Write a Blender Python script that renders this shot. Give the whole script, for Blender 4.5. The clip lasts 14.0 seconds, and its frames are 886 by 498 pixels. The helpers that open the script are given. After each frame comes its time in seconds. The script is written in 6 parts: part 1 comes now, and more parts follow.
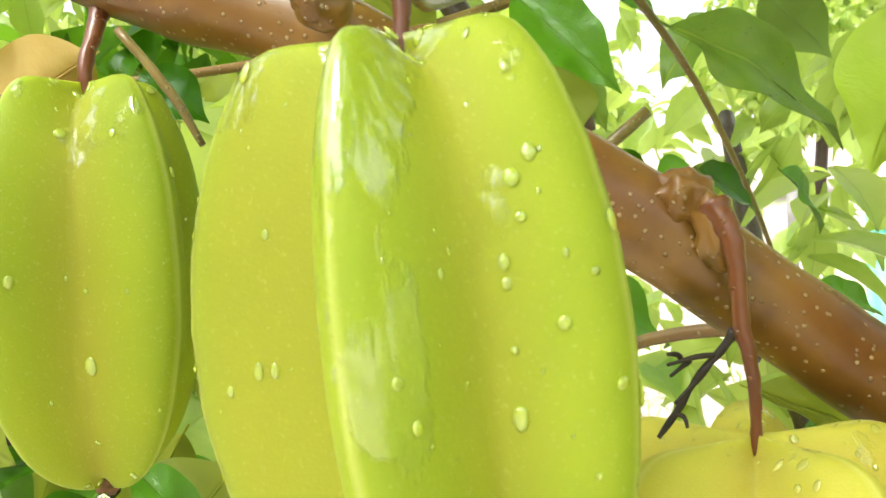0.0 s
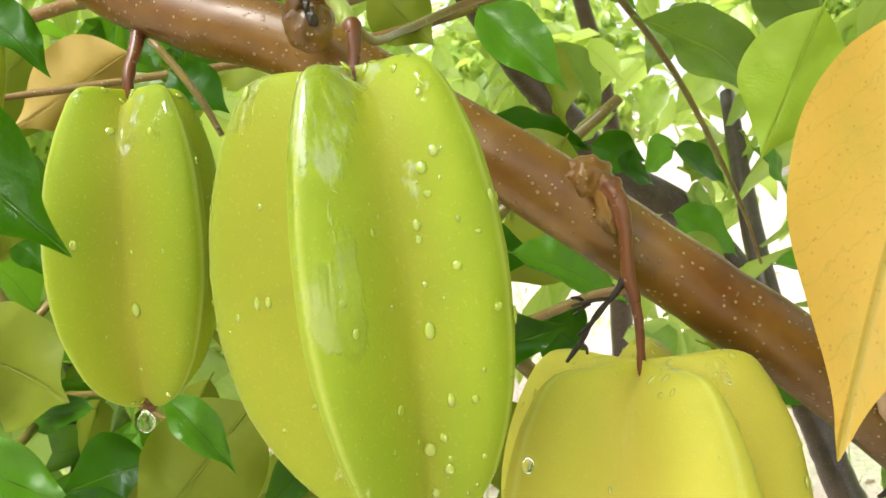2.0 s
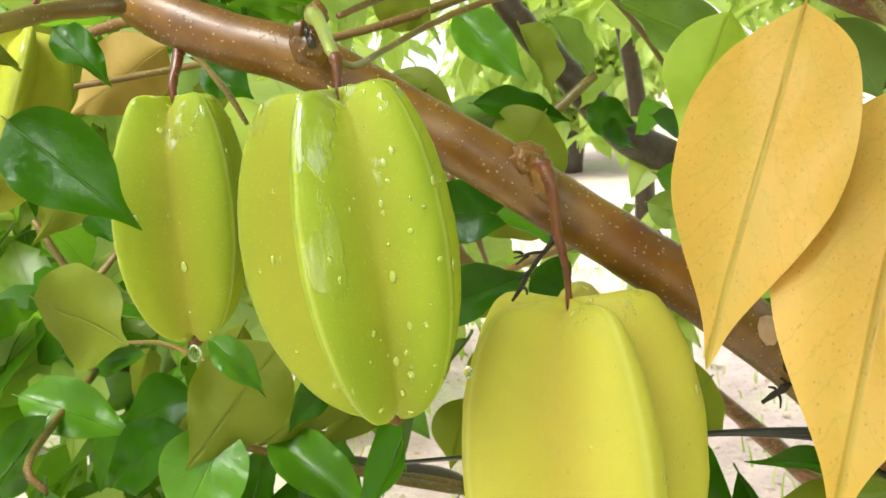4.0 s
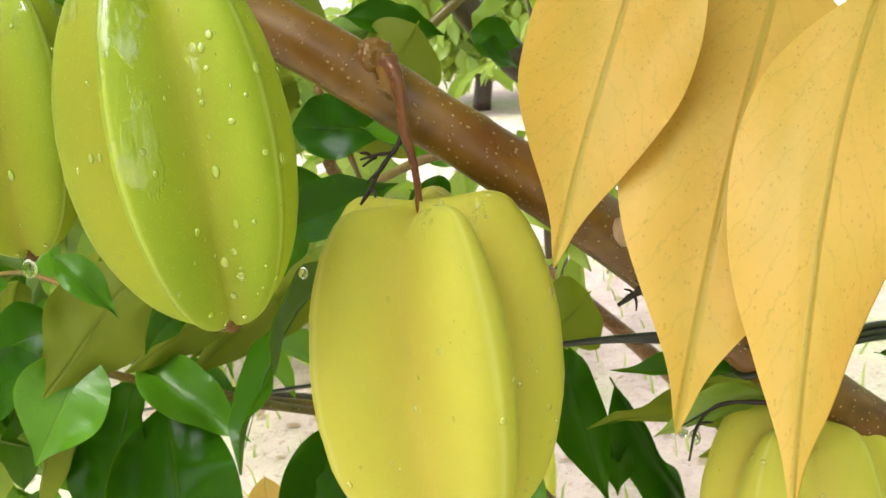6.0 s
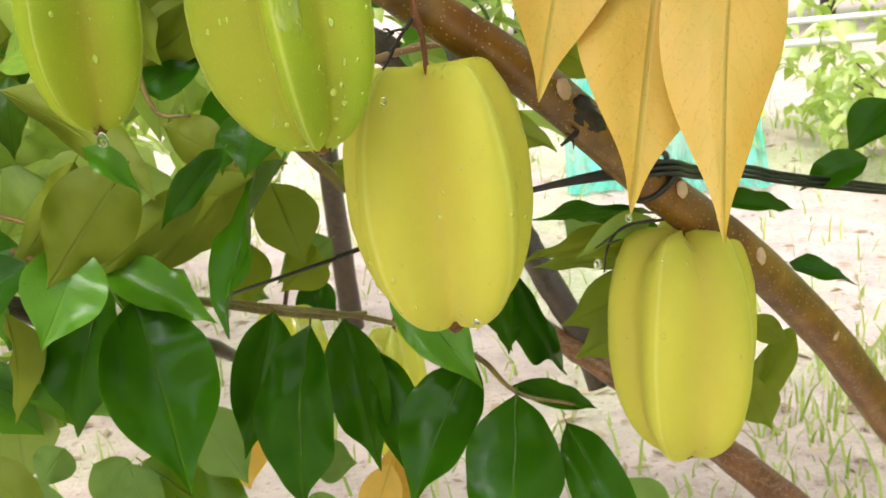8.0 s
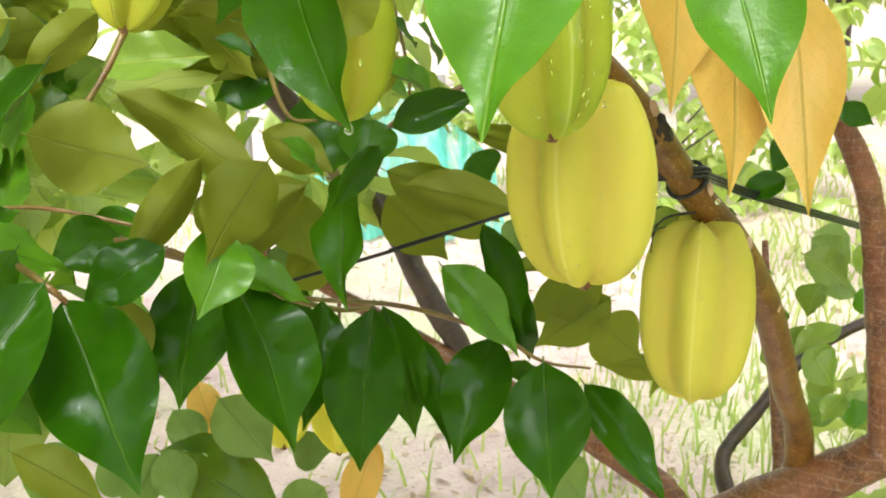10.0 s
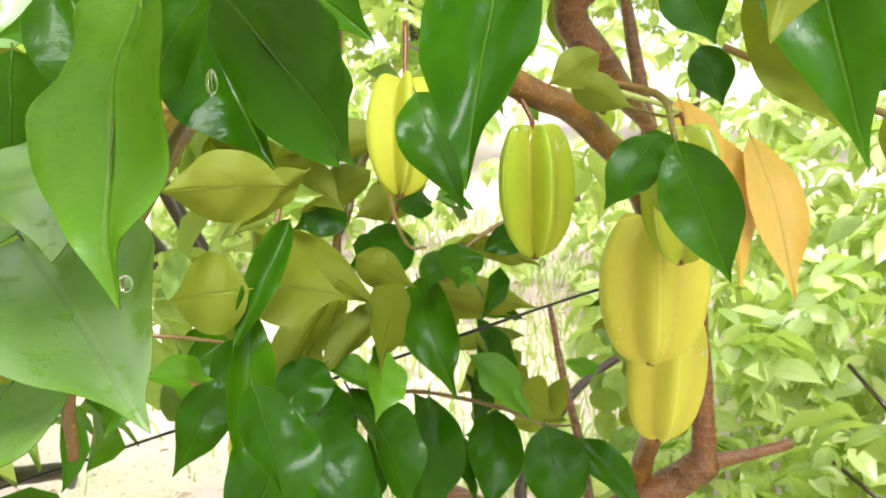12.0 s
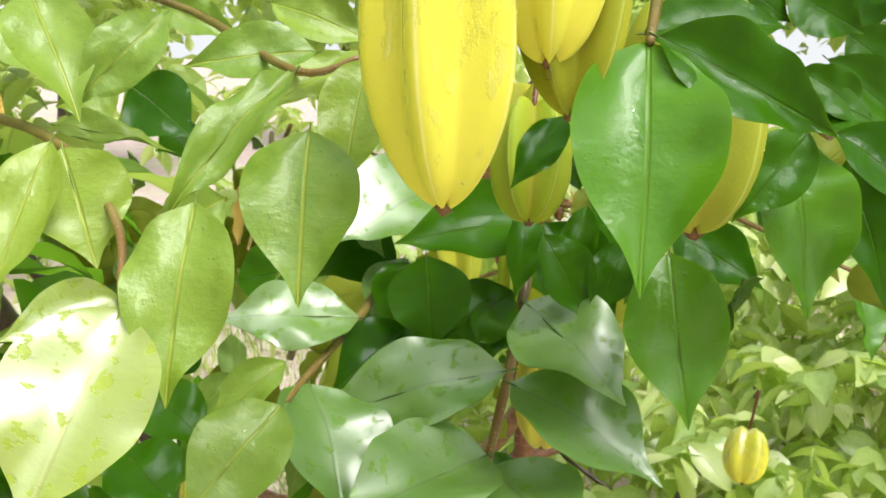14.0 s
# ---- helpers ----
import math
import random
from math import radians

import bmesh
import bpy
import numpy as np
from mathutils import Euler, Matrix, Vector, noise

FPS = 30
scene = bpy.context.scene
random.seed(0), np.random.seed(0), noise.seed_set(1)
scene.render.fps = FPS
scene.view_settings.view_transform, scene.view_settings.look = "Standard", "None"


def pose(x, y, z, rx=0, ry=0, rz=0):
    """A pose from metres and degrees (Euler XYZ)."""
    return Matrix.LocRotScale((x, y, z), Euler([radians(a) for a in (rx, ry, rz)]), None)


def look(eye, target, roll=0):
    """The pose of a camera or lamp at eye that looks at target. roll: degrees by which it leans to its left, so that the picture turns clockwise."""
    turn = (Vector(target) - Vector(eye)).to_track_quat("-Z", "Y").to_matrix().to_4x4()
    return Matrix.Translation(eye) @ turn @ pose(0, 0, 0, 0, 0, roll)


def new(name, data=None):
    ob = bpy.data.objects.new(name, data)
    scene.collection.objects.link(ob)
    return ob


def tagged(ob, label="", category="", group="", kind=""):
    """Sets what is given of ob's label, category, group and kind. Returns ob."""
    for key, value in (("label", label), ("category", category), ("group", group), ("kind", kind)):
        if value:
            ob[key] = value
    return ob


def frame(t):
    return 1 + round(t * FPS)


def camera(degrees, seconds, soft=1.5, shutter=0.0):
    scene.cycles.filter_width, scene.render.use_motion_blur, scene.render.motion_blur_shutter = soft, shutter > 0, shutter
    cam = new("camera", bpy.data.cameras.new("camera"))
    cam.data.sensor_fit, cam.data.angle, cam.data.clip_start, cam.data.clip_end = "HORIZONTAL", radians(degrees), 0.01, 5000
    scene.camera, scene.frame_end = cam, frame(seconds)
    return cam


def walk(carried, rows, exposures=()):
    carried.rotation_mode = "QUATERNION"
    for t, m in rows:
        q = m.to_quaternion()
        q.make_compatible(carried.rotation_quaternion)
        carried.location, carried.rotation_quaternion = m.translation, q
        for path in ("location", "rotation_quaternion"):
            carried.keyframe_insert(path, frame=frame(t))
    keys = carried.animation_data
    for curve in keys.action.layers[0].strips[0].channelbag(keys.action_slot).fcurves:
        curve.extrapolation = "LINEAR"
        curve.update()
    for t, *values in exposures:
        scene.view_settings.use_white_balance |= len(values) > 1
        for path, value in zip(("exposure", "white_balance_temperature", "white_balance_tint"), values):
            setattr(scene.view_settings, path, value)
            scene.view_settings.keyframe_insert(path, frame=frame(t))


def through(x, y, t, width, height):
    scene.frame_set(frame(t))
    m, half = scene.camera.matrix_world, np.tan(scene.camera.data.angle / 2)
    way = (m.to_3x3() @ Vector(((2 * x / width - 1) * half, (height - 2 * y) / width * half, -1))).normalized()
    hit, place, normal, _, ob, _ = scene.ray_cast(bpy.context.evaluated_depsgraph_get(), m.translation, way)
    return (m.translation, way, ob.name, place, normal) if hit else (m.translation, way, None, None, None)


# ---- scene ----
cam = camera(47.40, 14.0)
cam.data.dof.use_dof, cam.data.dof.focus_distance, cam.data.dof.aperture_fstop = True, 0.27, 70

PATH = [
    (0, (0.0000, 0.0000, 1.3500), (-0.0000, 0.9941, 1.2418), -3.42),
    (0.5, (0.0063, -0.0075, 1.3560), (0.0055, 0.9870, 1.2511), -3.68),
    (1, (0.0122, -0.0180, 1.3588), (0.0109, 0.9763, 1.2516), -3.42),
    (1.5, (0.0099, -0.0300, 1.3594), (0.0004, 0.9637, 1.2476), -3.42),
    (2, (0.0163, -0.0574, 1.3537), (-0.0118, 0.9337, 1.2234), -3.76),
    (4.5, (0.0383, -0.1335, 1.3670), (-0.0274, 0.8471, 1.1822), -5.29),
    (5, (0.0383, -0.1267, 1.3567), (-0.0042, 0.8514, 1.1531), -4.73),
    (5.5, (0.0403, -0.1258, 1.3523), (0.0189, 0.8500, 1.1347), -4.82),
    (6, (0.0557, -0.1210, 1.3505), (0.0735, 0.8504, 1.1136), -5.14),
    (6.5, (0.0582, -0.1240, 1.3492), (0.0839, 0.8463, 1.1087), -5.13),
    (7, (0.0480, -0.1511, 1.3383), (0.1320, 0.8108, 1.0782), -4.51),
    (7.5, (0.0096, -0.1811, 1.3304), (0.1779, 0.7667, 1.0594), -5.56),
    (7.7, (-0.0145, -0.1967, 1.3289), (0.1877, 0.7454, 1.0613), -5.71),
    (9.8, (-0.2740, -0.2625, 1.3380), (0.2165, 0.5715, 1.0860), -3.20),
    (10, (-0.2980, -0.2410, 1.3340), (0.2165, 0.5845, 1.1025), -1.80),
    (10.5, (-0.3633, -0.1852, 1.3313), (0.1941, 0.6119, 1.0990), -2.40),
    (11, (-0.4264, -0.1219, 1.3405), (0.2374, 0.5897, 1.1105), -2.39),
    (11.5, (-0.4859, -0.1207, 1.3586), (0.2283, 0.5449, 1.1421), -1.59),
    (12, (-0.6419, -0.0995, 1.4069), (0.1753, 0.4468, 1.2231), -0.26),
    (12.5, (-0.7910, -0.1081, 1.4581), (0.0886, 0.3323, 1.2785), -0.36),
    (13, (-0.9070, -0.0813, 1.4938), (-0.0004, 0.2964, 1.3054), -0.49),
    (13.5, (-0.9484, -0.0213, 1.5132), (-0.0292, 0.3314, 1.3376), 1.78),
    (14, (-0.9428, 0.0804, 1.5102), (0.0146, 0.3060, 1.3300), 1.78),
]
EXPOSURE = [(0, 1.58), (1, 1.24), (2, 1.36), (5, 1.32), (7.5, 1.06), (10, 1.18), (11, 1.2), (12, 1.38), (12.5, 1.36), (13.2, 1.14), (14, 0.75)]
walk(cam, [(t, look(eye, target, roll)) for t, eye, target, roll in PATH], EXPOSURE)

# ---- light ----
world = bpy.data.worlds.new("overcast_sky")
scene.world = world
world.use_nodes = True
wn, wl = world.node_tree.nodes, world.node_tree.links
sky = wn.new("ShaderNodeTexSky")
sky.sky_type = "NISHITA"
sky.sun_disc = False
sky.sun_elevation, sky.sun_rotation = radians(58), radians(215)
sky.air_density, sky.dust_density, sky.ozone_density = 1.0, 4.0, 1.0
back = wn["Background"]
soft_sky = wn.new("ShaderNodeHueSaturation")
soft_sky.inputs["Saturation"].default_value = 0.12
wl.new(sky.outputs[0], soft_sky.inputs["Color"])
cloud = wn.new("ShaderNodeMix")
cloud.data_type, cloud.blend_type = "RGBA", "LIGHTEN"
cloud.inputs[0].default_value = 1.0
cloud.inputs[7].default_value = (3.6, 3.7, 3.8, 1)
wl.new(soft_sky.outputs[0], cloud.inputs[6])
wl.new(cloud.outputs[2], back.inputs["Color"])
back.inputs["Strength"].default_value = 0.15

sun = new("sun", bpy.data.lights.new("sun", "SUN"))
sun.data.energy, sun.data.angle, sun.data.color = 1.4, radians(28), (1.0, 0.97, 0.9)
sun.matrix_world = look((-2.5, -3.5, 7.0), (0, 0, 0))


# ---- materials ----
class Mat:
    """A node material with a Principled shader and short calls for its texture nodes."""

    def __init__(self, name, rough=0.5):
        self.m = bpy.data.materials.new(name)
        self.m.use_nodes = True
        self.t = self.m.node_tree
        self.p = self.t.nodes["Principled BSDF"]
        self.out = self.t.nodes["Material Output"]
        self.p.inputs["Roughness"].default_value = rough

    def node(self, kind, **inputs):
        n = self.t.nodes.new(kind)
        for key, value in inputs.items():
            n.inputs[key.replace("_", " ")].default_value = value
        return n

    def link(self, a, b):
        self.t.links.new(a, b)

    def coords(self, which="Object", scale=(1, 1, 1)):
        c = self.t.nodes.new("ShaderNodeTexCoord")
        m = self.t.nodes.new("ShaderNodeMapping")
        m.inputs["Scale"].default_value = scale
        self.link(c.outputs[which], m.inputs["Vector"])
        return m.outputs[0]

    def noise(self, vec, scale, detail=4.0, rough=0.55):
        n = self.node("ShaderNodeTexNoise", Scale=scale, Detail=detail, Roughness=rough)
        self.link(vec, n.inputs["Vector"])
        return n.outputs["Fac"]

    def grey(self, fac, lo, hi, a=0.0, b=1.0):
        n = self.t.nodes.new("ShaderNodeMapRange")
        for key, v in (("From Min", lo), ("From Max", hi), ("To Min", a), ("To Max", b)):
            n.inputs[key].default_value = v
        self.link(fac, n.inputs["Value"])
        return n.outputs[0]

    def mix(self, fac, a, b, kind="MIX"):
        n = self.t.nodes.new("ShaderNodeMix")
        n.data_type, n.blend_type = "RGBA", kind
        if isinstance(fac, float):
            n.inputs[0].default_value = fac
        else:
            self.link(fac, n.inputs[0])
        for k, v in ((6, a), (7, b)):
            if isinstance(v, tuple):
                n.inputs[k].default_value = (*v, 1)
            else:
                self.link(v, n.inputs[k])
        return n.outputs[2]

    def math(self, op, a, b=0.0):
        n = self.t.nodes.new("ShaderNodeMath")
        n.operation = op
        for k, v in ((0, a), (1, b)):
            if isinstance(v, (int, float)):
                n.inputs[k].default_value = v
            else:
                self.link(v, n.inputs[k])
        return n.outputs[0]

    def bump(self, height, strength, distance):
        n = self.node("ShaderNodeBump", Strength=strength, Distance=distance)
        self.link(height, n.inputs["Height"])
        self.link(n.outputs[0], self.p.inputs["Normal"])
        return n.outputs[0]

    def colour(self, socket):
        self.link(socket, self.p.inputs["Base Color"])

    def rnd(self):
        return self.t.nodes.new("ShaderNodeObjectInfo").outputs["Random"]

    def island(self):
        return self.t.nodes.new("ShaderNodeNewGeometry").outputs["Random Per Island"]

    def translucent(self, colour, amount):
        """Mixes a light-passing share into the surface, as thin leaves have it."""
        tr = self.t.nodes.new("ShaderNodeBsdfTranslucent")
        mx = self.t.nodes.new("ShaderNodeMixShader")
        mx.inputs[0].default_value = amount
        self.link(colour, tr.inputs["Color"])
        self.link(self.p.outputs[0], mx.inputs[1])
        self.link(tr.outputs[0], mx.inputs[2])
        self.link(mx.outputs[0], self.out.inputs["Surface"])


def leaf_material(name, dark, light, vein, through, rough, amount, stuff=False, wet=0.0, spots=None, shine=0.5):
    m = Mat(name, rough)
    uv = m.coords("UV")
    sep = m.t.nodes.new("ShaderNodeSeparateXYZ")
    m.link(uv, sep.inputs[0])
    across = m.math("ABSOLUTE", m.math("SUBTRACT", sep.outputs[0], 0.5))
    rnd = m.island() if stuff else m.rnd()
    base = m.mix(rnd, dark, light)
    blotch = m.noise(m.coords("UV", (3, 5, 1)), 1.6, 3)
    base = m.mix(m.grey(blotch, 0.35, 0.75, 0.0, 0.45), base, light)
    # midrib and side veins that run forward from it
    mid = m.grey(across, 0.006, 0.022, 1.0, 0.0)
    run = m.math("SUBTRACT", m.math("MULTIPLY", sep.outputs[1], 9.0), m.math("MULTIPLY", across, 7.0))
    side = m.grey(m.math("ABSOLUTE", m.math("SUBTRACT", m.math("FRACT", run), 0.5)), 0.0, 0.10, 0.10, 0.0)
    veins = m.math("MAXIMUM", mid, side)
    col = m.mix(m.math("MULTIPLY", veins, 0.55), base, vein)
    if spots:
        fade = m.noise(m.coords("UV", (2, 2.6, 1)), 1.5, 3)
        col = m.mix(m.grey(fade, 0.42, 0.72, 0.0, 0.55), col, vein)
        warp = m.math("MULTIPLY", m.math("SUBTRACT", m.noise(m.coords("UV", (5, 7, 1)), 1.6, 3), 0.5), 1.3)
        line = m.math("ABSOLUTE", m.math("SUBTRACT", m.math("FRACT", m.math("ADD", run, warp)), 0.5))
        col = m.mix(m.math("MAXIMUM", m.grey(line, 0.0, 0.05, 0.42, 0.0), m.math("MULTIPLY", mid, 0.6)), col, (0.50, 0.40, 0.07))
        flecks = m.node("ShaderNodeTexVoronoi", Scale=1.0)
        m.link(m.coords("UV", (38, 64, 1)), flecks.inputs["Vector"])
        pick = m.noise(m.coords("UV", (9, 15, 1)), 2.0, 2)
        dots = m.math("MULTIPLY", m.grey(flecks.outputs["Distance"], 0.12, 0.30, 1.0, 0.0), m.grey(pick, 0.46, 0.58))
        col = m.mix(m.math("MULTIPLY", dots, 0.5), col, spots)
        rust = m.noise(m.coords("UV", (5, 8, 1)), 2.4, 4, 0.7)
        col = m.mix(m.grey(rust, 0.66, 0.76, 0.0, 0.35), col, spots)
    m.colour(col)
    fine = m.noise(m.coords("UV", (14, 24, 1)), 3.0, 3)
    swell = m.math("SINE", m.math("MULTIPLY", m.math("FRACT", run), math.pi))
    bulge = m.noise(m.coords("UV", (2, 4, 1)), 2.0, 3)
    height = m.math("ADD", m.math("ADD", m.math("MULTIPLY", mid, -0.8), m.math("MULTIPLY", swell, 0.03)), m.math("ADD", m.math("MULTIPLY", fine, 0.18), m.math("MULTIPLY", bulge, 1.6)))
    if wet:
        drops = m.noise(m.coords("UV", (4, 7, 1)), 1.5, 5, 0.62)
        film = m.grey(drops, 0.40, 0.425) if shine >= 1.0 else m.grey(drops, 0.635, 0.655)
        beads = m.grey(m.noise(m.coords("UV", (24, 40, 1)), 2.4, 1), 0.71, 0.73)
        film = m.math("MAXIMUM", film, beads)
        height = m.math("ADD", height, m.math("MULTIPLY", film, 0.7 * wet))
        m.link(m.grey(film, 0, 1, rough, 0.25 if shine >= 1.0 else 0.08), m.p.inputs["Roughness"])
        if shine >= 1.0:
            m.link(film, m.p.inputs["Coat Weight"])
            m.p.inputs["Coat IOR"].default_value = 3.0
            m.p.inputs["Coat Roughness"].default_value = 0.42
        else:
            m.link(m.math("MULTIPLY", film, 0.8 * wet), m.p.inputs["Coat Weight"])
            m.p.inputs["Coat Roughness"].default_value = 0.04
    m.bump(height, 0.5, 0.0012)
    m.p.inputs["Specular IOR Level"].default_value = shine
    m.translucent(m.mix(m.math("MULTIPLY", veins, 0.4), through, dark), amount)
    return m.m


# several kinds are lighter copies of green, with light put into the base colour
LEAF_TOP = {
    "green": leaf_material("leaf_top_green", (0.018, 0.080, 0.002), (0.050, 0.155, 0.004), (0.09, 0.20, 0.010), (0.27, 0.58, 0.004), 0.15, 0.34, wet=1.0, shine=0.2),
    # green leaf as seen against the light, its glow put into the colour
    "lit_green": leaf_material("leaf_top_lit_green", (0.11, 0.30, 0.010), (0.17, 0.39, 0.018), (0.24, 0.46, 0.03), (0.33, 0.72, 0.02), 0.30, 0.48, wet=1.0, shine=0.8),
    # base lightened to carry part of the wet sky sheen
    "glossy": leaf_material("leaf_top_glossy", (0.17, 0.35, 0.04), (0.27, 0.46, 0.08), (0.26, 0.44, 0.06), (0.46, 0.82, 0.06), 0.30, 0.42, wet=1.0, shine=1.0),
    # the next two: leaves facing the sky, its light put into yellow-green tones
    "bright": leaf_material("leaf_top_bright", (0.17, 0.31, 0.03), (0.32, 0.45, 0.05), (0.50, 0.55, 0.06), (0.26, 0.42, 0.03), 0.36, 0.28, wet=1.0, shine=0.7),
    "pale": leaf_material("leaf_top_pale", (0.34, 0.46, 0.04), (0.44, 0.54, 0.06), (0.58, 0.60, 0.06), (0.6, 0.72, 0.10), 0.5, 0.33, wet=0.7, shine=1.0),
    "olive": leaf_material("leaf_top_olive", (0.035, 0.12, 0.008), (0.07, 0.18, 0.012), (0.13, 0.24, 0.03), (0.50, 0.58, 0.015), 0.3, 0.52, wet=0.6),
    "yellow": leaf_material("leaf_top_yellow", (0.80, 0.49, 0.07), (0.84, 0.58, 0.13), (0.60, 0.50, 0.09), (0.88, 0.55, 0.08), 0.40, 0.35, spots=(0.36, 0.17, 0.035)),
    "rusty": leaf_material("leaf_top_rusty", (0.45, 0.30, 0.05), (0.55, 0.36, 0.08), (0.5, 0.4, 0.1), (0.6, 0.4, 0.06), 0.5, 0.35),
}
LEAF_UNDER = {
    "green": leaf_material("leaf_under_green", (0.09, 0.17, 0.035), (0.14, 0.22, 0.05), (0.2, 0.28, 0.08), (0.12, 0.30, 0.02), 0.55, 0.28),
    "lit_green": leaf_material("leaf_under_lit_green", (0.11, 0.20, 0.035), (0.16, 0.25, 0.05), (0.2, 0.28, 0.08), (0.16, 0.36, 0.02), 0.55, 0.28),
    "glossy": leaf_material("leaf_under_glossy", (0.11, 0.20, 0.035), (0.16, 0.25, 0.05), (0.2, 0.28, 0.08), (0.16, 0.36, 0.02), 0.55, 0.28),
    "bright": leaf_material("leaf_under_bright", (0.16, 0.28, 0.05), (0.24, 0.36, 0.07), (0.3, 0.42, 0.1), (0.28, 0.44, 0.03), 0.55, 0.32),
    "pale": leaf_material("leaf_under_pale", (0.40, 0.56, 0.04), (0.46, 0.62, 0.06), (0.52, 0.64, 0.08), (0.6, 0.78, 0.05), 0.55, 0.4),
    "olive": leaf_material("leaf_under_olive", (0.19, 0.24, 0.012), (0.26, 0.30, 0.018), (0.28, 0.33, 0.035), (0.46, 0.52, 0.012), 0.6, 0.46),
    "yellow": leaf_material("leaf_under_yellow", (0.6, 0.38, 0.06), (0.66, 0.44, 0.08), (0.58, 0.44, 0.1), (0.7, 0.42, 0.05), 0.6, 0.35),
    "rusty": leaf_material("leaf_under_rusty", (0.45, 0.32, 0.07), (0.5, 0.36, 0.08), (0.5, 0.4, 0.1), (0.6, 0.4, 0.06), 0.6, 0.35),
}
# whitish sky gloss and glare on the bush are put into its pale tones
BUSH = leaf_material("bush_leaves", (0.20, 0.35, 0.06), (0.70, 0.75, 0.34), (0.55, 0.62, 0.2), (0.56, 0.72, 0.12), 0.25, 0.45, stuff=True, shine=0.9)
# light tones carry the glare of the overexposed background
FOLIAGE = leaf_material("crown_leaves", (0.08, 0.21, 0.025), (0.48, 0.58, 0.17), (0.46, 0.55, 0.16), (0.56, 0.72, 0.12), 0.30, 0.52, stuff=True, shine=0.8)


# deep shade between the sprigs is put into this dark leaf colour
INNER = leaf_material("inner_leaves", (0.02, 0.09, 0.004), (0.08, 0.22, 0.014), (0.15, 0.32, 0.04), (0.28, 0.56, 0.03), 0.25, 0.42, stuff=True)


def fruit_material(name, green, yellow, ripe, pale=(0.72, 0.74, 0.26), core=0.6, crest=0.3, wet=0.70, shade_side=None, streak=None):
    m = Mat(name, 0.42)
    uv = m.t.nodes.new("ShaderNodeTexCoord")
    sep = m.t.nodes.new("ShaderNodeSeparateXYZ")
    m.link(uv.outputs["UV"], sep.inputs[0])
    # u runs from the valley (0) to the rib (1), v from the tip (0) to the stalk (1)
    big = m.noise(m.coords("Object", (1, 1, 0.6)), 24, 3)
    body = m.mix(m.grey(big, 0.3, 0.7, 0.1, 0.9), green, yellow)
    body = m.mix(m.grey(sep.outputs[0], 0.0, 0.55, core, 0.0), body, ripe)
    if shade_side:
        # shade on the left lobe, put into the skin colour as a duller tone
        place = m.t.nodes.new("ShaderNodeSeparateXYZ")
        m.link(m.coords("Object"), place.inputs[0])
        patch = m.math("ADD", place.outputs[0], m.math("MULTIPLY", m.math("SUBTRACT", big, 0.5), 0.012))
        body = m.mix(m.grey(patch, shade_side[0], shade_side[1], 0.4, 0.0), body, ripe)
    body = m.mix(m.grey(sep.outputs[0], 0.72, 0.93, 0.0, 0.45), body, green)
    body = m.mix(m.grey(sep.outputs[0], 0.96, 1.0, 0.0, crest), body, pale)
    speck = m.noise(m.coords("Object"), 1300, 2)
    body = m.mix(m.grey(speck, 0.60, 0.76, 0.0, 0.16), body, pale)
    m.colour(body)
    # rain film that clings to the shoulders and runs out downwards
    spread = m.noise(m.coords("Object", (1, 1, 0.55)), 95, 5, 0.6)
    if streak:
        # most of the water runs down one face
        at = m.t.nodes.new("ShaderNodeSeparateXYZ")
        m.link(m.coords("Object"), at.inputs[0])
        middle, half = (streak[0] + streak[1]) / 2, (streak[1] - streak[0]) / 2
        run = m.grey(m.math("ABSOLUTE", m.math("SUBTRACT", at.outputs[0], middle)), half * 0.6, half, 0.16, -0.08)
        spread = m.math("ADD", spread, run)
    film = m.grey(m.math("ADD", spread, m.math("MULTIPLY", m.math("MULTIPLY", sep.outputs[1], sep.outputs[1]), 0.33)), wet + 0.05, wet + 0.10)
    ripple = m.math("MULTIPLY", m.noise(m.coords("Object", (1, 1, 0.6)), 420, 3, 0.55), film)
    m.link(m.grey(film, 0, 1, 0.62, 0.3), m.p.inputs["Roughness"])
    m.p.inputs["Specular IOR Level"].default_value = 0.28
    pores = m.noise(m.coords("Object"), 1600, 2)
    waves = m.noise(m.coords("Object", (1, 1, 0.4)), 70, 2)
    m.bump(m.math("ADD", m.math("MULTIPLY", pores, 0.14), m.math("ADD", m.math("MULTIPLY", ripple, 0.8), m.math("ADD", m.math("MULTIPLY", film, 0.05), m.math("MULTIPLY", waves, 0.5)))), 0.5, 0.0009)
    m.p.inputs["Subsurface Weight"].default_value = 0.4
    m.p.inputs["Subsurface Radius"].default_value = (0.9, 0.85, 0.15)
    m.p.inputs["Subsurface Scale"].default_value = 0.006
    m.link(film, m.p.inputs["Coat Weight"])
    m.p.inputs["Coat IOR"].default_value = 2.0
    m.p.inputs["Coat Roughness"].default_value = 0.09
    return m.m


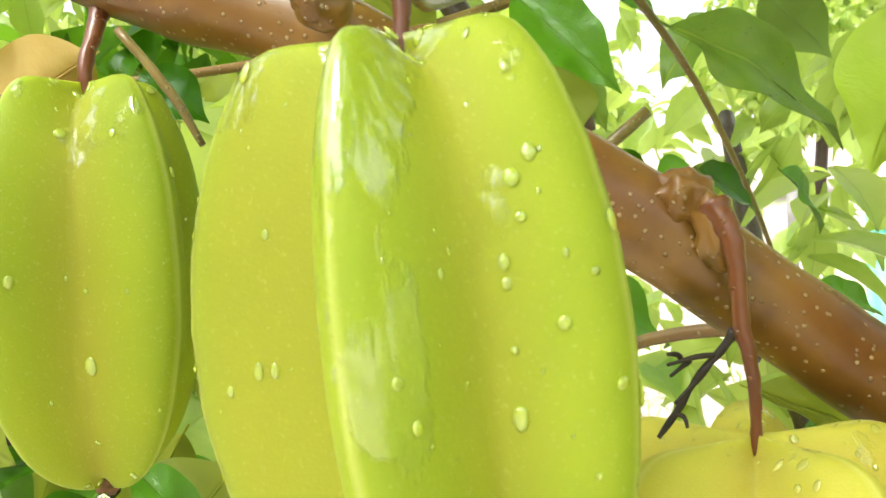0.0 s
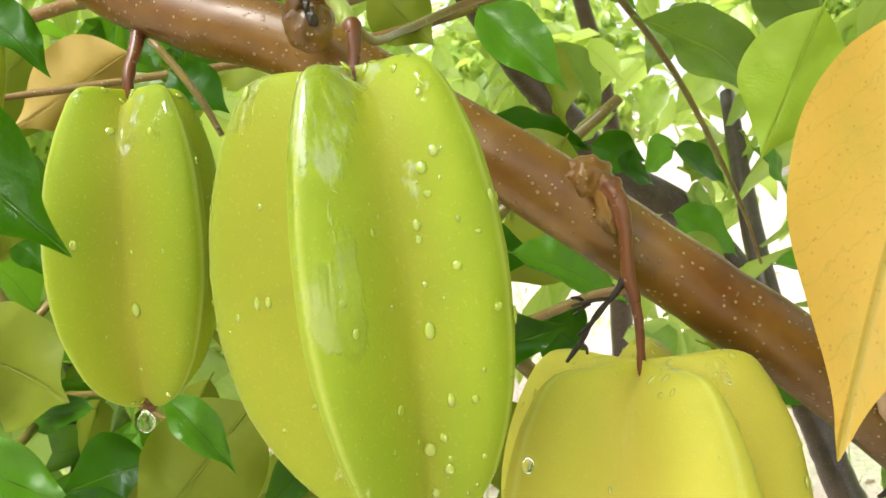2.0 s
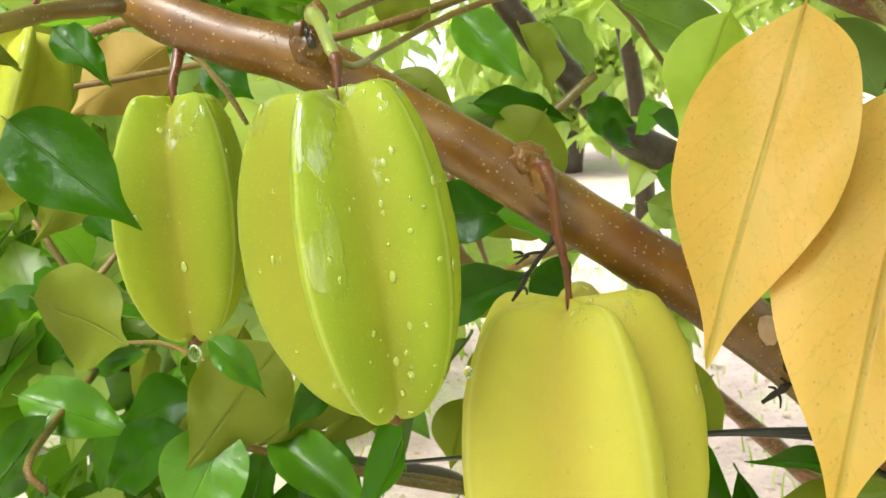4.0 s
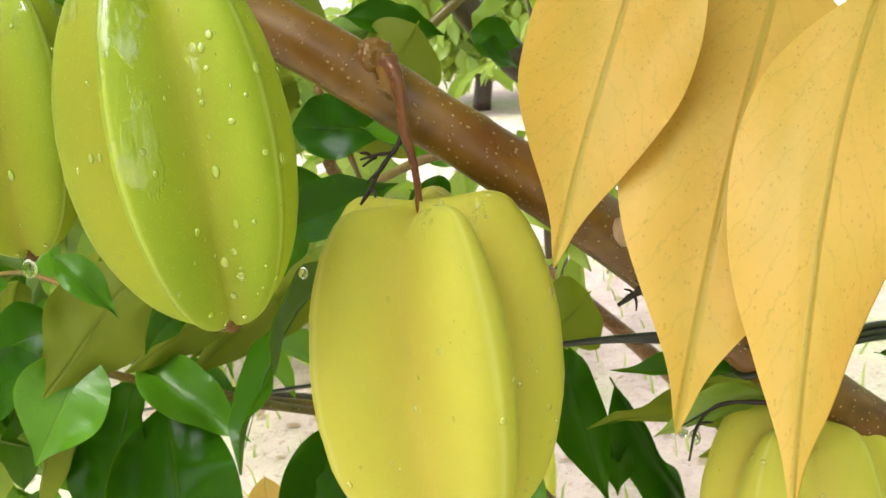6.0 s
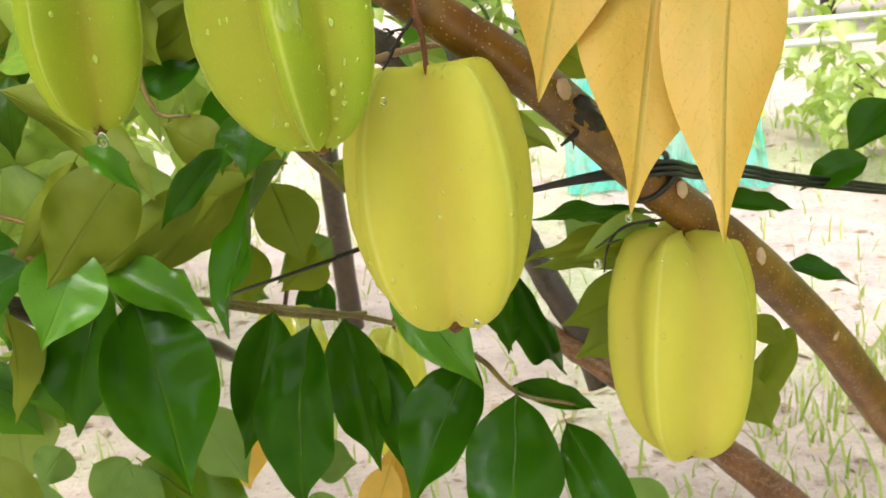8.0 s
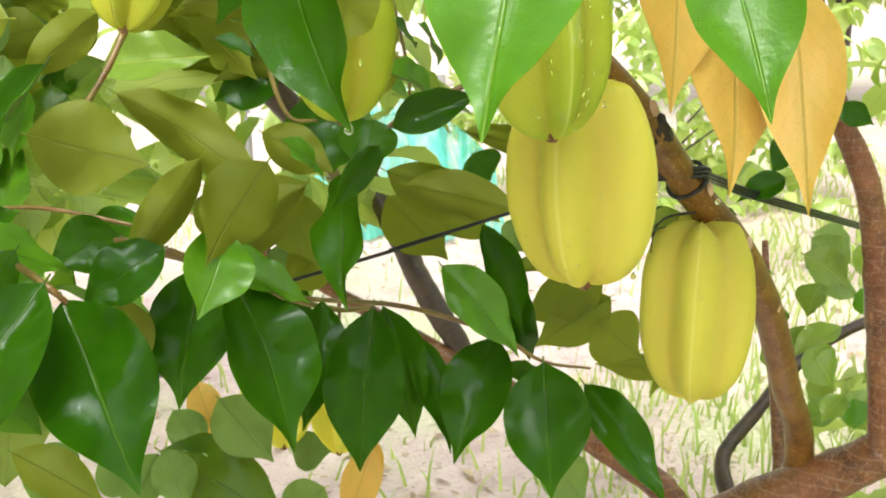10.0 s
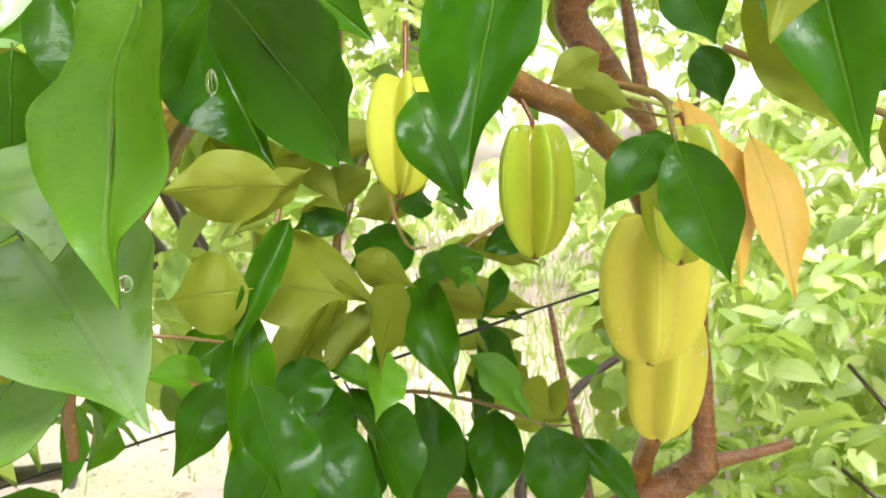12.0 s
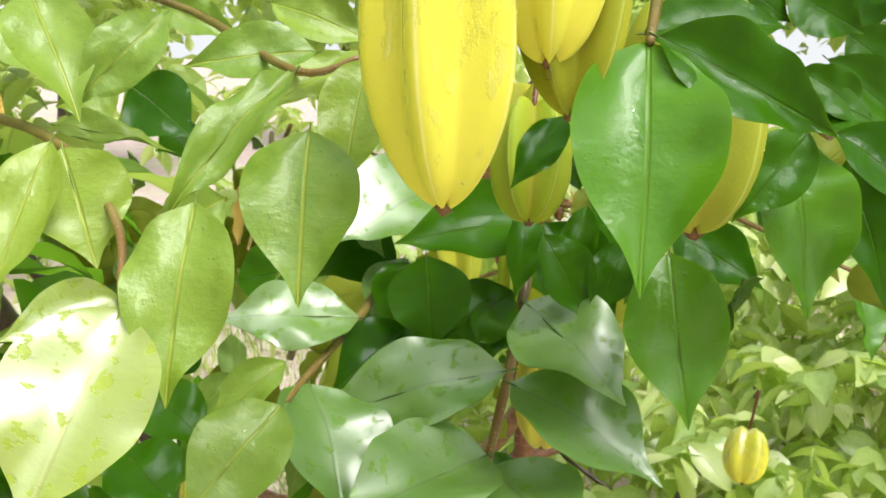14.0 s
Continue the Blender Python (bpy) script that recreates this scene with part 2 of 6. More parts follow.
FRUIT = {
    "green": fruit_material("fruit_skin_green", (0.27, 0.375, 0.022), (0.395, 0.455, 0.030), (0.33, 0.29, 0.028), core=0.5, shade_side=(-0.024, -0.010), streak=(-0.016, -0.001)),
    "lime": fruit_material("fruit_skin_lime", (0.235, 0.335, 0.014), (0.345, 0.405, 0.018), (0.33, 0.29, 0.028), core=0.6, wet=0.77),
    "ripe": fruit_material("fruit_skin_ripe", (0.50, 0.48, 0.06), (0.58, 0.53, 0.075), (0.54, 0.42, 0.075), core=0.55, wet=0.86),
    "olive": fruit_material("fruit_skin_olive", (0.27, 0.32, 0.02), (0.38, 0.38, 0.022), (0.38, 0.34, 0.03), core=0.35, wet=0.80),
    "yellow": fruit_material("fruit_skin_yellow", (0.68, 0.66, 0.07), (0.77, 0.72, 0.08), (0.80, 0.68, 0.10), (0.85, 0.80, 0.34), 0.15, 0.7, 0.54),
}


def bark_material(name, dark, light, red, lenticel, cracks=0.0):
    m = Mat(name, 0.45)
    grain = m.noise(m.coords("Object", (1, 1, 1)), 60, 6)
    broad = m.noise(m.coords("Object"), 14, 3)
    col = m.mix(m.grey(grain, 0.3, 0.7), dark, light)
    col = m.mix(m.grey(broad, 0.42, 0.62, 0.0, 0.8), col, red)
    gold = m.noise(m.coords("Object", (1.0, 1.0, 1.0)), 34, 3)
    col = m.mix(m.grey(gold, 0.48, 0.66, 0.0, 0.55), col, light)
    v = m.node("ShaderNodeTexVoronoi", Scale=430.0)
    m.link(m.coords("Object"), v.inputs["Vector"])
    pick = m.noise(m.coords("Object"), 120, 1)
    dots = m.math("MULTIPLY", m.grey(v.outputs["Distance"], 0.13, 0.24, 1.0, 0.0), m.grey(pick, 0.30, 0.46))
    col = m.mix(m.math("MULTIPLY", dots, 0.9), col, lenticel)
    m.colour(col)
    height = m.math("ADD", m.math("MULTIPLY", grain, 0.7), m.math("MULTIPLY", dots, 1.3))
    if cracks:
        split = m.node("ShaderNodeTexVoronoi", Scale=240.0)
        split.feature = "DISTANCE_TO_EDGE"
        m.link(m.coords("Object", (1.0, 1.0, 0.35)), split.inputs["Vector"])
        patch = m.grey(m.noise(m.coords("Object"), 45, 2), 0.45, 0.62)
        gap = m.math("MULTIPLY", m.grey(split.outputs["Distance"], 0.0, 0.06, 1.0, 0.0), patch)
        rings = m.node("ShaderNodeTexWave", Scale=26.0, Distortion=6.0, Detail=3.0)
        rings.bands_direction = "Z"
        m.link(m.coords("Object"), rings.inputs["Vector"])
        scar_ring = m.grey(rings.outputs["Fac"], 0.90, 0.98)
        col = m.mix(m.math("MULTIPLY", gap, 0.6 * cracks), col, dark)
        col = m.mix(m.math("MULTIPLY", scar_ring, 0.45 * cracks), col, lenticel)
        flake = m.grey(m.noise(m.coords("Object", (1.0, 1.0, 0.6)), 330, 3, 0.6), 0.56, 0.64)
        col = m.mix(m.math("MULTIPLY", flake, 0.5), col, lenticel)
        m.colour(col)
        height = m.math("ADD", m.math("MULTIPLY", height, 1.0), m.math("ADD", m.math("MULTIPLY", gap, -2.2 * cracks), m.math("MULTIPLY", scar_ring, 1.2)))
    m.bump(height, 0.7, 0.0009)
    m.p.inputs["Coat Weight"].default_value = 0.22
    m.p.inputs["Coat Roughness"].default_value = 0.15
    m.link(m.grey(broad, 0.3, 0.7, 0.28, 0.5), m.p.inputs["Roughness"])
    return m.m


BARK = bark_material("wet_branch_bark", (0.085, 0.033, 0.006), (0.27, 0.135, 0.022), (0.15, 0.042, 0.010), (0.48, 0.32, 0.16))
TRUNK = bark_material("trunk_bark", (0.065, 0.022, 0.009), (0.25, 0.10, 0.034), (0.19, 0.055, 0.020), (0.38, 0.22, 0.13), 0.6)
DARK_BARK = bark_material("dark_wet_bark", (0.022, 0.014, 0.010), (0.07, 0.042, 0.028), (0.05, 0.024, 0.016), (0.16, 0.12, 0.09))
STALK = bark_material("stalk_skin", (0.08, 0.020, 0.007), (0.18, 0.058, 0.016), (0.17, 0.035, 0.012), (0.34, 0.16, 0.07))
GREEN_STEM = bark_material("green_stem_skin", (0.24, 0.30, 0.05), (0.36, 0.42, 0.09), (0.30, 0.28, 0.06), (0.45, 0.45, 0.2))
TWIG = bark_material("green_twig_skin", (0.12, 0.09, 0.018), (0.26, 0.19, 0.05), (0.20, 0.09, 0.025), (0.3, 0.3, 0.15))


def plain(name, a, b, scale, rough, bump=0.0, metal=0.0):
    m = Mat(name, rough)
    n = m.noise(m.coords("Object"), scale, 5)
    m.colour(m.mix(m.grey(n, 0.3, 0.7), a, b))
    m.p.inputs["Metallic"].default_value = metal
    if bump:
        m.bump(n, 0.6, bump)
    return m.m


SCAR = plain("pale_leaf_scar", (0.50, 0.33, 0.22), (0.62, 0.44, 0.30), 300, 0.6, 0.0006)
BLACK = plain("black_rubber", (0.008, 0.008, 0.009), (0.022, 0.022, 0.025), 200, 0.3, 0.0003)
CHAR = plain("withered_stalk", (0.010, 0.007, 0.006), (0.035, 0.022, 0.016), 300, 0.6, 0.0004)
NUB = plain("dry_fruit_tip", (0.08, 0.035, 0.012), (0.28, 0.13, 0.04), 500, 0.6, 0.0005)
RAIL = plain("painted_rail", (0.62, 0.62, 0.60), (0.74, 0.74, 0.72), 8, 0.5)
POST = plain("grey_post", (0.18, 0.17, 0.16), (0.30, 0.29, 0.27), 12, 0.7, 0.002)
BLOOM = plain("red_blossom", (0.22, 0.02, 0.04), (0.40, 0.05, 0.10), 300, 0.5)


def water():
    m = Mat("water", 0.0)
    m.p.inputs["Transmission Weight"].default_value = 1.0
    m.p.inputs["IOR"].default_value = 1.33
    m.p.inputs["Base Color"].default_value = (1, 1, 1, 1)
    return m.m


WATER = water()


def bead_material(name, skin):
    """Opaque rain beads in the skin's colour, paler for the light they gather, with a sharp glint."""
    m = Mat(name, 0.06)
    m.p.inputs["Base Color"].default_value = (*skin, 1)
    m.p.inputs["Specular IOR Level"].default_value = 0.5
    m.p.inputs["Subsurface Weight"].default_value = 0.5
    m.p.inputs["Subsurface Radius"].default_value = (0.9, 0.85, 0.2)
    m.p.inputs["Subsurface Scale"].default_value = 0.004
    m.p.inputs["Coat Weight"].default_value = 1.0
    m.p.inputs["Coat IOR"].default_value = 1.8
    m.p.inputs["Coat Roughness"].default_value = 0.03
    return m.m


BEADS = {
    "green": bead_material("rain_beads_green", (0.40, 0.50, 0.05)),
    "lime": bead_material("rain_beads_lime", (0.40, 0.50, 0.05)),
    "ripe": bead_material("rain_beads_ripe", (0.60, 0.58, 0.11)),
    "olive": bead_material("rain_beads_olive", (0.44, 0.45, 0.05)),
    "yellow": bead_material("rain_beads_yellow", (0.80, 0.76, 0.15)),
}


def netting():
    m = Mat("green_shade_net", 0.7)
    vec = m.coords("Object")
    folds = m.noise(m.coords("Object", (6, 6, 0.6)), 3, 4)
    m.colour(m.mix(m.grey(folds, 0.3, 0.7), (0.03, 0.46, 0.39), (0.20, 0.76, 0.66)))
    m.bump(folds, 0.8, 0.03)
    weave = m.noise(vec, 260, 2)
    m.translucent(m.mix(m.grey(weave, 0.3, 0.7), (0.02, 0.5, 0.4), (0.1, 0.7, 0.55)), 0.4)
    holes = m.t.nodes.new("ShaderNodeBsdfTransparent")
    sheer = m.t.nodes.new("ShaderNodeMixShader")
    m.link(m.grey(m.noise(m.coords("Object", (3, 3, 0.5)), 4, 3), 0.35, 0.7, 0.05, 0.65), sheer.inputs[0])
    m.link(m.out.inputs["Surface"].links[0].from_socket, sheer.inputs[1])
    m.link(holes.outputs[0], sheer.inputs[2])
    m.link(sheer.outputs[0], m.out.inputs["Surface"])
    return m.m


NET = netting()


def ground_material():
    m = Mat("damp_ground", 0.85)
    vec = m.coords("Object")
    big = m.noise(vec, 0.9, 4)
    mid = m.noise(vec, 6.0, 5)
    fine = m.noise(vec, 60.0, 5)
    earth = m.mix(m.grey(mid, 0.3, 0.7), (0.44, 0.335, 0.315), (0.63, 0.50, 0.475))
    moss = m.mix(m.grey(fine, 0.3, 0.7), (0.38, 0.42, 0.22), (0.56, 0.58, 0.38))
    col = m.mix(m.grey(big, 0.47, 0.62, 0.0, 0.85), earth, moss)
    col = m.mix(m.grey(fine, 0.55, 0.7, 0.0, 0.6), col, (0.66, 0.58, 0.50))
    litter = m.noise(vec, 34.0, 5, 0.75)
    col = m.mix(m.grey(litter, 0.57, 0.64, 0.0, 0.75), col, (0.30, 0.19, 0.14))
    m.colour(col)
    m.bump(m.math("ADD", mid, m.math("MULTIPLY", fine, 0.6)), 0.7, 0.03)
    return m.m


LITTER = leaf_material("dry_litter", (0.20, 0.12, 0.07), (0.62, 0.50, 0.36), (0.4, 0.3, 0.2), (0.5, 0.4, 0.2), 0.7, 0.15, stuff=True)
GROUND = ground_material()
GRASS = leaf_material("grass_blades", (0.20, 0.32, 0.05), (0.60, 0.65, 0.24), (0.5, 0.58, 0.25), (0.4, 0.55, 0.1), 0.5, 0.35, stuff=True)


# ---- shapes ----
def mesh_of(name, bm, material):
    me = bpy.data.meshes.new(name)
    bm.to_mesh(me)
    bm.free()
    for m in material if isinstance(material, (list, tuple)) else [material]:
        me.materials.append(m)
    for p in me.polygons:
        p.use_smooth = True
    return me


def part(name, bm, material, parent, label=""):
    """Links a bmesh, in world places, as one mesh under a thing or a part."""
    ob = new(name, mesh_of(name, bm, material))
    ob.parent = parent
    ob.matrix_parent_inverse = parent.matrix_world.inverted() if parent else Matrix()
    return tagged(ob, label)


def thing(name, place, label, category, group="", kind=""):
    ob = new(name)
    ob.empty_display_size = 0.02
    ob.matrix_world = Matrix.Translation(place)
    bpy.context.view_layer.update()
    return tagged(ob, label, category, group, kind)


def spline(points, steps):
    """Points of a smooth curve through the given ones, with the radius as fourth value."""
    pts = [Vector(p) for p in points]
    ext = [pts[0] * 2 - pts[1], *pts, pts[-1] * 2 - pts[-2]]
    out = []
    for i in range(1, len(ext) - 2):
        a, b, c, d = ext[i - 1 : i + 3]
        for k in range(steps):
            u = k / steps
            out.append(0.5 * (2 * b + (c - a) * u + (2 * a - 5 * b + 4 * c - d) * u * u + (3 * b - a - 3 * c + d) * u**3))
    out.append(pts[-1])
    return out


def limb(points, steps=6, sides=10, rough=0.06, seed=1.0, bm=None):
    """A tapered, slightly knotty limb along (x, y, z, radius) points."""
    bm = bm or bmesh.new()
    pts = spline([Vector((*p,)) for p in points], steps)
    rings, up = [], Vector((0.31, 0.22, 0.93))
    for i, p in enumerate(pts):
        q, r = pts[min(i + 1, len(pts) - 1)], pts[max(i - 1, 0)]
        d = (q - r).to_3d().normalized()
        u = d.cross(up)
        u = u.normalized() if u.length > 1e-4 else d.orthogonal().normalized()
        up = u.cross(d)
        ring = []
        for k in range(sides):
            a = 2 * math.pi * k / sides
            w = u * math.cos(a) + up * math.sin(a)
            c = p.to_3d()
            rr = max(p.w, 0.0002) * (1 + rough * noise.noise((c + w * p.w) * (0.6 / max(p.w, 0.002)) + Vector((seed, 0, 0))))
            ring.append(bm.verts.new(c + w * rr))
        rings.append(ring)
    for a, b in zip(rings, rings[1:]):
        for k in range(sides):
            bm.faces.new((a[k], a[(k + 1) % sides], b[(k + 1) % sides], b[k]))
    bm.faces.new(rings[0][::-1])
    bm.faces.new(rings[-1])
    return bm


def blob(bm, place, size, axis=(0, 0, 1), sub=2, wobble=0.0):
    """An uneven rounded lump with half axes size, its third one along axis."""
    turn = Vector(axis).to_track_quat("Z", "Y").to_matrix().to_4x4()
    made = bmesh.ops.create_icosphere(bm, subdivisions=sub, radius=1.0)
    for v in made["verts"]:
        n = 1 + wobble * noise.noise(v.co * 2.3 + Vector(place) * 50)
        v.co = Vector(place) + turn.to_3x3() @ Vector((v.co.x * size[0] * n, v.co.y * size[1] * n, v.co.z * size[2] * n))
    return bm


# ---- leaves ----
LEAF_SHAPE = [(0, 0.01), (0.045, 0.135), (0.10, 0.265), (0.18, 0.385), (0.30, 0.472), (0.42, 0.50), (0.55, 0.462), (0.65, 0.385), (0.75, 0.264), (0.82, 0.168), (0.87, 0.105), (0.915, 0.062), (0.955, 0.036), (1.0, 0.004)]


def leaf_width(y):
    """Half width of an ovate leaf with a drawn-out drip tip; y from 0 at the stalk to 1."""
    for k, ((a, u), (b, v)) in enumerate(zip(LEAF_SHAPE, LEAF_SHAPE[1:])):
        if y <= b:
            p = LEAF_SHAPE[max(k - 1, 0)]
            n = LEAF_SHAPE[min(k + 2, len(LEAF_SHAPE) - 1)]
            h, w = b - a, (y - a) / (b - a)
            m0, m1 = (v - p[1]) / (b - p[0]) * h, (n[1] - u) / (n[0] - a) * h
            return max(0.0, (2 * w**3 - 3 * w**2 + 1) * u + (w**3 - 2 * w**2 + w) * m0 + (3 * w**2 - 2 * w**3) * v + (w**3 - w**2) * m1)
    return 0.0


def leaf_mesh(name, mats, fold, arch, twist, wave, seed, rows=20, cols=3):
    """A unit leaf along +y, its upper side to +z, with two skins, a sunken midrib and a short stalk."""
    bm = bmesh.new()
    uvl = bm.loops.layers.uv.new("UVMap")
    grid, place = {}, {}
    for side in (0, 1):
        for i in range(rows + 1):
            y = i / rows
            h = leaf_width(y)
            for j in range(-cols, cols + 1):
                s = j / cols
                x = h * s * (1 + 0.05 * noise.noise(Vector((y * 4, s, seed))))
                z = arch * 4 * y * (1 - y) + fold * abs(x) - 0.35 * fold * h * (1 - abs(s)) * (abs(j) > 0)
                z += wave * noise.noise(Vector((x * 3.0, y * 4.0, seed * 3.7))) * (0.3 + abs(s)) * min(1, 6 * y) * min(1, 6 * (1 - y))
                z += twist * x * (y - 0.5)
                if side == 1:
                    z -= 0.005 + 0.006 * (1 - abs(s))
                bend = 0.03 * math.sin(y * 5 + seed)
                v = bm.verts.new((x + bend * y * (1 - y), y, z))
                grid[side, i, j] = v
                place[v] = (0.5 + x, y)
    for side in (0, 1):
        for i in range(rows):
            for j in range(-cols, cols):
                vs = [grid[side, i, j], grid[side, i, j + 1], grid[side, i + 1, j + 1], grid[side, i + 1, j]]
                if side:
                    vs.reverse()
                if len(set(vs)) < 3:
                    continue
                a, b, c, d = (grid[side, i + p, j + q] for p, q in ((0, 0), (0, 1), (1, 1), (1, 0)))
                for tri in ((a, b, c), (a, c, d)):
                    f = bm.faces.new(tri if side == 0 else tri[::-1])
                    f.material_index = side
                    for l in f.loops:
                        l[uvl].uv = place[l.vert]
    limb([(0, -0.05, -0.004, 0.010), (0, 0.0, -0.004, 0.011), (0, 0.3, arch * 0.84 - 0.012, 0.0075), (0, 0.6, arch * 0.96 - 0.011, 0.005), (0, 0.9, arch * 0.36 - 0.009, 0.002)], 2, 5, 0, bm=bm)
    for f in bm.faces:
        if all(v not in place for v in f.verts):
            f.material_index = 1
    if len(mats) > 2:
        # raindrops that sit on the upper side
        rng = random.Random(int(seed * 10))
        drops = []
        for _ in range(3):
            i, j = rng.randint(3, rows - 3), rng.randint(-cols + 1, cols - 1)
            p = grid[0, i, j].co.lerp(grid[0, i + 1, j + 1].co, rng.random())
            drops.append((p.copy(), 0.003 + 0.010 * rng.random() ** 3))
        for p, r in drops:
            first = len(bm.faces)
            blob(bm, p, (r * 2.0, r * rng.uniform(0.9, 1.6), r * 0.9), (0, 0, 1), 2)
            bm.faces.ensure_lookup_table()
            for f in bm.faces[first:]:
                f.material_index = 2
    return mesh_of(name, bm, mats)


LEAVES = {}
for kind_of in LEAF_TOP:
    mats = [LEAF_TOP[kind_of], LEAF_UNDER[kind_of]] + ([WATER] if kind_of in ("green", "lit_green", "glossy", "bright", "pale") else [])
    big = 2 if kind_of == "yellow" else 1
    f = 0.35 if kind_of == "yellow" else 1.0
    LEAVES[kind_of] = [
        leaf_mesh("leaf", mats, 0.22 * f, 0.06, 0.2, 0.10 * f, 1.0, 30 * big, 3 * big),
        leaf_mesh("leaf", mats, 0.30 * f, 0.09, -0.3, 0.11 * f, 2.3, 30 * big, 3 * big),
        leaf_mesh("leaf", mats, 0.12, 0.05, 0.4, 0.13 * f, 3.1, 30 * big, 3 * big),
        leaf_mesh("leaf", mats, 0.34 * f, 0.04, -0.1, 0.09 * f, 4.6, 30 * big, 3 * big),
        leaf_mesh("leaf", mats, 0.18 * f, 0.11, 0.3, 0.12 * f, 5.2, 30 * big, 3 * big),
    ]
leaf_count = [0]


def leaf_matrix(base, tip, width, normal, depth=None):
    b, t = Vector(base), Vector(tip)
    y = (t - b)
    length = y.length
    y.normalize()
    z = Vector(normal)
    z = (z - y * z.dot(y)).normalized()
    x = y.cross(z)
    m = Matrix((x, y, z)).transposed().to_4x4()
    return Matrix.Translation(b) @ m @ Matrix.Diagonal((width, length, depth or length * 0.8, 1))


def leaf(base, tip, width, normal, kind="green", parent=None):
    """One leaflet from its stalk to its tip, its upper side facing along normal."""
    i = leaf_count[0]
    leaf_count[0] += 1
    ob = new("leaf", LEAVES[kind][(i * 7) % 5])
    ob.parent = parent or SPRIG[0]
    ob.matrix_parent_inverse = ob.parent.matrix_world.inverted()
    ob.matrix_world = leaf_matrix(base, tip, width, normal)
    if kind == "yellow":
        tagged(ob, "withered yellow leaf with fine brown specks")
    return ob


# ---- the tree ----
tree = thing("carambola_tree", (0.42, 0.42, 0.0), "carambola tree with brown branches and rain-wet pinnate leaves", "tree")
SPRIG = [tree]


def tree_limb(name, points, material, label="", sides=14, steps=9, rough=0.13):
    return part(name, limb(points, steps, sides, rough, seed=points[0][0] * 9), material, tree, label)

tree_limb("trunk", [(0.33, 0.50, -0.05, 0.036), (0.34, 0.50, 0.30, 0.032), (0.37, 0.47, 0.62, 0.029), (0.4150, 0.4305, 0.7826, 0.0260), (0.4511, 0.3859, 0.8355, 0.0250), (0.4917, 0.3331, 0.8762, 0.0235), (0.518, 0.288, 0.915, 0.021)], TRUNK, "reddish brown knotty trunk", 16)
branch = tree_limb("branch", [(0.50, 0.372, 0.83, 0.016), (0.471, 0.350, 0.92, 0.0135), (0.385, 0.300, 1.005, 0.0125), (0.300, 0.252, 1.100, 0.0118), (0.227, 0.224, 1.172, 0.0112), (0.179, 0.217, 1.2135, 0.0108), (0.115, 0.203, 1.2738, 0.0103), (0.073, 0.198, 1.3065, 0.0098), (0.0355, 0.196, 1.3345, 0.0096), (0.011, 0.201, 1.351, 0.0095), (-0.025, 0.208, 1.374, 0.0095), (-0.056, 0.219, 1.385, 0.0094), (-0.088, 0.235, 1.405, 0.0092), (-0.0638, 0.2515, 1.4293, 0.0088), (-0.0284, 0.2672, 1.4702, 0.0085), (0.0104, 0.2837, 1.5284, 0.0080), (0.0977, 0.3410, 1.6520, 0.0060)], BARK, "brown wet branch with pale specks", 20, 8, 0.05)
# side shoots of the trunk
tree_limb("branch", [(0.515, 0.288, 0.905, 0.018), (0.5089, 0.2873, 0.9583, 0.0145), (0.4962, 0.2932, 1.0703, 0.0125), (0.4872, 0.3039, 1.1642, 0.0115), (0.4610, 0.3313, 1.2604, 0.0100), (0.4645, 0.3627, 1.3677, 0.0090), (0.4983, 0.4167, 1.5452, 0.0060)], TRUNK, "upright reddish brown branch", 14)
tree_limb("branch", [(0.52, 0.28, 0.915, 0.013), (0.5329, 0.2738, 0.9169, 0.0100), (0.5619, 0.2412, 0.9232, 0.0078), (0.5940, 0.2040, 0.9336, 0.0068)], TRUNK, "short broken side branch", 12)
tree_limb("branch", [(0.47, 0.39, 0.73, 0.014), (0.6100, 0.4825, 0.7670, 0.0085), (0.6449, 0.5194, 0.8512, 0.0075), (0.6827, 0.5681, 0.9374, 0.0060), (0.7253, 0.6144, 1.0295, 0.0040)], TRUNK, "thin upright stem", 10)
tree_limb("branch", [(0.6668, 0.5936, 0.6638, 0.0140), (0.6990, 0.6491, 0.7162, 0.0105), (0.7571, 0.6485, 0.7676, 0.0100), (0.8631, 0.6352, 0.8471, 0.0090), (1.0191, 0.6015, 0.8906, 0.0080), (1.2704, 0.5633, 0.9322, 0.0060)], DARK_BARK, "dark wet branch", 10)
tree_limb("branch", [(0.5087, 0.5383, 0.7401, 0.0200), (0.4881, 0.5645, 0.7807, 0.0180), (0.4487, 0.6671, 0.8232, 0.0160), (0.4260, 0.7144, 0.8448, 0.0150), (0.3703, 0.8033, 0.8869, 0.0130), (0.2944, 0.9372, 0.9491, 0.0100), (0.2044, 1.0828, 1.0175, 0.0070)], TRUNK, "slanting brown branch behind the leaves", 12)
tree_limb("branch", [(0.3955, 0.7975, 0.8411, 0.0170), (0.3805, 0.8189, 0.9053, 0.0165), (0.3530, 0.8434, 0.9707, 0.0160), (0.3317, 0.8664, 1.0356, 0.0150), (0.3164, 0.8981, 1.0981, 0.0140), (0.3075, 0.9686, 1.1903, 0.0120), (0.3199, 1.1196, 1.3574, 0.0090)], DARK_BARK, "dark slanting branch", 12)
tree_limb("branch", [(0.3539, 1.0597, 1.0965, 0.0220), (0.2624, 1.0819, 1.2226, 0.0210), (0.1855, 1.0895, 1.2750, 0.0210), (0.1240, 1.1030, 1.3526, 0.0190), (0.0749, 1.1140, 1.4159, 0.0170), (0.0029, 1.1355, 1.5339, 0.0140)], DARK_BARK, "dark upper branch", 12)
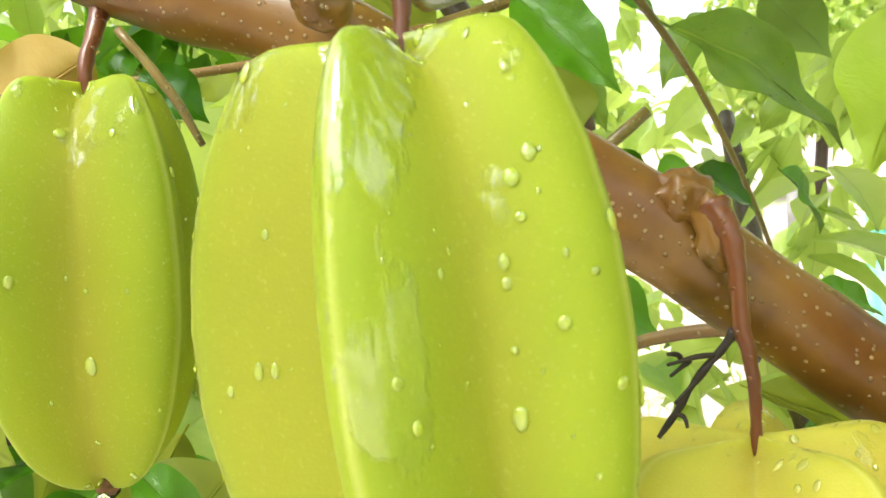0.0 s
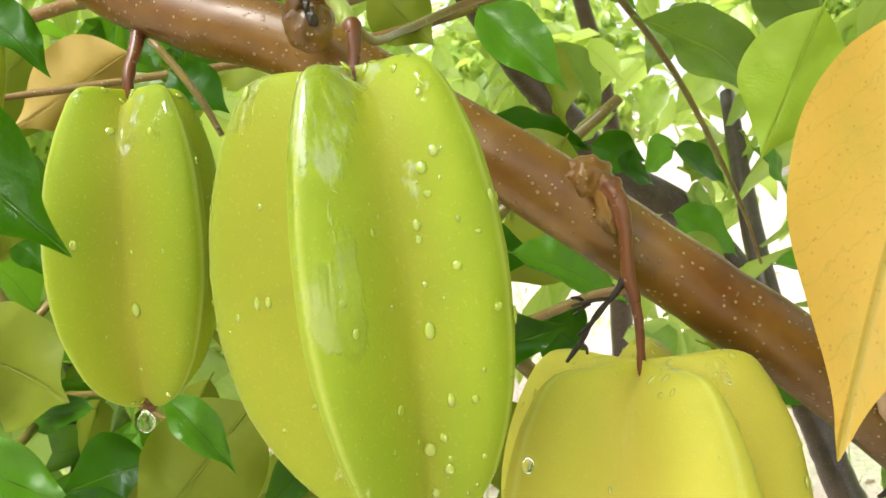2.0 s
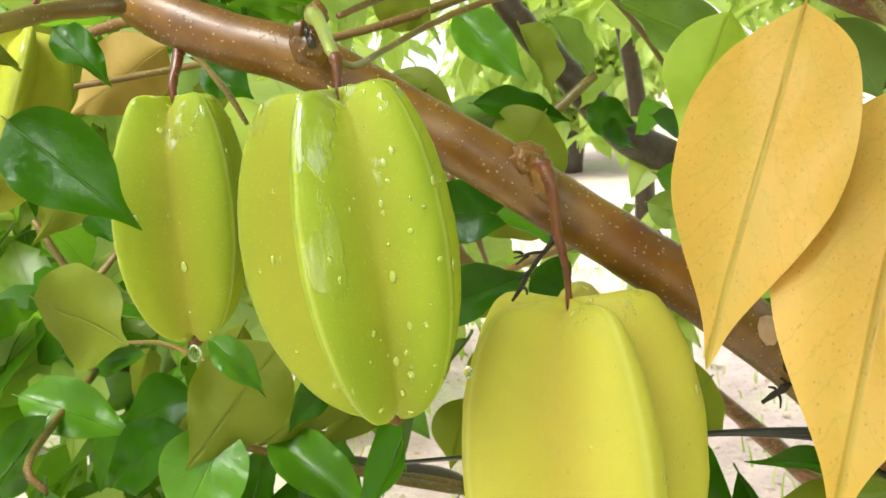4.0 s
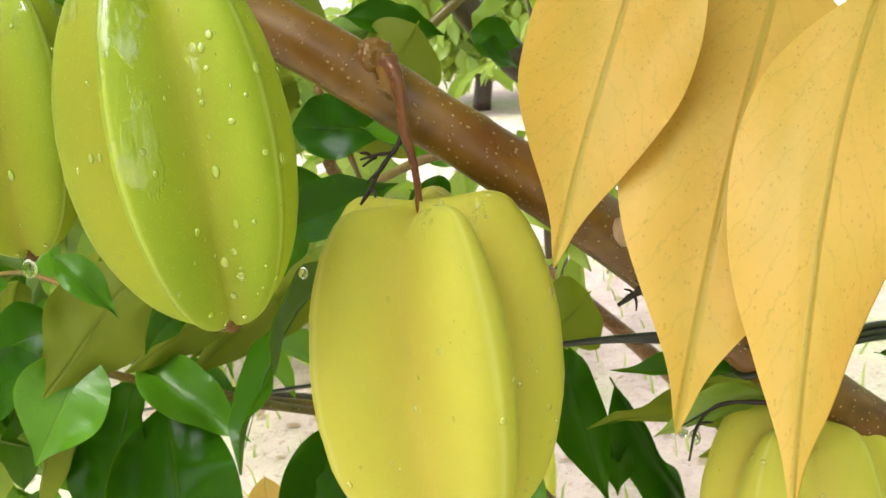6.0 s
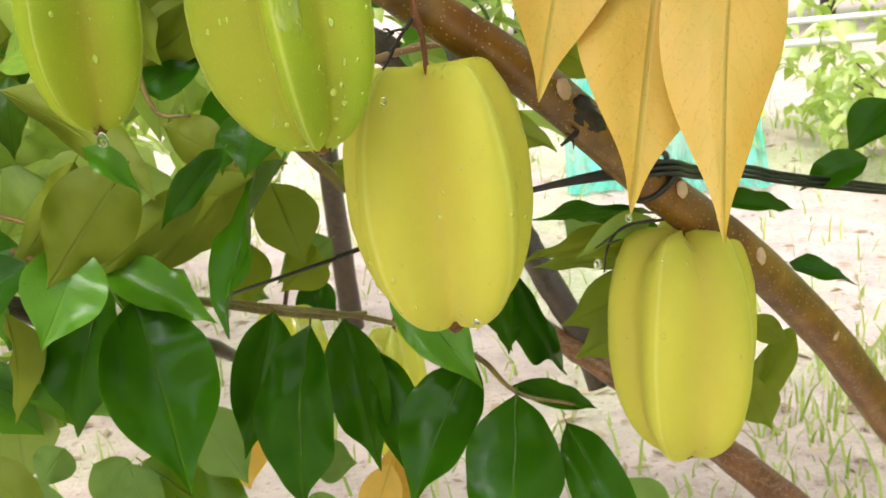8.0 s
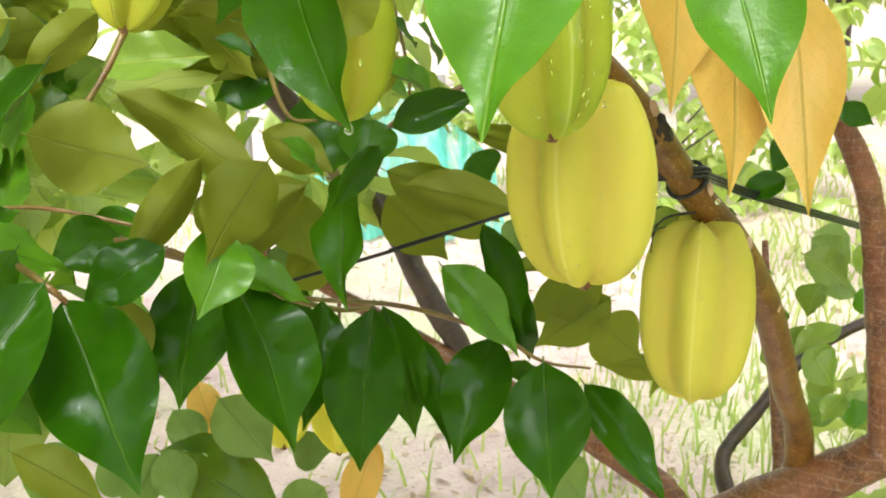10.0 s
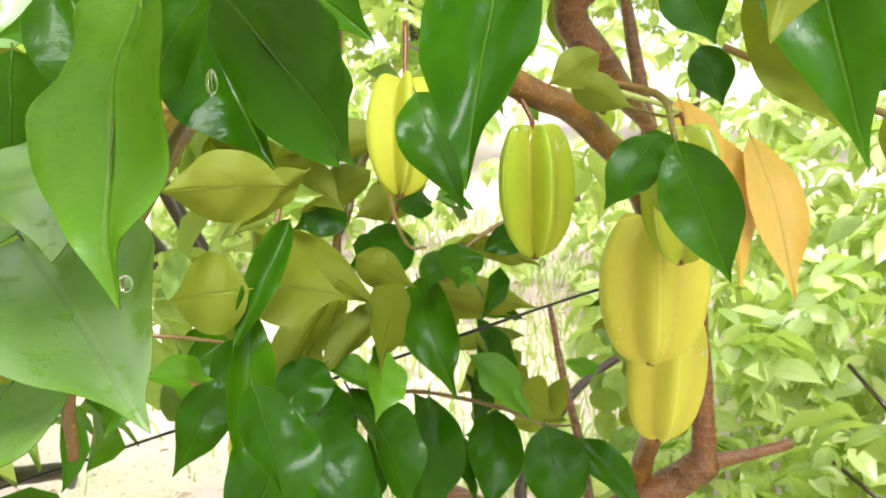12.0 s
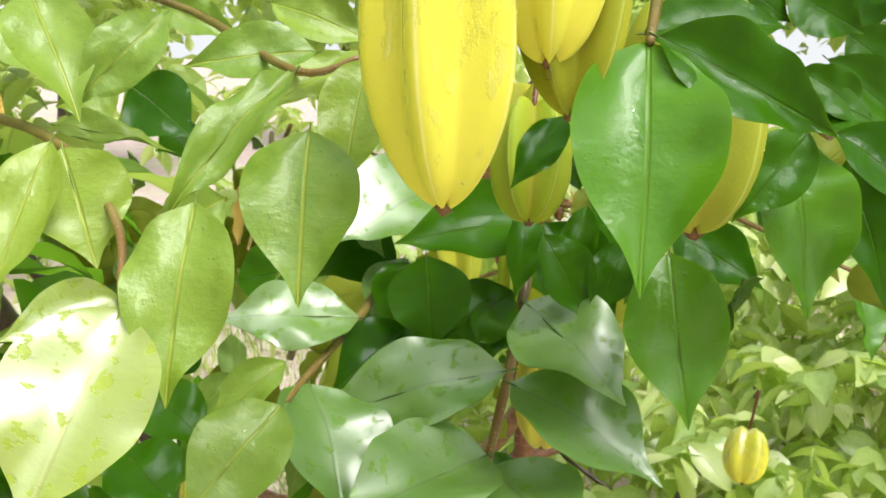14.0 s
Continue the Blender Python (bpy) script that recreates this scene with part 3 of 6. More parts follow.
tree_limb("branch", [(-0.5284, 0.8746, 1.1280, 0.0120), (-0.4136, 0.8252, 1.1126, 0.0120), (-0.3178, 0.7768, 1.1058, 0.0120), (-0.1916, 0.7239, 1.0707, 0.0110), (-0.1536, 0.7187, 1.0380, 0.0090), (-0.0488, 0.7655, 0.9952, 0.0090), (-0.0100, 0.8102, 0.9562, 0.0060)], DARK_BARK, "dark low branch", 10)
tree_limb("branch", [(-0.3345, 0.7623, 1.2851, 0.0060), (-0.3368, 0.7489, 1.2210, 0.0070), (-0.3533, 0.7803, 1.1296, 0.0100)], DARK_BARK, "thin dark upright stem", 8)
tree_limb("branch", [(0.0872, 0.2165, 1.5442, 0.0160), (0.0983, 0.2199, 1.4954, 0.0150), (0.0969, 0.2722, 1.4498, 0.0140), (0.1471, 0.2661, 1.4024, 0.0140), (0.2485, 0.2698, 1.3512, 0.0080), (0.3038, 0.2553, 1.3082, 0.0060)], TRUNK, "knotty reddish branch", 12)


def scar(place, axis, size=0.0035):
    bm = bmesh.new()
    blob(bm, place, (size, size * 1.5, size * 0.5), axis, 2, 0.25)
    return part("leaf_scar", bm, SCAR, branch, "pale oval leaf scar")


scar((0.1195, 0.1925, 1.274), (0.1, -1, 0.25))
scar((0.182, 0.2055, 1.217), (0.1, -1, 0.25), 0.003)
scar((0.229, 0.2125, 1.174), (0.1, -1, 0.25), 0.003)
scar((0.291, 0.237, 1.112), (0.1, -1, 0.25), 0.0032)
# swollen knot from which the fruit's stalk grows
knot = bmesh.new()
blob(knot, (0.0465, 0.1905, 1.3360), (0.0062, 0.006, 0.0052), (0.4, -0.7, 0.5), 4, 0.3)
blob(knot, (0.050, 0.1855, 1.330), (0.0038, 0.0035, 0.007), (0.1, 0, -1), 3, 0.3)
part("knot", knot, BARK, branch, "swollen reddish knot")
knot = bmesh.new()
blob(knot, (-0.0195, 0.1898, 1.3781), (0.0062, 0.0070, 0.0045), (0.3, -0.9, 0.3), 4, 0.2)
blob(knot, (-0.0151, 0.1841, 1.3861), (0.0036, 0.0036, 0.0045), (0.1, -0.4, 1), 3, 0.3)
blob(knot, (-0.0220, 0.1886, 1.3815), (0.0030, 0.0030, 0.0045), (0.4, -0.4, 1), 3, 0.3)
part("knot", knot, BARK, branch, "swollen reddish knot")
knot = bmesh.new()
blob(knot, (0.131, 0.199, 1.261), (0.005, 0.006, 0.012), (0.66, 0.05, -0.6), 3, 0.4)
part("knot", knot, CHAR, branch, "dark ridge beside the scar")


hole = bmesh.new()
blob(hole, (-0.0179, 0.1858, 1.3790), (0.0016, 0.0022, 0.0012), (0.3, -0.9, 0.3), 3, 0.5)
blob(hole, (-0.0193, 0.1861, 1.3817), (0.0008, 0.0022, 0.001), (0.5, -0.9, 0.6), 3, 0.5)
part("knot_hole", hole, DARK_BARK, branch, "dark rotten hole in the knot")
part("side_stem", limb([(-0.0043, 0.1414, 1.3721, 0.0016), (-0.0058, 0.1447, 1.3749, 0.0018), (-0.0085, 0.1552, 1.3788, 0.0019), (-0.0131, 0.1738, 1.3840, 0.0022), (-0.0158, 0.1821, 1.3863, 0.0030)], 5, 9, 0.1), GREEN_STEM, branch, "pale green fruiting stem")
part("side_stem", limb([(-0.0037, 0.1403, 1.3716, 0.0012), (-0.0017, 0.1442, 1.3700, 0.0010), (0.0001, 0.1542, 1.3700, 0.0010), (0.0052, 0.1747, 1.3737, 0.0010), (0.0166, 0.2006, 1.3805, 0.0011), (0.0349, 0.2266, 1.3880, 0.0012), (0.0558, 0.2472, 1.3925, 0.0012), (0.0782, 0.2680, 1.3983, 0.0012)], 5, 8, 0.2), TWIG, branch, "thin knotty olive stem")


# ---- star fruit ----
def fruit_body(length, radius, ribs, valleys, seed, notch=0.07, taper=0.0, full=0.9, swell=0.085, turns=22, rings=56):
    """Five fleshy ribs, each of (bearing, reach), round a core, along -z from the stalk at the origin to the tip.
    valleys: the core's share of the radius in the groove that follows each rib."""
    bm = bmesh.new()
    uvl = bm.loops.layers.uv.new("UVMap")
    rows, uv = [], {}
    for i in range(rings + 1):
        t = math.pi * (i / rings - 0.5)
        s, c = math.sin(t), max(0.0, math.cos(t))
        low, high = max(0.0, -s), max(0.0, s)
        dip = notch * max(0.0, (s - 0.80) / 0.20) ** 2.0
        rr = radius * c ** (full * (1 - 0.12 * high) + taper * low)
        zr = 0.5 + 0.5 * s - dip
        core = radius * c ** (full * 0.85) * (1 + 0.10 * high - 0.55 * high**6 - 0.15 * low**6)
        zc = 0.5 + 0.5 * s - dip * 0.4 - 0.075 * high**2 + 0.03 * low * (1 - c)
        row = []
        for k in range(5):
            bearing, reach = ribs[k]
            gap_next = (ribs[(k + 1) % 5][0] - bearing) % 360
            gap_last = (bearing - ribs[k - 1][0]) % 360
            lean = 0.10 * math.sin(seed * 3 + k * 1.7)
            # the crest is slightly knobbly
            crest = 1 + 0.012 * noise.noise(Vector((k * 5.1, seed, zr * 9))) + 0.007 * noise.noise(Vector((k * 3.3, seed, zr * 34)))
            for j in range(turns):
                f = j / turns * 2 - 1
                u, way = abs(f), math.copysign(1, f)
                a1 = math.radians((gap_next if f >= 0 else gap_last) / 2)
                rc = core * valleys[k if f >= 0 else k - 1]
                # flank from the rib's rounded edge down to the groove, slightly swollen
                p_r, p_v = Vector((rr * reach * crest, 0)), Vector((rc * math.cos(a1), rc * way * math.sin(a1)))
                flank = p_v - p_r
                out = Vector((flank.y, -flank.x)) * way
                out = (out.normalized() if out.length > 1e-7 else Vector((0, way))) * 0.55 + Vector((0, way)) * 0.45
                q = p_r + flank * u + out * rr * swell * math.sin(math.pi * u**0.55) * (1 - u**3) * (0.6 + 0.4 * c)
                z = zr + (zc - zr) * min(1.0, u * 1.05) ** 1.5
                ang = math.radians(bearing) + lean * (z - 0.5)
                x = q.x * math.cos(ang) - q.y * math.sin(ang)
                y = q.x * math.sin(ang) + q.y * math.cos(ang)
                wob = 1 + 0.02 * noise.noise(Vector((x * 60, y * 60, z * 3 + seed)))
                v = bm.verts.new((x * wob, y * wob, (z - 1 + 0.4 * notch + 0.075) * length))
                uv[v] = (1 - u, zr)
                row.append(v)
        rows.append(row)
    n = 5 * turns
    for a, b in zip(rows, rows[1:]):
        for k in range(n):
            f = bm.faces.new((a[k], a[(k + 1) % n], b[(k + 1) % n], b[k]))
            for l in f.loops:
                l[uvl].uv = uv[l.vert]
    bmesh.ops.remove_doubles(bm, verts=bm.verts, dist=length * 0.0008)
    bm.normal_update()
    if sum(f.normal.x * f.calc_center_median().x + f.normal.y * f.calc_center_median().y for f in bm.faces) < 0:
        bmesh.ops.reverse_faces(bm, faces=bm.faces)
    return bm


def starfruit(top, tip, radius, spin, skin, label, stalk=(), valley=0.50, drops=0, hang=(), taper=0.0, seed=1.0, group="star fruit on the tree", notch=0.07, full=0.9, ribs=(), valleys=(), swell=0.085):
    ribs = ribs or [(spin + 72 * k, 1 + 0.03 * math.sin(seed * 7 + k * 2.4)) for k in range(5)]
    valleys = valleys or [valley] * 5
    top, tip = Vector(top), Vector(tip)
    ob = thing("starfruit", top, label, "star fruit", group)
    axis = top - tip
    turn = Vector((0, 0, 1)).rotation_difference(axis).to_matrix().to_4x4()
    bm = fruit_body(axis.length / (1 - 0.4 * notch - 0.075), radius, ribs, valleys, seed, notch, taper, full, swell)
    bmesh.ops.transform(bm, matrix=Matrix.Translation(top) @ turn, verts=bm.verts)
    # places for the drops, on the skin that looks out
    bm.normal_update()
    rng = random.Random(int(seed * 100))
    spots = [(v.co.copy(), v.normal.copy()) for v in bm.verts]
    part("body", bm, FRUIT[skin], ob)
    nub = bmesh.new()
    blob(nub, tip + axis * 0.008, (radius * 0.11, radius * 0.09, radius * 0.10), axis, 2, 0.5)
    for k in range(5):
        a = k * 1.26 + seed
        d = turn.to_3x3() @ Vector((math.cos(a), math.sin(a), -0.2)) * radius * 0.06
        blob(nub, tip + d, (radius * 0.025, radius * 0.025, radius * 0.04), d, 1, 0.3)
    part("tip", nub, NUB, ob, "dry brown blossom end")
    if stalk:
        pts = [(*(top - axis * 0.02), 0.0014), *stalk]
        part("stalk", limb(pts, 9, 12, 0.22, seed), STALK, ob, "reddish brown stalk")
    if drops:
        bm = bmesh.new()
        for _ in range(drops):
            co, no = rng.choice(spots)
            if no.y > 0.35 or no.length < 0.5:
                continue
            r = 0.00025 + 0.00095 * rng.random() ** 3
            blob(bm, co + no * r * 0.1, (r * rng.uniform(0.8, 1.2), r * rng.uniform(0.9, 1.7), r * 0.34), no, 2)
        part("water_drops", bm, BEADS[skin], ob, "small raindrops in a paler skin colour")
        ob.children[-1]["kind"] = "stuff"
    for place, r in hang:
        bm = bmesh.new()
        made = bmesh.ops.create_icosphere(bm, subdivisions=3, radius=r)
        for v in made["verts"]:
            v.co = Vector(place) + Vector((v.co.x, v.co.y, v.co.z * 1.15 + (0.5 * r * max(0, v.co.z / r) ** 3)))
        part("water_drop", bm, WATER, ob, "hanging clear raindrop")
    return ob


starfruit((-0.004, 0.137, 1.361), (0.002, 0.1385, 1.272), 0.0318, -110, "green", "yellow-green star fruit with raindrops hanging under a branch", [(-0.0040, 0.1375, 1.3639, 0.0011), (-0.0036, 0.1383, 1.3673, 0.0013), (-0.0037, 0.1391, 1.3700, 0.0016), (-0.0040, 0.1404, 1.3722, 0.0019), (-0.0042, 0.1415, 1.3733, 0.0008)], 0.70, 400, [((0.0245, 0.127, 1.287), 0.0012)], seed=1.3, ribs=((-188, 1.12), (-109, 1.0), (-38, 0.95), (25, 0.85), (98, 0.9)), valleys=(0.40, 0.66, 0.55, 0.55, 0.55), swell=0.075)
starfruit((-0.072, 0.212, 1.363), (-0.074, 0.208, 1.281), 0.0272, -102, "lime", "yellow-green star fruit hanging on a dark stalk", [(-0.072, 0.213, 1.369, 0.0016), (-0.071, 0.218, 1.377, 0.0018), (-0.070, 0.223, 1.384, 0.0026)], 0.62, 160, [((-0.0735, 0.203, 1.2775), 0.0024)], seed=2.1, ribs=((-198, 1.0), (-128, 1.02), (-40, 1.06), (35, 0.9), (100, 0.9)), valleys=(0.42, 0.60, 0.55, 0.55, 0.55), swell=0.075)
starfruit((0.055, 0.180, 1.289), (0.056, 0.178, 1.182), 0.0420, -66, "ripe", "pale yellow plump star fruit under a forked stalk", [(0.0552, 0.1795, 1.2980, 0.0011), (0.0545, 0.1790, 1.3060, 0.0013), (0.0532, 0.1792, 1.3130, 0.0017), (0.0528, 0.1800, 1.3200, 0.0018), (0.0522, 0.1815, 1.3290, 0.0021), (0.0500, 0.1850, 1.3350, 0.0032)], 0.85, 260, [((0.0532, 0.1367, 1.1957), 0.0016)], seed=3.2, full=0.74, ribs=((-150, 0.97), (-66, 1.0), (2, 0.98), (75, 0.98), (142, 1.0)), valleys=(0.55, 0.60, 0.72, 0.72, 0.72), swell=0.10)
starfruit((0.188, 0.217, 1.190), (0.187, 0.220, 1.069), 0.0392, -134, "ripe", "pale yellow star fruit low on the branch", [(0.188, 0.216, 1.197, 0.0015), (0.186, 0.214, 1.206, 0.002)], 0.83, 120, seed=4.4, full=0.76, ribs=((-210, 1.0), (-140, 1.0), (-62, 0.97), (-5, 1.0), (80, 0.95)), valleys=(0.74, 0.74, 0.58, 0.7, 0.72), swell=0.085)
starfruit((-.541,.080,1.535), (-0.556, 0.075, 1.450), 0.0300, -60, "olive", "olive-yellow star fruit among dark leaves", [(-0.54, 0.081, 1.56, 0.0015), (-0.53, 0.085, 1.60, 0.002)], 0.84, 40, seed=5.1)
starfruit((-0.475, 0.150, 1.500), (-0.483, 0.148, 1.439), 0.019, -20, "olive", "small green-yellow star fruit behind a larger one", [(-0.474, 0.151, 1.52, 0.0012), (-0.47, 0.155, 1.56, 0.0015)], 0.80, 20, seed=6.7)
starfruit((-0.661, 0.150, 1.560), (-0.664, 0.146, 1.469), 0.0232, -114, "yellow", "bright yellow ripe star fruit with a pointed tip", [(-0.661, 0.154, 1.58, 0.0015), (-0.655, 0.158, 1.62, 0.002)], 0.62, 30, taper=0.35, seed=7.3)
starfruit((-0.655, 0.121, 1.588), (-0.658, 0.119, 1.511), 0.0188, -170, "yellow", "ripe yellow star fruit in a cluster", [(-0.655, 0.122, 1.592, 0.0013), (-0.652, 0.126, 1.63, 0.0016)], 0.62, 20, [((-0.658, 0.1188, 1.5085), 0.0016)], seed=8.2)
starfruit((-0.640, 0.114, 1.566), (-0.649, 0.113, 1.496), 0.0185, -130, "olive", "green-yellow star fruit in a cluster", [(-0.640, 0.114, 1.572, 0.0013), (-0.640, 0.12, 1.62, 0.0016)], 0.46, 20, taper=0.3, seed=9.2)
starfruit((-0.5018, 0.1455, 1.4929), (-0.5207, 0.1429, 1.4447), 0.0185, -60, "lime", "small green star fruit behind leaves", [(-0.5009, 0.1454, 1.4978, 0.0012), (-0.4854, 0.1457, 1.5248, 0.0016)], 0.45, 0, seed=10.2)
starfruit((0.6234, -0.0474, 0.9641), (0.5840, -0.0416, 0.8923), 0.035, -80, "yellow", "yellow star fruit low in the far leaves", [(0.6272, -0.0505, 0.9764, 0.0020), (0.6410, -0.0589, 1.0258, 0.0030)], 0.75, 0, seed=11.2)
starfruit((0.0188, 0.5534, 1.0802), (0.0112, 0.5258, 0.9673), 0.035, -75, "yellow", "yellow star fruit behind hanging leaves", [(0.0229, 0.5650, 1.0869, 0.0018), (0.0405, 0.6022, 1.1276, 0.0022)], 0.5, 0, seed=12.5)
starfruit((0.1228, 0.6374, 1.0153), (0.1056, 0.6164, 0.9020), 0.033, -40, "yellow", "yellow star fruit deep in the leaves", [(0.1247, 0.6393, 1.0262, 0.0018), (0.1426, 0.6678, 1.0813, 0.0022)], 0.5, 0, seed=13.5)
starfruit((-0.1424, 0.2628, 1.3941), (-0.1655, 0.2491, 1.3285), 0.0235, -60, "olive", "green-yellow star fruit under the crown", [(-0.1401, 0.2630, 1.4014, 0.0013), (-0.1256, 0.2729, 1.4301, 0.0016)], 0.5, 10, seed=14.5)


# ---- withered stalks, twigs and leaves ----
def dry_stalk(points, spurs, label):
    bm = limb(points, 6, 7, 0.7, 3.0)
    for a, b in spurs:
        limb([(*a, 0.0006), (*(Vector(a).lerp(Vector(b), 0.5) + Vector((0.0006, 0, 0.0005))), 0.0005), (*b, 0.0003)], 3, 5, 0.3, bm=bm)
    return part("dry_stalk", bm, CHAR, tree, label)


dry_stalk([(0.0522, 0.1805, 1.3122, 0.0011), (0.0490, 0.1805, 1.3085, 0.0009), (0.0449, 0.1805, 1.3036, 0.0007), (0.0408, 0.1805, 1.2975, 0.0006), (0.0375, 0.1805, 1.2931, 0.0005)],
          [((0.0490, 0.1805, 1.3080), (0.0390, 0.1780, 1.3072)), ((0.0437, 0.1805, 1.3072), (0.0395, 0.1780, 1.3051)), ((0.0449, 0.1805, 1.3036), (0.0402, 0.1780, 1.3001)), ((0.0422, 0.1805, 1.3073), (0.0391, 0.1780, 1.3092)), ((0.0408, 0.1805, 1.2975), (0.0423, 0.1780, 1.2954))], "black withered fruit stalk")
dry_stalk([(0.1275, 0.1982, 1.2536, 0.0013), (0.1225, 0.1956, 1.2518, 0.0011), (0.1170, 0.1938, 1.2493, 0.0007)],
          [((0.1225, 0.1956, 1.2518), (0.1193, 0.1939, 1.2545)), ((0.1225, 0.1956, 1.2518), (0.1230, 0.1945, 1.2466)), ((0.1256, 0.1969, 1.2527), (0.1235, 0.1956, 1.2566))], "black withered fruit stalk")
dry_stalk([(0.1744, 0.2100, 1.2025, 0.0009), (0.1582, 0.2189, 1.1999, 0.0007), (0.1498, 0.2215, 1.1914, 0.0006), (0.1457, 0.2199, 1.1782, 0.0004)],
          [((0.1582, 0.2189, 1.1999), (0.1439, 0.2246, 1.1899)), ((0.1498, 0.2215, 1.1914), (0.1532, 0.2145, 1.1950))], "dark dangling dry stalk")


def twig(points, label="thin brown leaf stalk", material=None, name="twig"):
    """A thin leaf stalk of the tree; the leaves that follow belong to it."""
    SPRIG[0] = part(name, limb(points, 5, 7, 0.2, points[0][1] * 7), material or TWIG, tree, label)
    return SPRIG[0]


# small red flowers
bm = bmesh.new()
for k in range(9):
    a = k * 2.4
    c = Vector((-0.5040, 0.0809, 1.5386)) + Vector((0.0035 * math.cos(a), 0.003 * math.sin(a * 1.7), 0.0035 * math.sin(a)))
    blob(bm, c, (0.0013, 0.0013, 0.0022), (math.cos(a), 0.3, math.sin(a)), 2, 0.4)
part("blossom", bm, BLOOM, tree, "tight cluster of small dark red flowers")

# sprig near left
twig([(-0.5112, 0.4443, 1.4842, 0.0030), (-0.5716, 0.3394, 1.4759, 0.0022), (-0.6237, 0.2768, 1.4538, 0.0018), (-0.6588, 0.2531, 1.4316, 0.0014)])
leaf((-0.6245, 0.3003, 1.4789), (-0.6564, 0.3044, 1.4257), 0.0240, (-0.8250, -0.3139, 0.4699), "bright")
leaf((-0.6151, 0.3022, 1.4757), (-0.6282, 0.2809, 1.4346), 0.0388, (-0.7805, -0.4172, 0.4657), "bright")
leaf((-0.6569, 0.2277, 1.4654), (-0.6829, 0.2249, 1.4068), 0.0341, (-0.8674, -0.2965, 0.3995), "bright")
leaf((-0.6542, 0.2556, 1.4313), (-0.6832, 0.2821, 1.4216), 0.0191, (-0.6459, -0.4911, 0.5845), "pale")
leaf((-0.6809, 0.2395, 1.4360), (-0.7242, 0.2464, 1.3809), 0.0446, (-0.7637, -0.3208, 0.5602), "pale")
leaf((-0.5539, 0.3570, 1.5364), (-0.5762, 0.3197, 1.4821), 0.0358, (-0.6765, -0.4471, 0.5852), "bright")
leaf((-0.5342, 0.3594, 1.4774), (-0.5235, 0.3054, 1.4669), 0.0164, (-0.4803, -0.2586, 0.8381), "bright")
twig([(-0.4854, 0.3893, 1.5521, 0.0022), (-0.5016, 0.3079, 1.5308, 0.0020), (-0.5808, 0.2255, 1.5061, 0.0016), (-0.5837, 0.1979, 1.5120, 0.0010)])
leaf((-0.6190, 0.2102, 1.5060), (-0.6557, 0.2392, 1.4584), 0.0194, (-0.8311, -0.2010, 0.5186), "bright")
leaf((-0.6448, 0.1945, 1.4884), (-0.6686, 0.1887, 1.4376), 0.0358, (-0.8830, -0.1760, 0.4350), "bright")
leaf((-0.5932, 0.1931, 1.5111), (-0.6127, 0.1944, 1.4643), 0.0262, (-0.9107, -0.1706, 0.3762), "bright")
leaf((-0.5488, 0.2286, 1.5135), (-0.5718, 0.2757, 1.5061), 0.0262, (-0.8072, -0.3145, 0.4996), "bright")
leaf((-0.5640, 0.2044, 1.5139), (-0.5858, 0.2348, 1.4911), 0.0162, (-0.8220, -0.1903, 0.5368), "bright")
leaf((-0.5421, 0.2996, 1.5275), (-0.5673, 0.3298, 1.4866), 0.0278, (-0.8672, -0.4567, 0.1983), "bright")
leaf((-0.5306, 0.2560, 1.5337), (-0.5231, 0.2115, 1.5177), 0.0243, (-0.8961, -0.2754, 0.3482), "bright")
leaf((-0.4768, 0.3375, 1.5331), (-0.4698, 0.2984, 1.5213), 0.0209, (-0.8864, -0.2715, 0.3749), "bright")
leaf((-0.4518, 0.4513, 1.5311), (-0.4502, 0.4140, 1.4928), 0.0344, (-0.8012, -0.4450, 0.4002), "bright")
# sprig low
twig([(-0.3274, 0.1678, 1.4484, 0.0040), (-0.3990, 0.1609, 1.3925, 0.0035), (-0.4334, 0.1626, 1.3503, 0.0030), (-0.4531, 0.1681, 1.3082, 0.0025), (-0.4533, 0.1697, 1.2814, 0.0020)])
leaf((-0.4207, 0.1642, 1.3920), (-0.4438, 0.1983, 1.3677), 0.0365, (-0.8455, -0.2264, 0.4835), "green")
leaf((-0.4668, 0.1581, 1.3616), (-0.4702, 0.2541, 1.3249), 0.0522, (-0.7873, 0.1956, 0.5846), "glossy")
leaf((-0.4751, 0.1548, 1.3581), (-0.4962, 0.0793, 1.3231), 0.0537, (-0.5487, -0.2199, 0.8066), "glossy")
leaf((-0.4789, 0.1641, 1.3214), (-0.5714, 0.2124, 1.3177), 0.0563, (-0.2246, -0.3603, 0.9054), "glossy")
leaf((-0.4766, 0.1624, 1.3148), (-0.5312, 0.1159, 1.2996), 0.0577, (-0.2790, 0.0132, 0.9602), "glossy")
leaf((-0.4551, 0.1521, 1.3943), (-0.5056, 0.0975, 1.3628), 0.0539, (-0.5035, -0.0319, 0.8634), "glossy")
leaf((-0.4835, 0.0837, 1.4296), (-0.5097, 0.0701, 1.3564), 0.0456, (-0.9423, 0.0222, 0.3339), "lit_green")
leaf((-0.3919, 0.1556, 1.4236), (-0.4314, 0.2277, 1.4148), 0.0480, (-0.6890, -0.2971, 0.6611), "green")
leaf((-0.4106, 0.1500, 1.4282), (-0.4211, 0.1081, 1.3755), 0.0426, (-0.9207, -0.1950, 0.3380), "green")
leaf((-0.4561, 0.0833, 1.4357), (-0.4609, 0.0398, 1.4112), 0.0323, (-0.8373, -0.1957, 0.5105), "green")
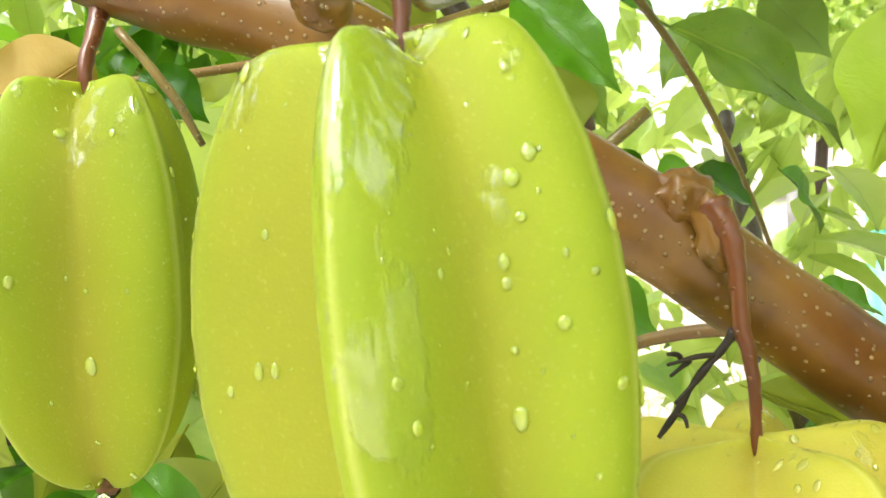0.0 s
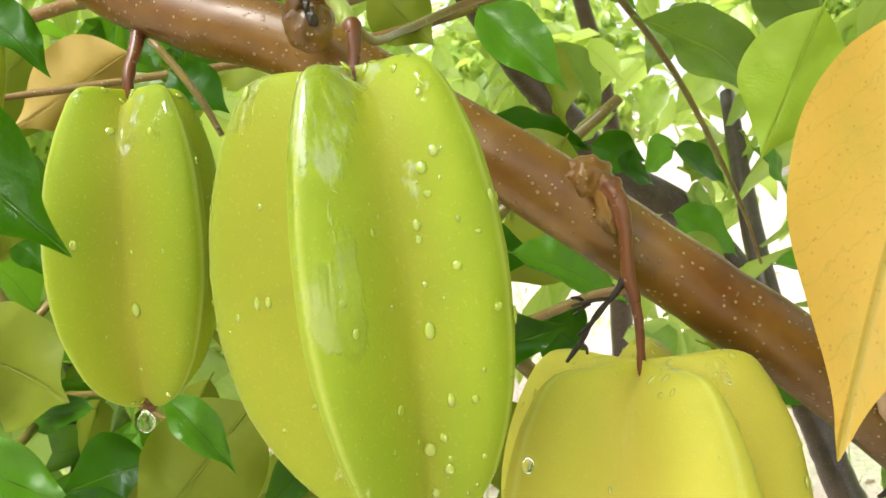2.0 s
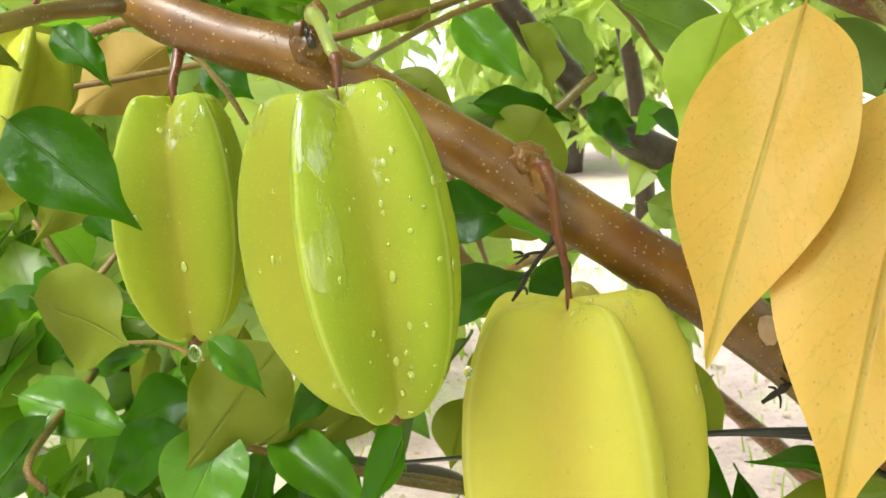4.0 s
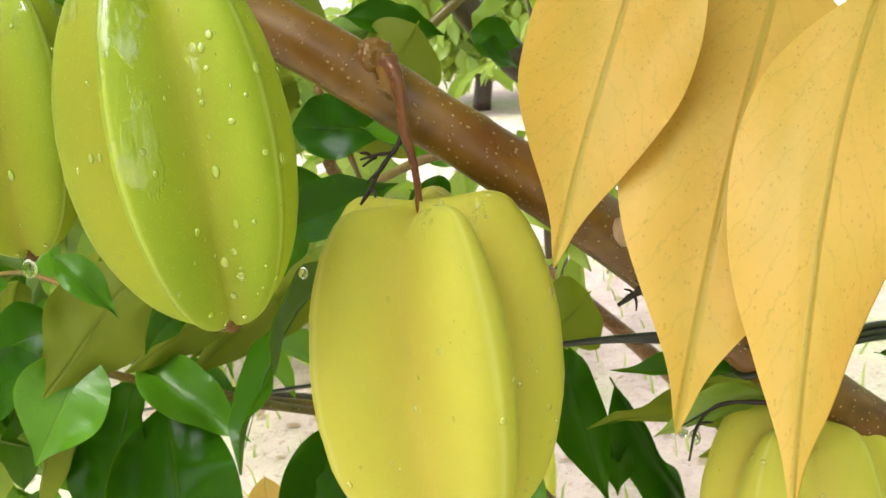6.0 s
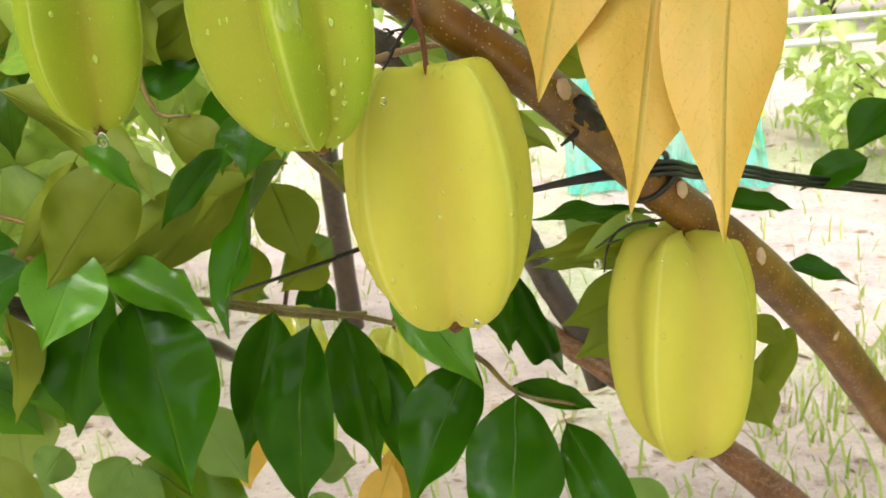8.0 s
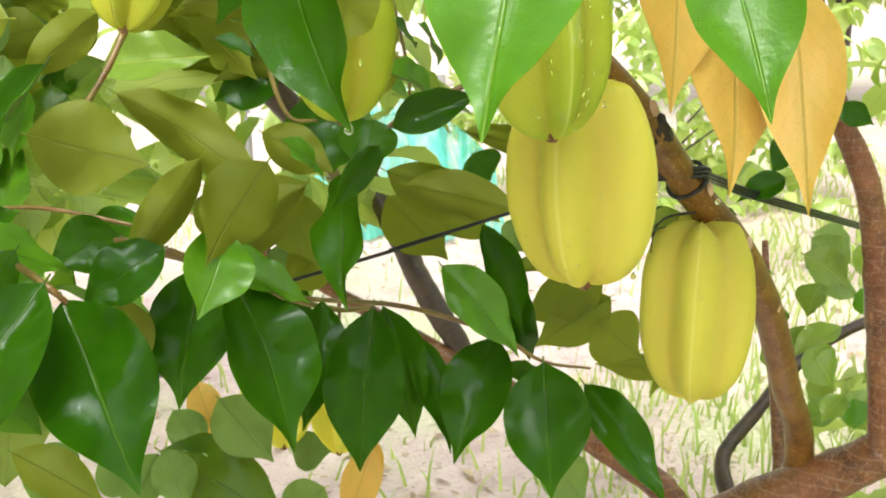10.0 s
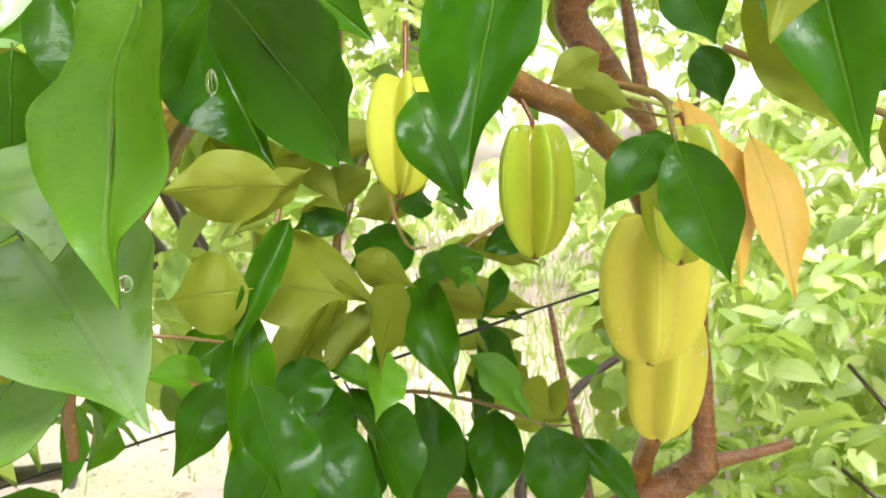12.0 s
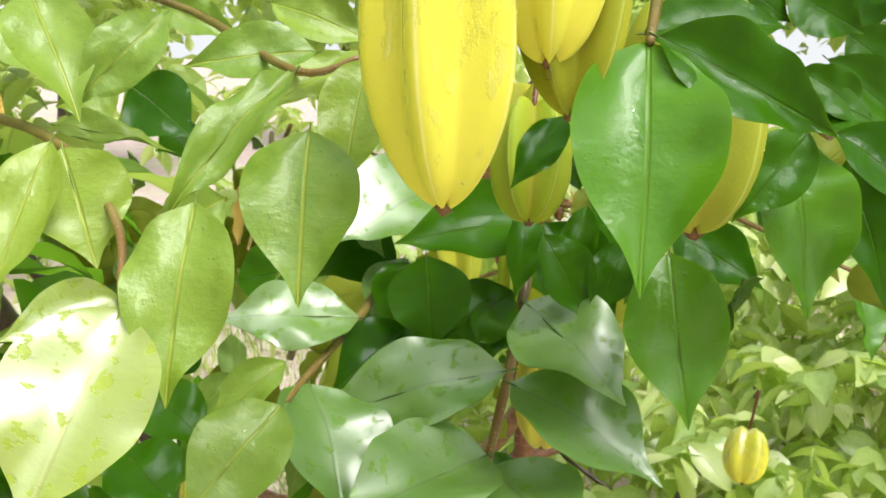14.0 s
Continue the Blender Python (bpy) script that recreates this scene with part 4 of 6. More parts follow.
twig([(-0.3591, 0.2510, 1.3842, 0.0028), (-0.4325, 0.2450, 1.3752, 0.0024), (-0.4909, 0.2550, 1.3550, 0.0020), (-0.5327, 0.2524, 1.3518, 0.0014)])
leaf((-0.4518, 0.2403, 1.3780), (-0.4874, 0.3041, 1.3797), 0.0420, (-0.6164, -0.3623, 0.6991), "glossy")
leaf((-0.5406, 0.2469, 1.3583), (-0.5856, 0.2729, 1.3181), 0.0420, (-0.7275, -0.3336, 0.5995), "bright")
leaf((-0.4908, 0.2526, 1.3523), (-0.5434, 0.2155, 1.3041), 0.0614, (-0.3404, -0.5278, 0.7782), "glossy")
leaf((-0.4380, 0.2081, 1.4109), (-0.4455, 0.2007, 1.3617), 0.0445, (-0.9531, -0.2417, 0.1819), "green")
leaf((-0.4371, 0.2175, 1.3716), (-0.4710, 0.2487, 1.3420), 0.0362, (-0.7725, -0.3133, 0.5524), "green")
leaf((-0.4582, 0.3602, 1.3275), (-0.4644, 0.3212, 1.3009), 0.0380, (-0.5874, -0.3900, 0.7091), "green")
leaf((-0.5014, 0.3512, 1.3086), (-0.5168, 0.3129, 1.2897), 0.0425, (-0.4752, -0.2292, 0.8495), "green")
leaf((-0.4918, 0.2651, 1.3629), (-0.5150, 0.2956, 1.3334), 0.0221, (-0.8371, -0.1203, 0.5337), "bright")
leaf((-0.3550, 0.2527, 1.4080), (-0.3888, 0.2877, 1.3836), 0.0486, (-0.7758, -0.4176, 0.4730), "green")
leaf((-0.3566, 0.2818, 1.4362), (-0.3722, 0.2425, 1.4148), 0.0381, (-0.8361, 0.0347, 0.5475), "green")
leaf((-0.3956, 0.4036, 1.4925), (-0.3919, 0.3638, 1.4623), 0.0443, (-0.8604, -0.3563, 0.3643), "green")
leaf((-0.3823, 0.3416, 1.3745), (-0.3659, 0.2816, 1.3866), 0.0406, (-0.8566, -0.1335, 0.4985), "green")
# sprig front
twig([(-0.5810, 0.0918, 1.5600, 0.0024), (-0.6117, 0.0920, 1.5354, 0.0020), (-0.6412, 0.0923, 1.5182, 0.0015)])
leaf((-0.6392, 0.0927, 1.5182), (-0.6721, 0.0893, 1.4498), 0.0425, (-0.8934, -0.1095, 0.4357), "lit_green")
leaf((-0.6403, 0.0901, 1.5198), (-0.6384, 0.0384, 1.4931), 0.0275, (-0.9115, -0.2152, 0.3505), "green")
leaf((-0.6099, 0.0955, 1.5216), (-0.5880, 0.0494, 1.5249), 0.0273, (-0.7151, -0.2951, 0.6337), "green")
twig([(-0.4567, 0.0783, 1.5387, 0.0026), (-0.5070, 0.0495, 1.5045, 0.0022), (-0.5458, 0.0286, 1.4881, 0.0016)])
leaf((-0.5396, 0.1274, 1.4915), (-0.5594, 0.1450, 1.4634), 0.0168, (-0.8539, -0.1930, 0.4833), "green")
leaf((-0.5146, 0.0372, 1.5114), (-0.5116, 0.0078, 1.4902), 0.0194, (-0.8922, -0.3192, 0.3196), "green")
leaf((-0.5072, 0.0409, 1.4864), (-0.5336, 0.0293, 1.4154), 0.0425, (-0.8628, -0.3370, 0.3768), "lit_green")
leaf((-0.5449, 0.0272, 1.4895), (-0.5443, -0.0148, 1.4616), 0.0282, (-0.8197, -0.3261, 0.4710), "green")
leaf((-0.5373, 0.0350, 1.4890), (-0.5554, 0.0617, 1.4554), 0.0253, (-0.9210, -0.2194, 0.3218), "green")
leaf((-0.5159, 0.0454, 1.5064), (-0.5128, 0.0033, 1.4903), 0.0268, (-0.8656, -0.2342, 0.4425), "green")
leaf((-0.4464, 0.1039, 1.4274), (-0.4610, 0.1204, 1.3904), 0.0242, (-0.9350, -0.2403, 0.2607), "green")
leaf((-0.4626, 0.1442, 1.4305), (-0.4621, 0.1221, 1.3885), 0.0298, (-0.7961, -0.5391, 0.2749), "green")
leaf((-0.2529, 0.1301, 1.4483), (-0.3337, 0.0966, 1.3605), 0.0490, (-0.6746, -0.2209, 0.7043), "green")
leaf((-0.2279, 0.1931, 1.3912), (-0.2430, 0.1554, 1.3361), 0.0358, (-0.7614, -0.4185, 0.4951), "green")
leaf((-0.4960, 0.0516, 1.4214), (-0.4400, 0.0622, 1.3800), 0.0285, (-0.7600, -0.4200, 0.5000), "green")
leaf((-0.4340, 0.1259, 1.4422), (-0.4488, 0.1357, 1.3937), 0.0195, (-0.9506, -0.1786, 0.2540), "green")
leaf((-0.4181, 0.1604, 1.4375), (-0.4391, 0.1606, 1.3907), 0.0215, (-0.8086, -0.4640, 0.3617), "green")
leaf((-0.4240, 0.1746, 1.3877), (-0.4401, 0.1716, 1.3570), 0.0272, (-0.7679, -0.4571, 0.4487), "green")
leaf((-0.4029, 0.2281, 1.3997), (-0.4249, 0.2336, 1.3610), 0.0324, (-0.8197, -0.4001, 0.4098), "green")
leaf((-0.3743, 0.2377, 1.3961), (-0.4087, 0.2459, 1.3593), 0.0355, (-0.7373, -0.2151, 0.6404), "glossy")
leaf((-0.4116, 0.2641, 1.4453), (-0.4557, 0.2862, 1.3946), 0.0288, (-0.7540, -0.4819, 0.4464), "bright")
leaf((-0.3582, 0.2222, 1.4368), (-0.4185, 0.2640, 1.4109), 0.0612, (-0.5596, -0.3388, 0.7564), "glossy")
leaf((-0.3771, 0.3065, 1.4395), (-0.3796, 0.2483, 1.3961), 0.0434, (-0.2905, -0.5638, 0.7731), "glossy")
leaf((-0.4773, 0.2572, 1.3293), (-0.4983, 0.2613, 1.2920), 0.0207, (-0.7191, -0.6065, 0.3392), "bright")
leaf((-0.4262, 0.2814, 1.3046), (-0.4397, 0.3008, 1.2861), 0.0355, (-0.8856, -0.4124, 0.2135), "green")
leaf((-0.3770, 0.3787, 1.3390), (-0.3909, 0.3945, 1.3094), 0.0375, (-0.8285, -0.5517, 0.0963), "green")
leaf((-0.4107, 0.3267, 1.3246), (-0.4292, 0.3538, 1.3006), 0.0213, (-0.8765, -0.2158, 0.4303), "bright")
leaf((-0.3528, 0.3640, 1.4215), (-0.3761, 0.4013, 1.3986), 0.0393, (-0.8822, -0.4033, 0.2428), "bright")
leaf((-0.1963, 0.5311, 1.4842), (-0.2212, 0.5738, 1.4668), 0.0477, (-0.8792, -0.4293, 0.2065), "bright")
leaf((-0.2188, 0.4517, 1.4575), (-0.2353, 0.4764, 1.4370), 0.0402, (-0.8825, -0.4260, 0.1994), "green")
leaf((-0.1648, 0.4716, 1.4926), (-0.1844, 0.5020, 1.4708), 0.0429, (-0.8809, -0.4332, 0.1909), "bright")
# sprig right
twig([(-0.2271, -0.1145, 1.5140, 0.0035), (-0.3164, -0.0643, 1.5035, 0.0030), (-0.3723, -0.0432, 1.4892, 0.0022), (-0.3344, -0.0123, 1.4679, 0.0016)])
leaf((-0.3073, -0.0399, 1.4902), (-0.3477, 0.0123, 1.4536), 0.0394, (0.8256, 0.5500, -0.1261), "olive")
leaf((-0.3896, 0.0130, 1.5186), (-0.3760, -0.0409, 1.4761), 0.0309, (-0.8559, -0.4358, 0.2785), "green")
leaf((-0.4041, -0.0481, 1.4856), (-0.4245, -0.0368, 1.4100), 0.0442, (0.9641, 0.1017, -0.2452), "olive")
leaf((-0.3246, -0.0096, 1.4674), (-0.3310, -0.0403, 1.3754), 0.0366, (-0.9518, -0.2653, 0.1541), "green")
leaf((-0.3483, 0.0121, 1.4499), (-0.3380, -0.0208, 1.4339), 0.0209, (-0.6408, -0.4899, 0.5911), "green")
leaf((-0.4203, -0.0744, 1.4610), (-0.4402, -0.0957, 1.3757), 0.0304, (-0.9550, -0.1450, 0.2589), "green")
leaf((-0.3815, -0.0540, 1.4232), (-0.3786, -0.0797, 1.3859), 0.0242, (-0.9551, -0.2739, 0.1131), "green")
leaf((-0.2603, -0.0400, 1.3978), (-0.2617, -0.0553, 1.3602), 0.0388, (0.9975, -0.0692, -0.0102), "olive")
leaf((-0.2761, 0.0152, 1.4323), (-0.2713, -0.0218, 1.3809), 0.0317, (0.9972, 0.0475, 0.0576), "olive")
leaf((-0.2817, 0.0121, 1.5052), (-0.2998, 0.0483, 1.4907), 0.0409, (0.8790, 0.4704, 0.0778), "olive")
leaf((-0.2950, 0.0608, 1.5386), (-0.2909, 0.0302, 1.4971), 0.0375, (0.9962, 0.0202, 0.0845), "olive")
leaf((-0.4025, 0.0376, 1.5522), (-0.3971, -0.0021, 1.5313), 0.0328, (-0.9636, -0.2151, 0.1584), "green")
leaf((-0.3773, 0.0031, 1.5319), (-0.3742, -0.0299, 1.5071), 0.0310, (-0.9696, -0.1987, 0.1427), "green")
leaf((-0.4082, 0.0652, 1.5568), (-0.4047, 0.0337, 1.5357), 0.0298, (-0.9622, -0.2164, 0.1655), "green")
leaf((-0.3357, -0.0173, 1.5610), (-0.3452, -0.0016, 1.5302), 0.0295, (-0.8630, 0.2894, 0.4140), "green")
twig([(-0.0774, 0.1871, 1.3953, 0.0030), (-0.0862, 0.1246, 1.3878, 0.0024), (-0.1417, 0.0907, 1.3669, 0.0016)])
leaf((-0.0848, 0.1165, 1.4586), (-0.0815, 0.0919, 1.4148), 0.0389, (-0.9016, -0.4031, 0.1570), "green")
leaf((-0.1801, 0.0479, 1.4920), (-0.1918, 0.0537, 1.4491), 0.0504, (0.9320, 0.2929, -0.2136), "olive")
leaf((-0.1562, 0.0851, 1.3672), (-0.1470, 0.0563, 1.2954), 0.0394, (-0.8929, -0.4457, 0.0641), "green")
leaf((-0.1462, 0.0981, 1.3689), (-0.1679, 0.1178, 1.3307), 0.0272, (-0.8845, -0.3226, 0.3371), "green")
leaf((-0.1194, 0.1451, 1.4102), (-0.1377, 0.1669, 1.3934), 0.0235, (0.8011, 0.5880, -0.1122), "olive")
leaf((-0.1125, 0.1656, 1.3929), (-0.0947, 0.1346, 1.3799), 0.0231, (0.8833, 0.4405, 0.1607), "olive")
leaf((-0.1242, 0.0951, 1.3490), (-0.1314, 0.0959, 1.3193), 0.0272, (0.9107, 0.3548, -0.2117), "olive")
leaf((0.2494, 0.2189, 1.4193), (0.2520, 0.1967, 1.3647), 0.0409, (-0.8826, -0.4486, 0.1410), "green")
leaf((-0.0970, 0.0029, 1.4134), (-0.1134, 0.0190, 1.3887), 0.0341, (-0.8746, -0.2669, 0.4048), "green")
# sprig mid
twig([(0.0967, 0.2607, 1.2959, 0.0024), (0.0585, 0.2854, 1.2893, 0.0020), (0.0180, 0.3136, 1.2671, 0.0018), (-0.0168, 0.3177, 1.2409, 0.0013)])
leaf((0.0133, 0.3634, 1.2329), (-0.0354, 0.2934, 1.1557), 0.0450, (-0.9000, -0.3500, 0.3000), "green")
leaf((0.0030, 0.3179, 1.2676), (-0.0131, 0.3073, 1.2356), 0.0373, (-0.5188, -0.6984, 0.4931), "green")
leaf((0.0013, 0.2932, 1.2648), (0.0479, 0.2662, 1.2839), 0.0256, (-0.5672, -0.7681, 0.2971), "green")
leaf((-0.0085, 0.3249, 1.2637), (-0.0233, 0.3270, 1.2355), 0.0241, (-0.8081, -0.4404, 0.3912), "green")
# sprig lower
twig([(-0.2209, 0.4561, 1.2046, 0.0026), (-0.2045, 0.3298, 1.1978, 0.0022), (-0.1922, 0.3172, 1.1841, 0.0016)])
leaf((-0.1939, 0.3189, 1.1857), (-0.1794, 0.2560, 1.0908), 0.0649, (-0.2663, -0.8217, 0.5038), "green")
leaf((-0.2048, 0.3057, 1.2003), (-0.2761, 0.2929, 1.1145), 0.0549, (-0.3564, -0.8345, 0.4202), "green")
leaf((-0.2189, 0.3205, 1.2605), (-0.2533, 0.3046, 1.1662), 0.0271, (-0.5314, -0.7818, 0.3261), "green")
leaf((-0.1893, 0.3150, 1.3126), (-0.2497, 0.3101, 1.2370), 0.0208, (-0.5928, -0.6202, 0.5137), "green")
leaf((-0.2825, 0.2598, 1.2439), (-0.2884, 0.2357, 1.1899), 0.0350, (-0.2413, -0.8758, 0.4180), "green")
leaf((-0.2084, 0.3607, 1.2084), (-0.2504, 0.3623, 1.1563), 0.0341, (-0.4015, -0.8666, 0.2965), "green")
twig([(-0.1452, 0.4011, 1.1974, 0.0026), (-0.1192, 0.3567, 1.1935, 0.0024), (-0.0724, 0.3896, 1.1605, 0.0022), (-0.0053, 0.4333, 1.1268, 0.0020), (0.0481, 0.3943, 1.1213, 0.0020), (0.0864, 0.3764, 1.1086, 0.0020), (0.1135, 0.3414, 1.0965, 0.0018), (0.1240, 0.3056, 1.0851, 0.0014), (0.1512, 0.2850, 1.0798, 0.0010)])
leaf((0.0145, 0.3538, 1.1341), (-0.0042, 0.3505, 1.0177), 0.0563, (-0.5864, -0.8015, 0.1168), "green")
leaf((-0.0813, 0.3607, 1.1666), (-0.0683, 0.3128, 1.0639), 0.0628, (0.0971, -0.8974, 0.4304), "green")
leaf((-0.0013, 0.4024, 1.1311), (-0.0345, 0.3753, 1.0478), 0.0396, (-0.0194, -0.9483, 0.3169), "green")
leaf((0.1115, 0.3472, 1.0946), (0.0559, 0.3212, 1.0183), 0.0511, (-0.5394, -0.5951, 0.5957), "green")
leaf((0.1221, 0.3020, 1.0856), (0.1033, 0.2696, 0.9978), 0.0617, (-0.5899, -0.7080, 0.3884), "green")
leaf((0.1460, 0.2855, 1.0689), (0.1612, 0.2152, 0.9932), 0.0327, (-0.3377, -0.7225, 0.6033), "green")
leaf((0.1216, 0.3750, 1.1750), (0.1380, 0.3490, 1.0930), 0.0300, (-0.3500, -0.8000, 0.4500), "green")
leaf((0.1515, 0.3920, 1.1400), (0.2060, 0.4300, 1.0320), 0.0290, (-0.5500, -0.7000, 0.4500), "green")
leaf((0.0594, 0.3797, 1.0984), (0.0650, 0.3395, 1.0168), 0.0309, (-0.0843, -0.8961, 0.4357), "green")
leaf((-0.0977, 0.3750, 1.1785), (-0.1257, 0.3569, 1.0926), 0.0544, (-0.4685, -0.8216, 0.3249), "green")
leaf((-0.1295, 0.3411, 1.2013), (-0.1778, 0.3532, 1.1698), 0.0383, (-0.4750, -0.7646, 0.4355), "green")
leaf((-0.1404, 0.3987, 1.2005), (-0.1865, 0.4019, 1.1869), 0.0389, (-0.2057, -0.8407, 0.5010), "green")
leaf((0.0400, 0.3872, 1.1226), (0.0468, 0.3587, 1.0273), 0.0400, (-0.25, -0.80, 0.50), "green")
# sprig olive
twig([(0.0943, 0.4516, 1.3570, 0.0030), (0.0418, 0.4446, 1.3145, 0.0034), (0.0107, 0.4337, 1.2777, 0.0036), (0.0152, 0.4495, 1.2526, 0.0040), (0.0695, 0.4895, 1.1853, 0.0050)])
leaf((0.0546, 0.3720, 1.2137), (0.1159, 0.3085, 1.1940), 0.0338, (0.7180, 0.6960, -0.0096), "olive")
leaf((-0.0069, 0.3938, 1.3208), (-0.0631, 0.4223, 1.2905), 0.0312, (0.4312, 0.9010, 0.0485), "olive")
leaf((-0.0198, 0.4101, 1.2907), (-0.0606, 0.4298, 1.2773), 0.0371, (-0.5034, -0.7423, 0.4423), "green")
leaf((0.0155, 0.3683, 1.2633), (-0.0377, 0.3977, 1.2439), 0.0418, (-0.5505, -0.7270, 0.4104), "green")
leaf((0.0650, 0.3908, 1.3017), (0.0151, 0.4293, 1.2767), 0.0418, (0.5840, 0.8080, 0.0780), "olive")
leaf((0.0624, 0.4058, 1.3403), (0.0352, 0.4192, 1.3033), 0.0497, (0.4775, 0.8780, -0.0327), "olive")
leaf((0.1690, 0.3738, 1.2886), (0.2051, 0.3301, 1.2573), 0.0324, (0.8016, 0.5896, 0.0991), "olive")
leaf((0.1187, 0.3924, 1.2442), (0.1722, 0.3342, 1.2185), 0.0268, (0.7644, 0.6094, 0.2107), "olive")
leaf((0.2819, 0.4149, 1.1327), (0.2299, 0.4659, 1.1406), 0.0145, (-0.4660, -0.5780, 0.6699), "green")
leaf((0.2797, 0.4114, 1.1155), (0.2036, 0.4785, 1.1035), 0.0241, (0.6528, 0.7539, 0.0738), "olive")
leaf((0.2735, 0.4117, 1.0985), (0.2139, 0.4552, 1.0613), 0.0479, (0.6818, 0.6558, -0.3241), "olive")
leaf((0.3936, 0.4201, 1.0363), (0.3526, 0.4342, 0.9615), 0.0300, (0.7801, 0.5331, -0.3276), "olive")
leaf((0.1450, 0.4192, 1.1855), (0.1197, 0.4333, 1.1561), 0.0493, (0.6719, 0.6998, -0.2427), "olive")
leaf((0.0449, 0.4986, 1.1427), (0.0155, 0.5152, 1.1091), 0.0403, (0.6378, 0.7463, -0.1901), "olive")
leaf((-0.0482, 0.5310, 1.1916), (-0.0209, 0.4998, 1.1736), 0.0420, (0.6348, 0.7182, -0.2851), "olive")
leaf((0.1600, 0.3734, 1.4810), (0.1601, 0.3538, 1.4229), 0.0322, (0.9708, 0.2274, -0.0758), "olive")
leaf((0.1787, 0.3225, 1.4672), (0.1805, 0.3196, 1.4124), 0.0281, (0.8987, 0.4384, 0.0071), "olive")
leaf((0.0450, 0.3814, 1.2233), (0.1078, 0.3309, 1.1856), 0.0383, (0.5428, 0.8178, -0.1913), "olive")
leaf((-0.0237, 0.3735, 1.2155), (-0.0775, 0.3926, 1.1663), 0.0271, (0.3440, 0.9389, -0.0114), "olive")
leaf((0.0804, 0.4471, 1.1912), (0.1135, 0.4116, 1.1412), 0.0493, (0.5196, 0.8203, -0.2392), "olive")
leaf((-0.0484, 0.3777, 1.2597), (-0.0124, 0.3471, 1.2324), 0.0319, (0.6133, 0.7864, -0.0734), "olive")
leaf((0.2813, 0.4103, 1.0811), (0.2165, 0.4388, 1.0402), 0.0479, (0.5501, 0.7620, -0.3416), "olive")
leaf((0.0676, 0.3476, 1.1570), (0.1035, 0.3059, 1.0920), 0.0365, (-0.2276, -0.8718, 0.4338), "lit_green")
leaf((0.3643, 0.2803, 1.2284), (0.3383, 0.2879, 1.1991), 0.0286, (-0.7290, -0.4234, 0.5378), "green")
leaf((0.3474, 0.2815, 1.1964), (0.3119, 0.2984, 1.1787), 0.0238, (-0.5696, -0.5748, 0.5875), "green")
leaf((0.4341, 0.3019, 1.2434), (0.4577, 0.2826, 1.2282), 0.0228, (-0.4878, -0.8241, 0.2879), "green")
leaf((0.6394, 0.4806, 0.9665), (0.6194, 0.4818, 0.9285), 0.0328, (-0.8555, -0.2717, 0.4407), "bright")
leaf((0.7104, 0.5344, 1.0108), (0.7558, 0.4940, 0.9703), 0.0533, (-0.1343, -0.7726, 0.6205), "bright")
leaf((0.4804, 0.3636, 1.0979), (0.5104, 0.3361, 1.0685), 0.0383, (-0.3508, -0.8356, 0.4228), "bright")
leaf((0.6901, 0.5140, 1.0633), (0.7210, 0.4832, 1.0249), 0.0637, (-0.1058, -0.8164, 0.5676), "bright")
leaf((0.7236, 0.5120, 0.8809), (0.7089, 0.5065, 0.8313), 0.0366, (-0.9410, -0.1637, 0.2960), "bright")
leaf((0.5807, 0.4314, 0.9640), (0.5998, 0.4067, 0.9208), 0.0531, (-0.1169, -0.8830, 0.4545), "bright")
leaf((0.7368, 0.4856, 0.8607), (0.7476, 0.4638, 0.8102), 0.0670, (-0.1065, -0.9215, 0.3734), "bright")
leaf((0.5501, 0.3447, 1.0582), (0.5478, 0.3366, 1.0258), 0.0455, (-0.1992, -0.9470, 0.2519), "lit_green")
leaf((0.5055, 0.3752, 1.1081), (0.5276, 0.3491, 1.0666), 0.0430, (-0.2661, -0.8732, 0.4084), "bright")
leaf((0.6081, 0.4963, 0.9944), (0.5945, 0.4967, 0.9672), 0.0496, (-0.8929, -0.0761, 0.4439), "lit_green")
leaf((0.4915, 0.3182, 0.9680), (0.4691, 0.3251, 0.9440), 0.0265, (-0.7441, -0.2034, 0.6364), "bright")
leaf((0.7314, 0.4178, 0.8668), (0.7051, 0.4251, 0.8363), 0.0542, (-0.7600, -0.0161, 0.6498), "lit_green")
leaf((0.6828, 0.3865, 0.9051), (0.6651, 0.3876, 0.8714), 0.0511, (-0.8679, 0.1836, 0.4616), "bright")
leaf((0.6989, 0.4517, 0.8716), (0.6932, 0.4447, 0.8358), 0.0400, (-0.3778, -0.8952, 0.2363), "lit_green")
leaf((0.6583, 0.4455, 0.9703), (0.6047, 0.4697, 0.9385), 0.0399, (-0.5360, -0.0867, 0.8397), "bright")
leaf((0.5353, 0.4291, 0.9835), (0.5258, 0.4241, 0.9465), 0.0534, (-0.9620, 0.1524, 0.2265), "bright")
leaf((0.6694, 0.4363, 0.8803), (0.6157, 0.4609, 0.8499), 0.0451, (-0.5116, -0.0565, 0.8574), "bright")
leaf((0.5725, 0.4113, 1.0430), (0.5545, 0.4124, 1.0086), 0.0453, (-0.8656, 0.1946, 0.4613), "bright")
leaf((0.7357, 0.4214, 0.9295), (0.6927, 0.4382, 0.8950), 0.0401, (-0.6521, -0.1408, 0.7449), "bright")
leaf((0.7243, 0.4764, 1.0496), (0.7267, 0.4607, 1.0019), 0.0481, (-0.0873, -0.9478, 0.3065), "bright")
twig([(-0.1317, 0.3717, 1.3272, 0.0022), (-0.1470, 0.3646, 1.3043, 0.0020), (-0.1729, 0.3511, 1.2750, 0.0018), (-0.1806, 0.3434, 1.2722, 0.0012)])
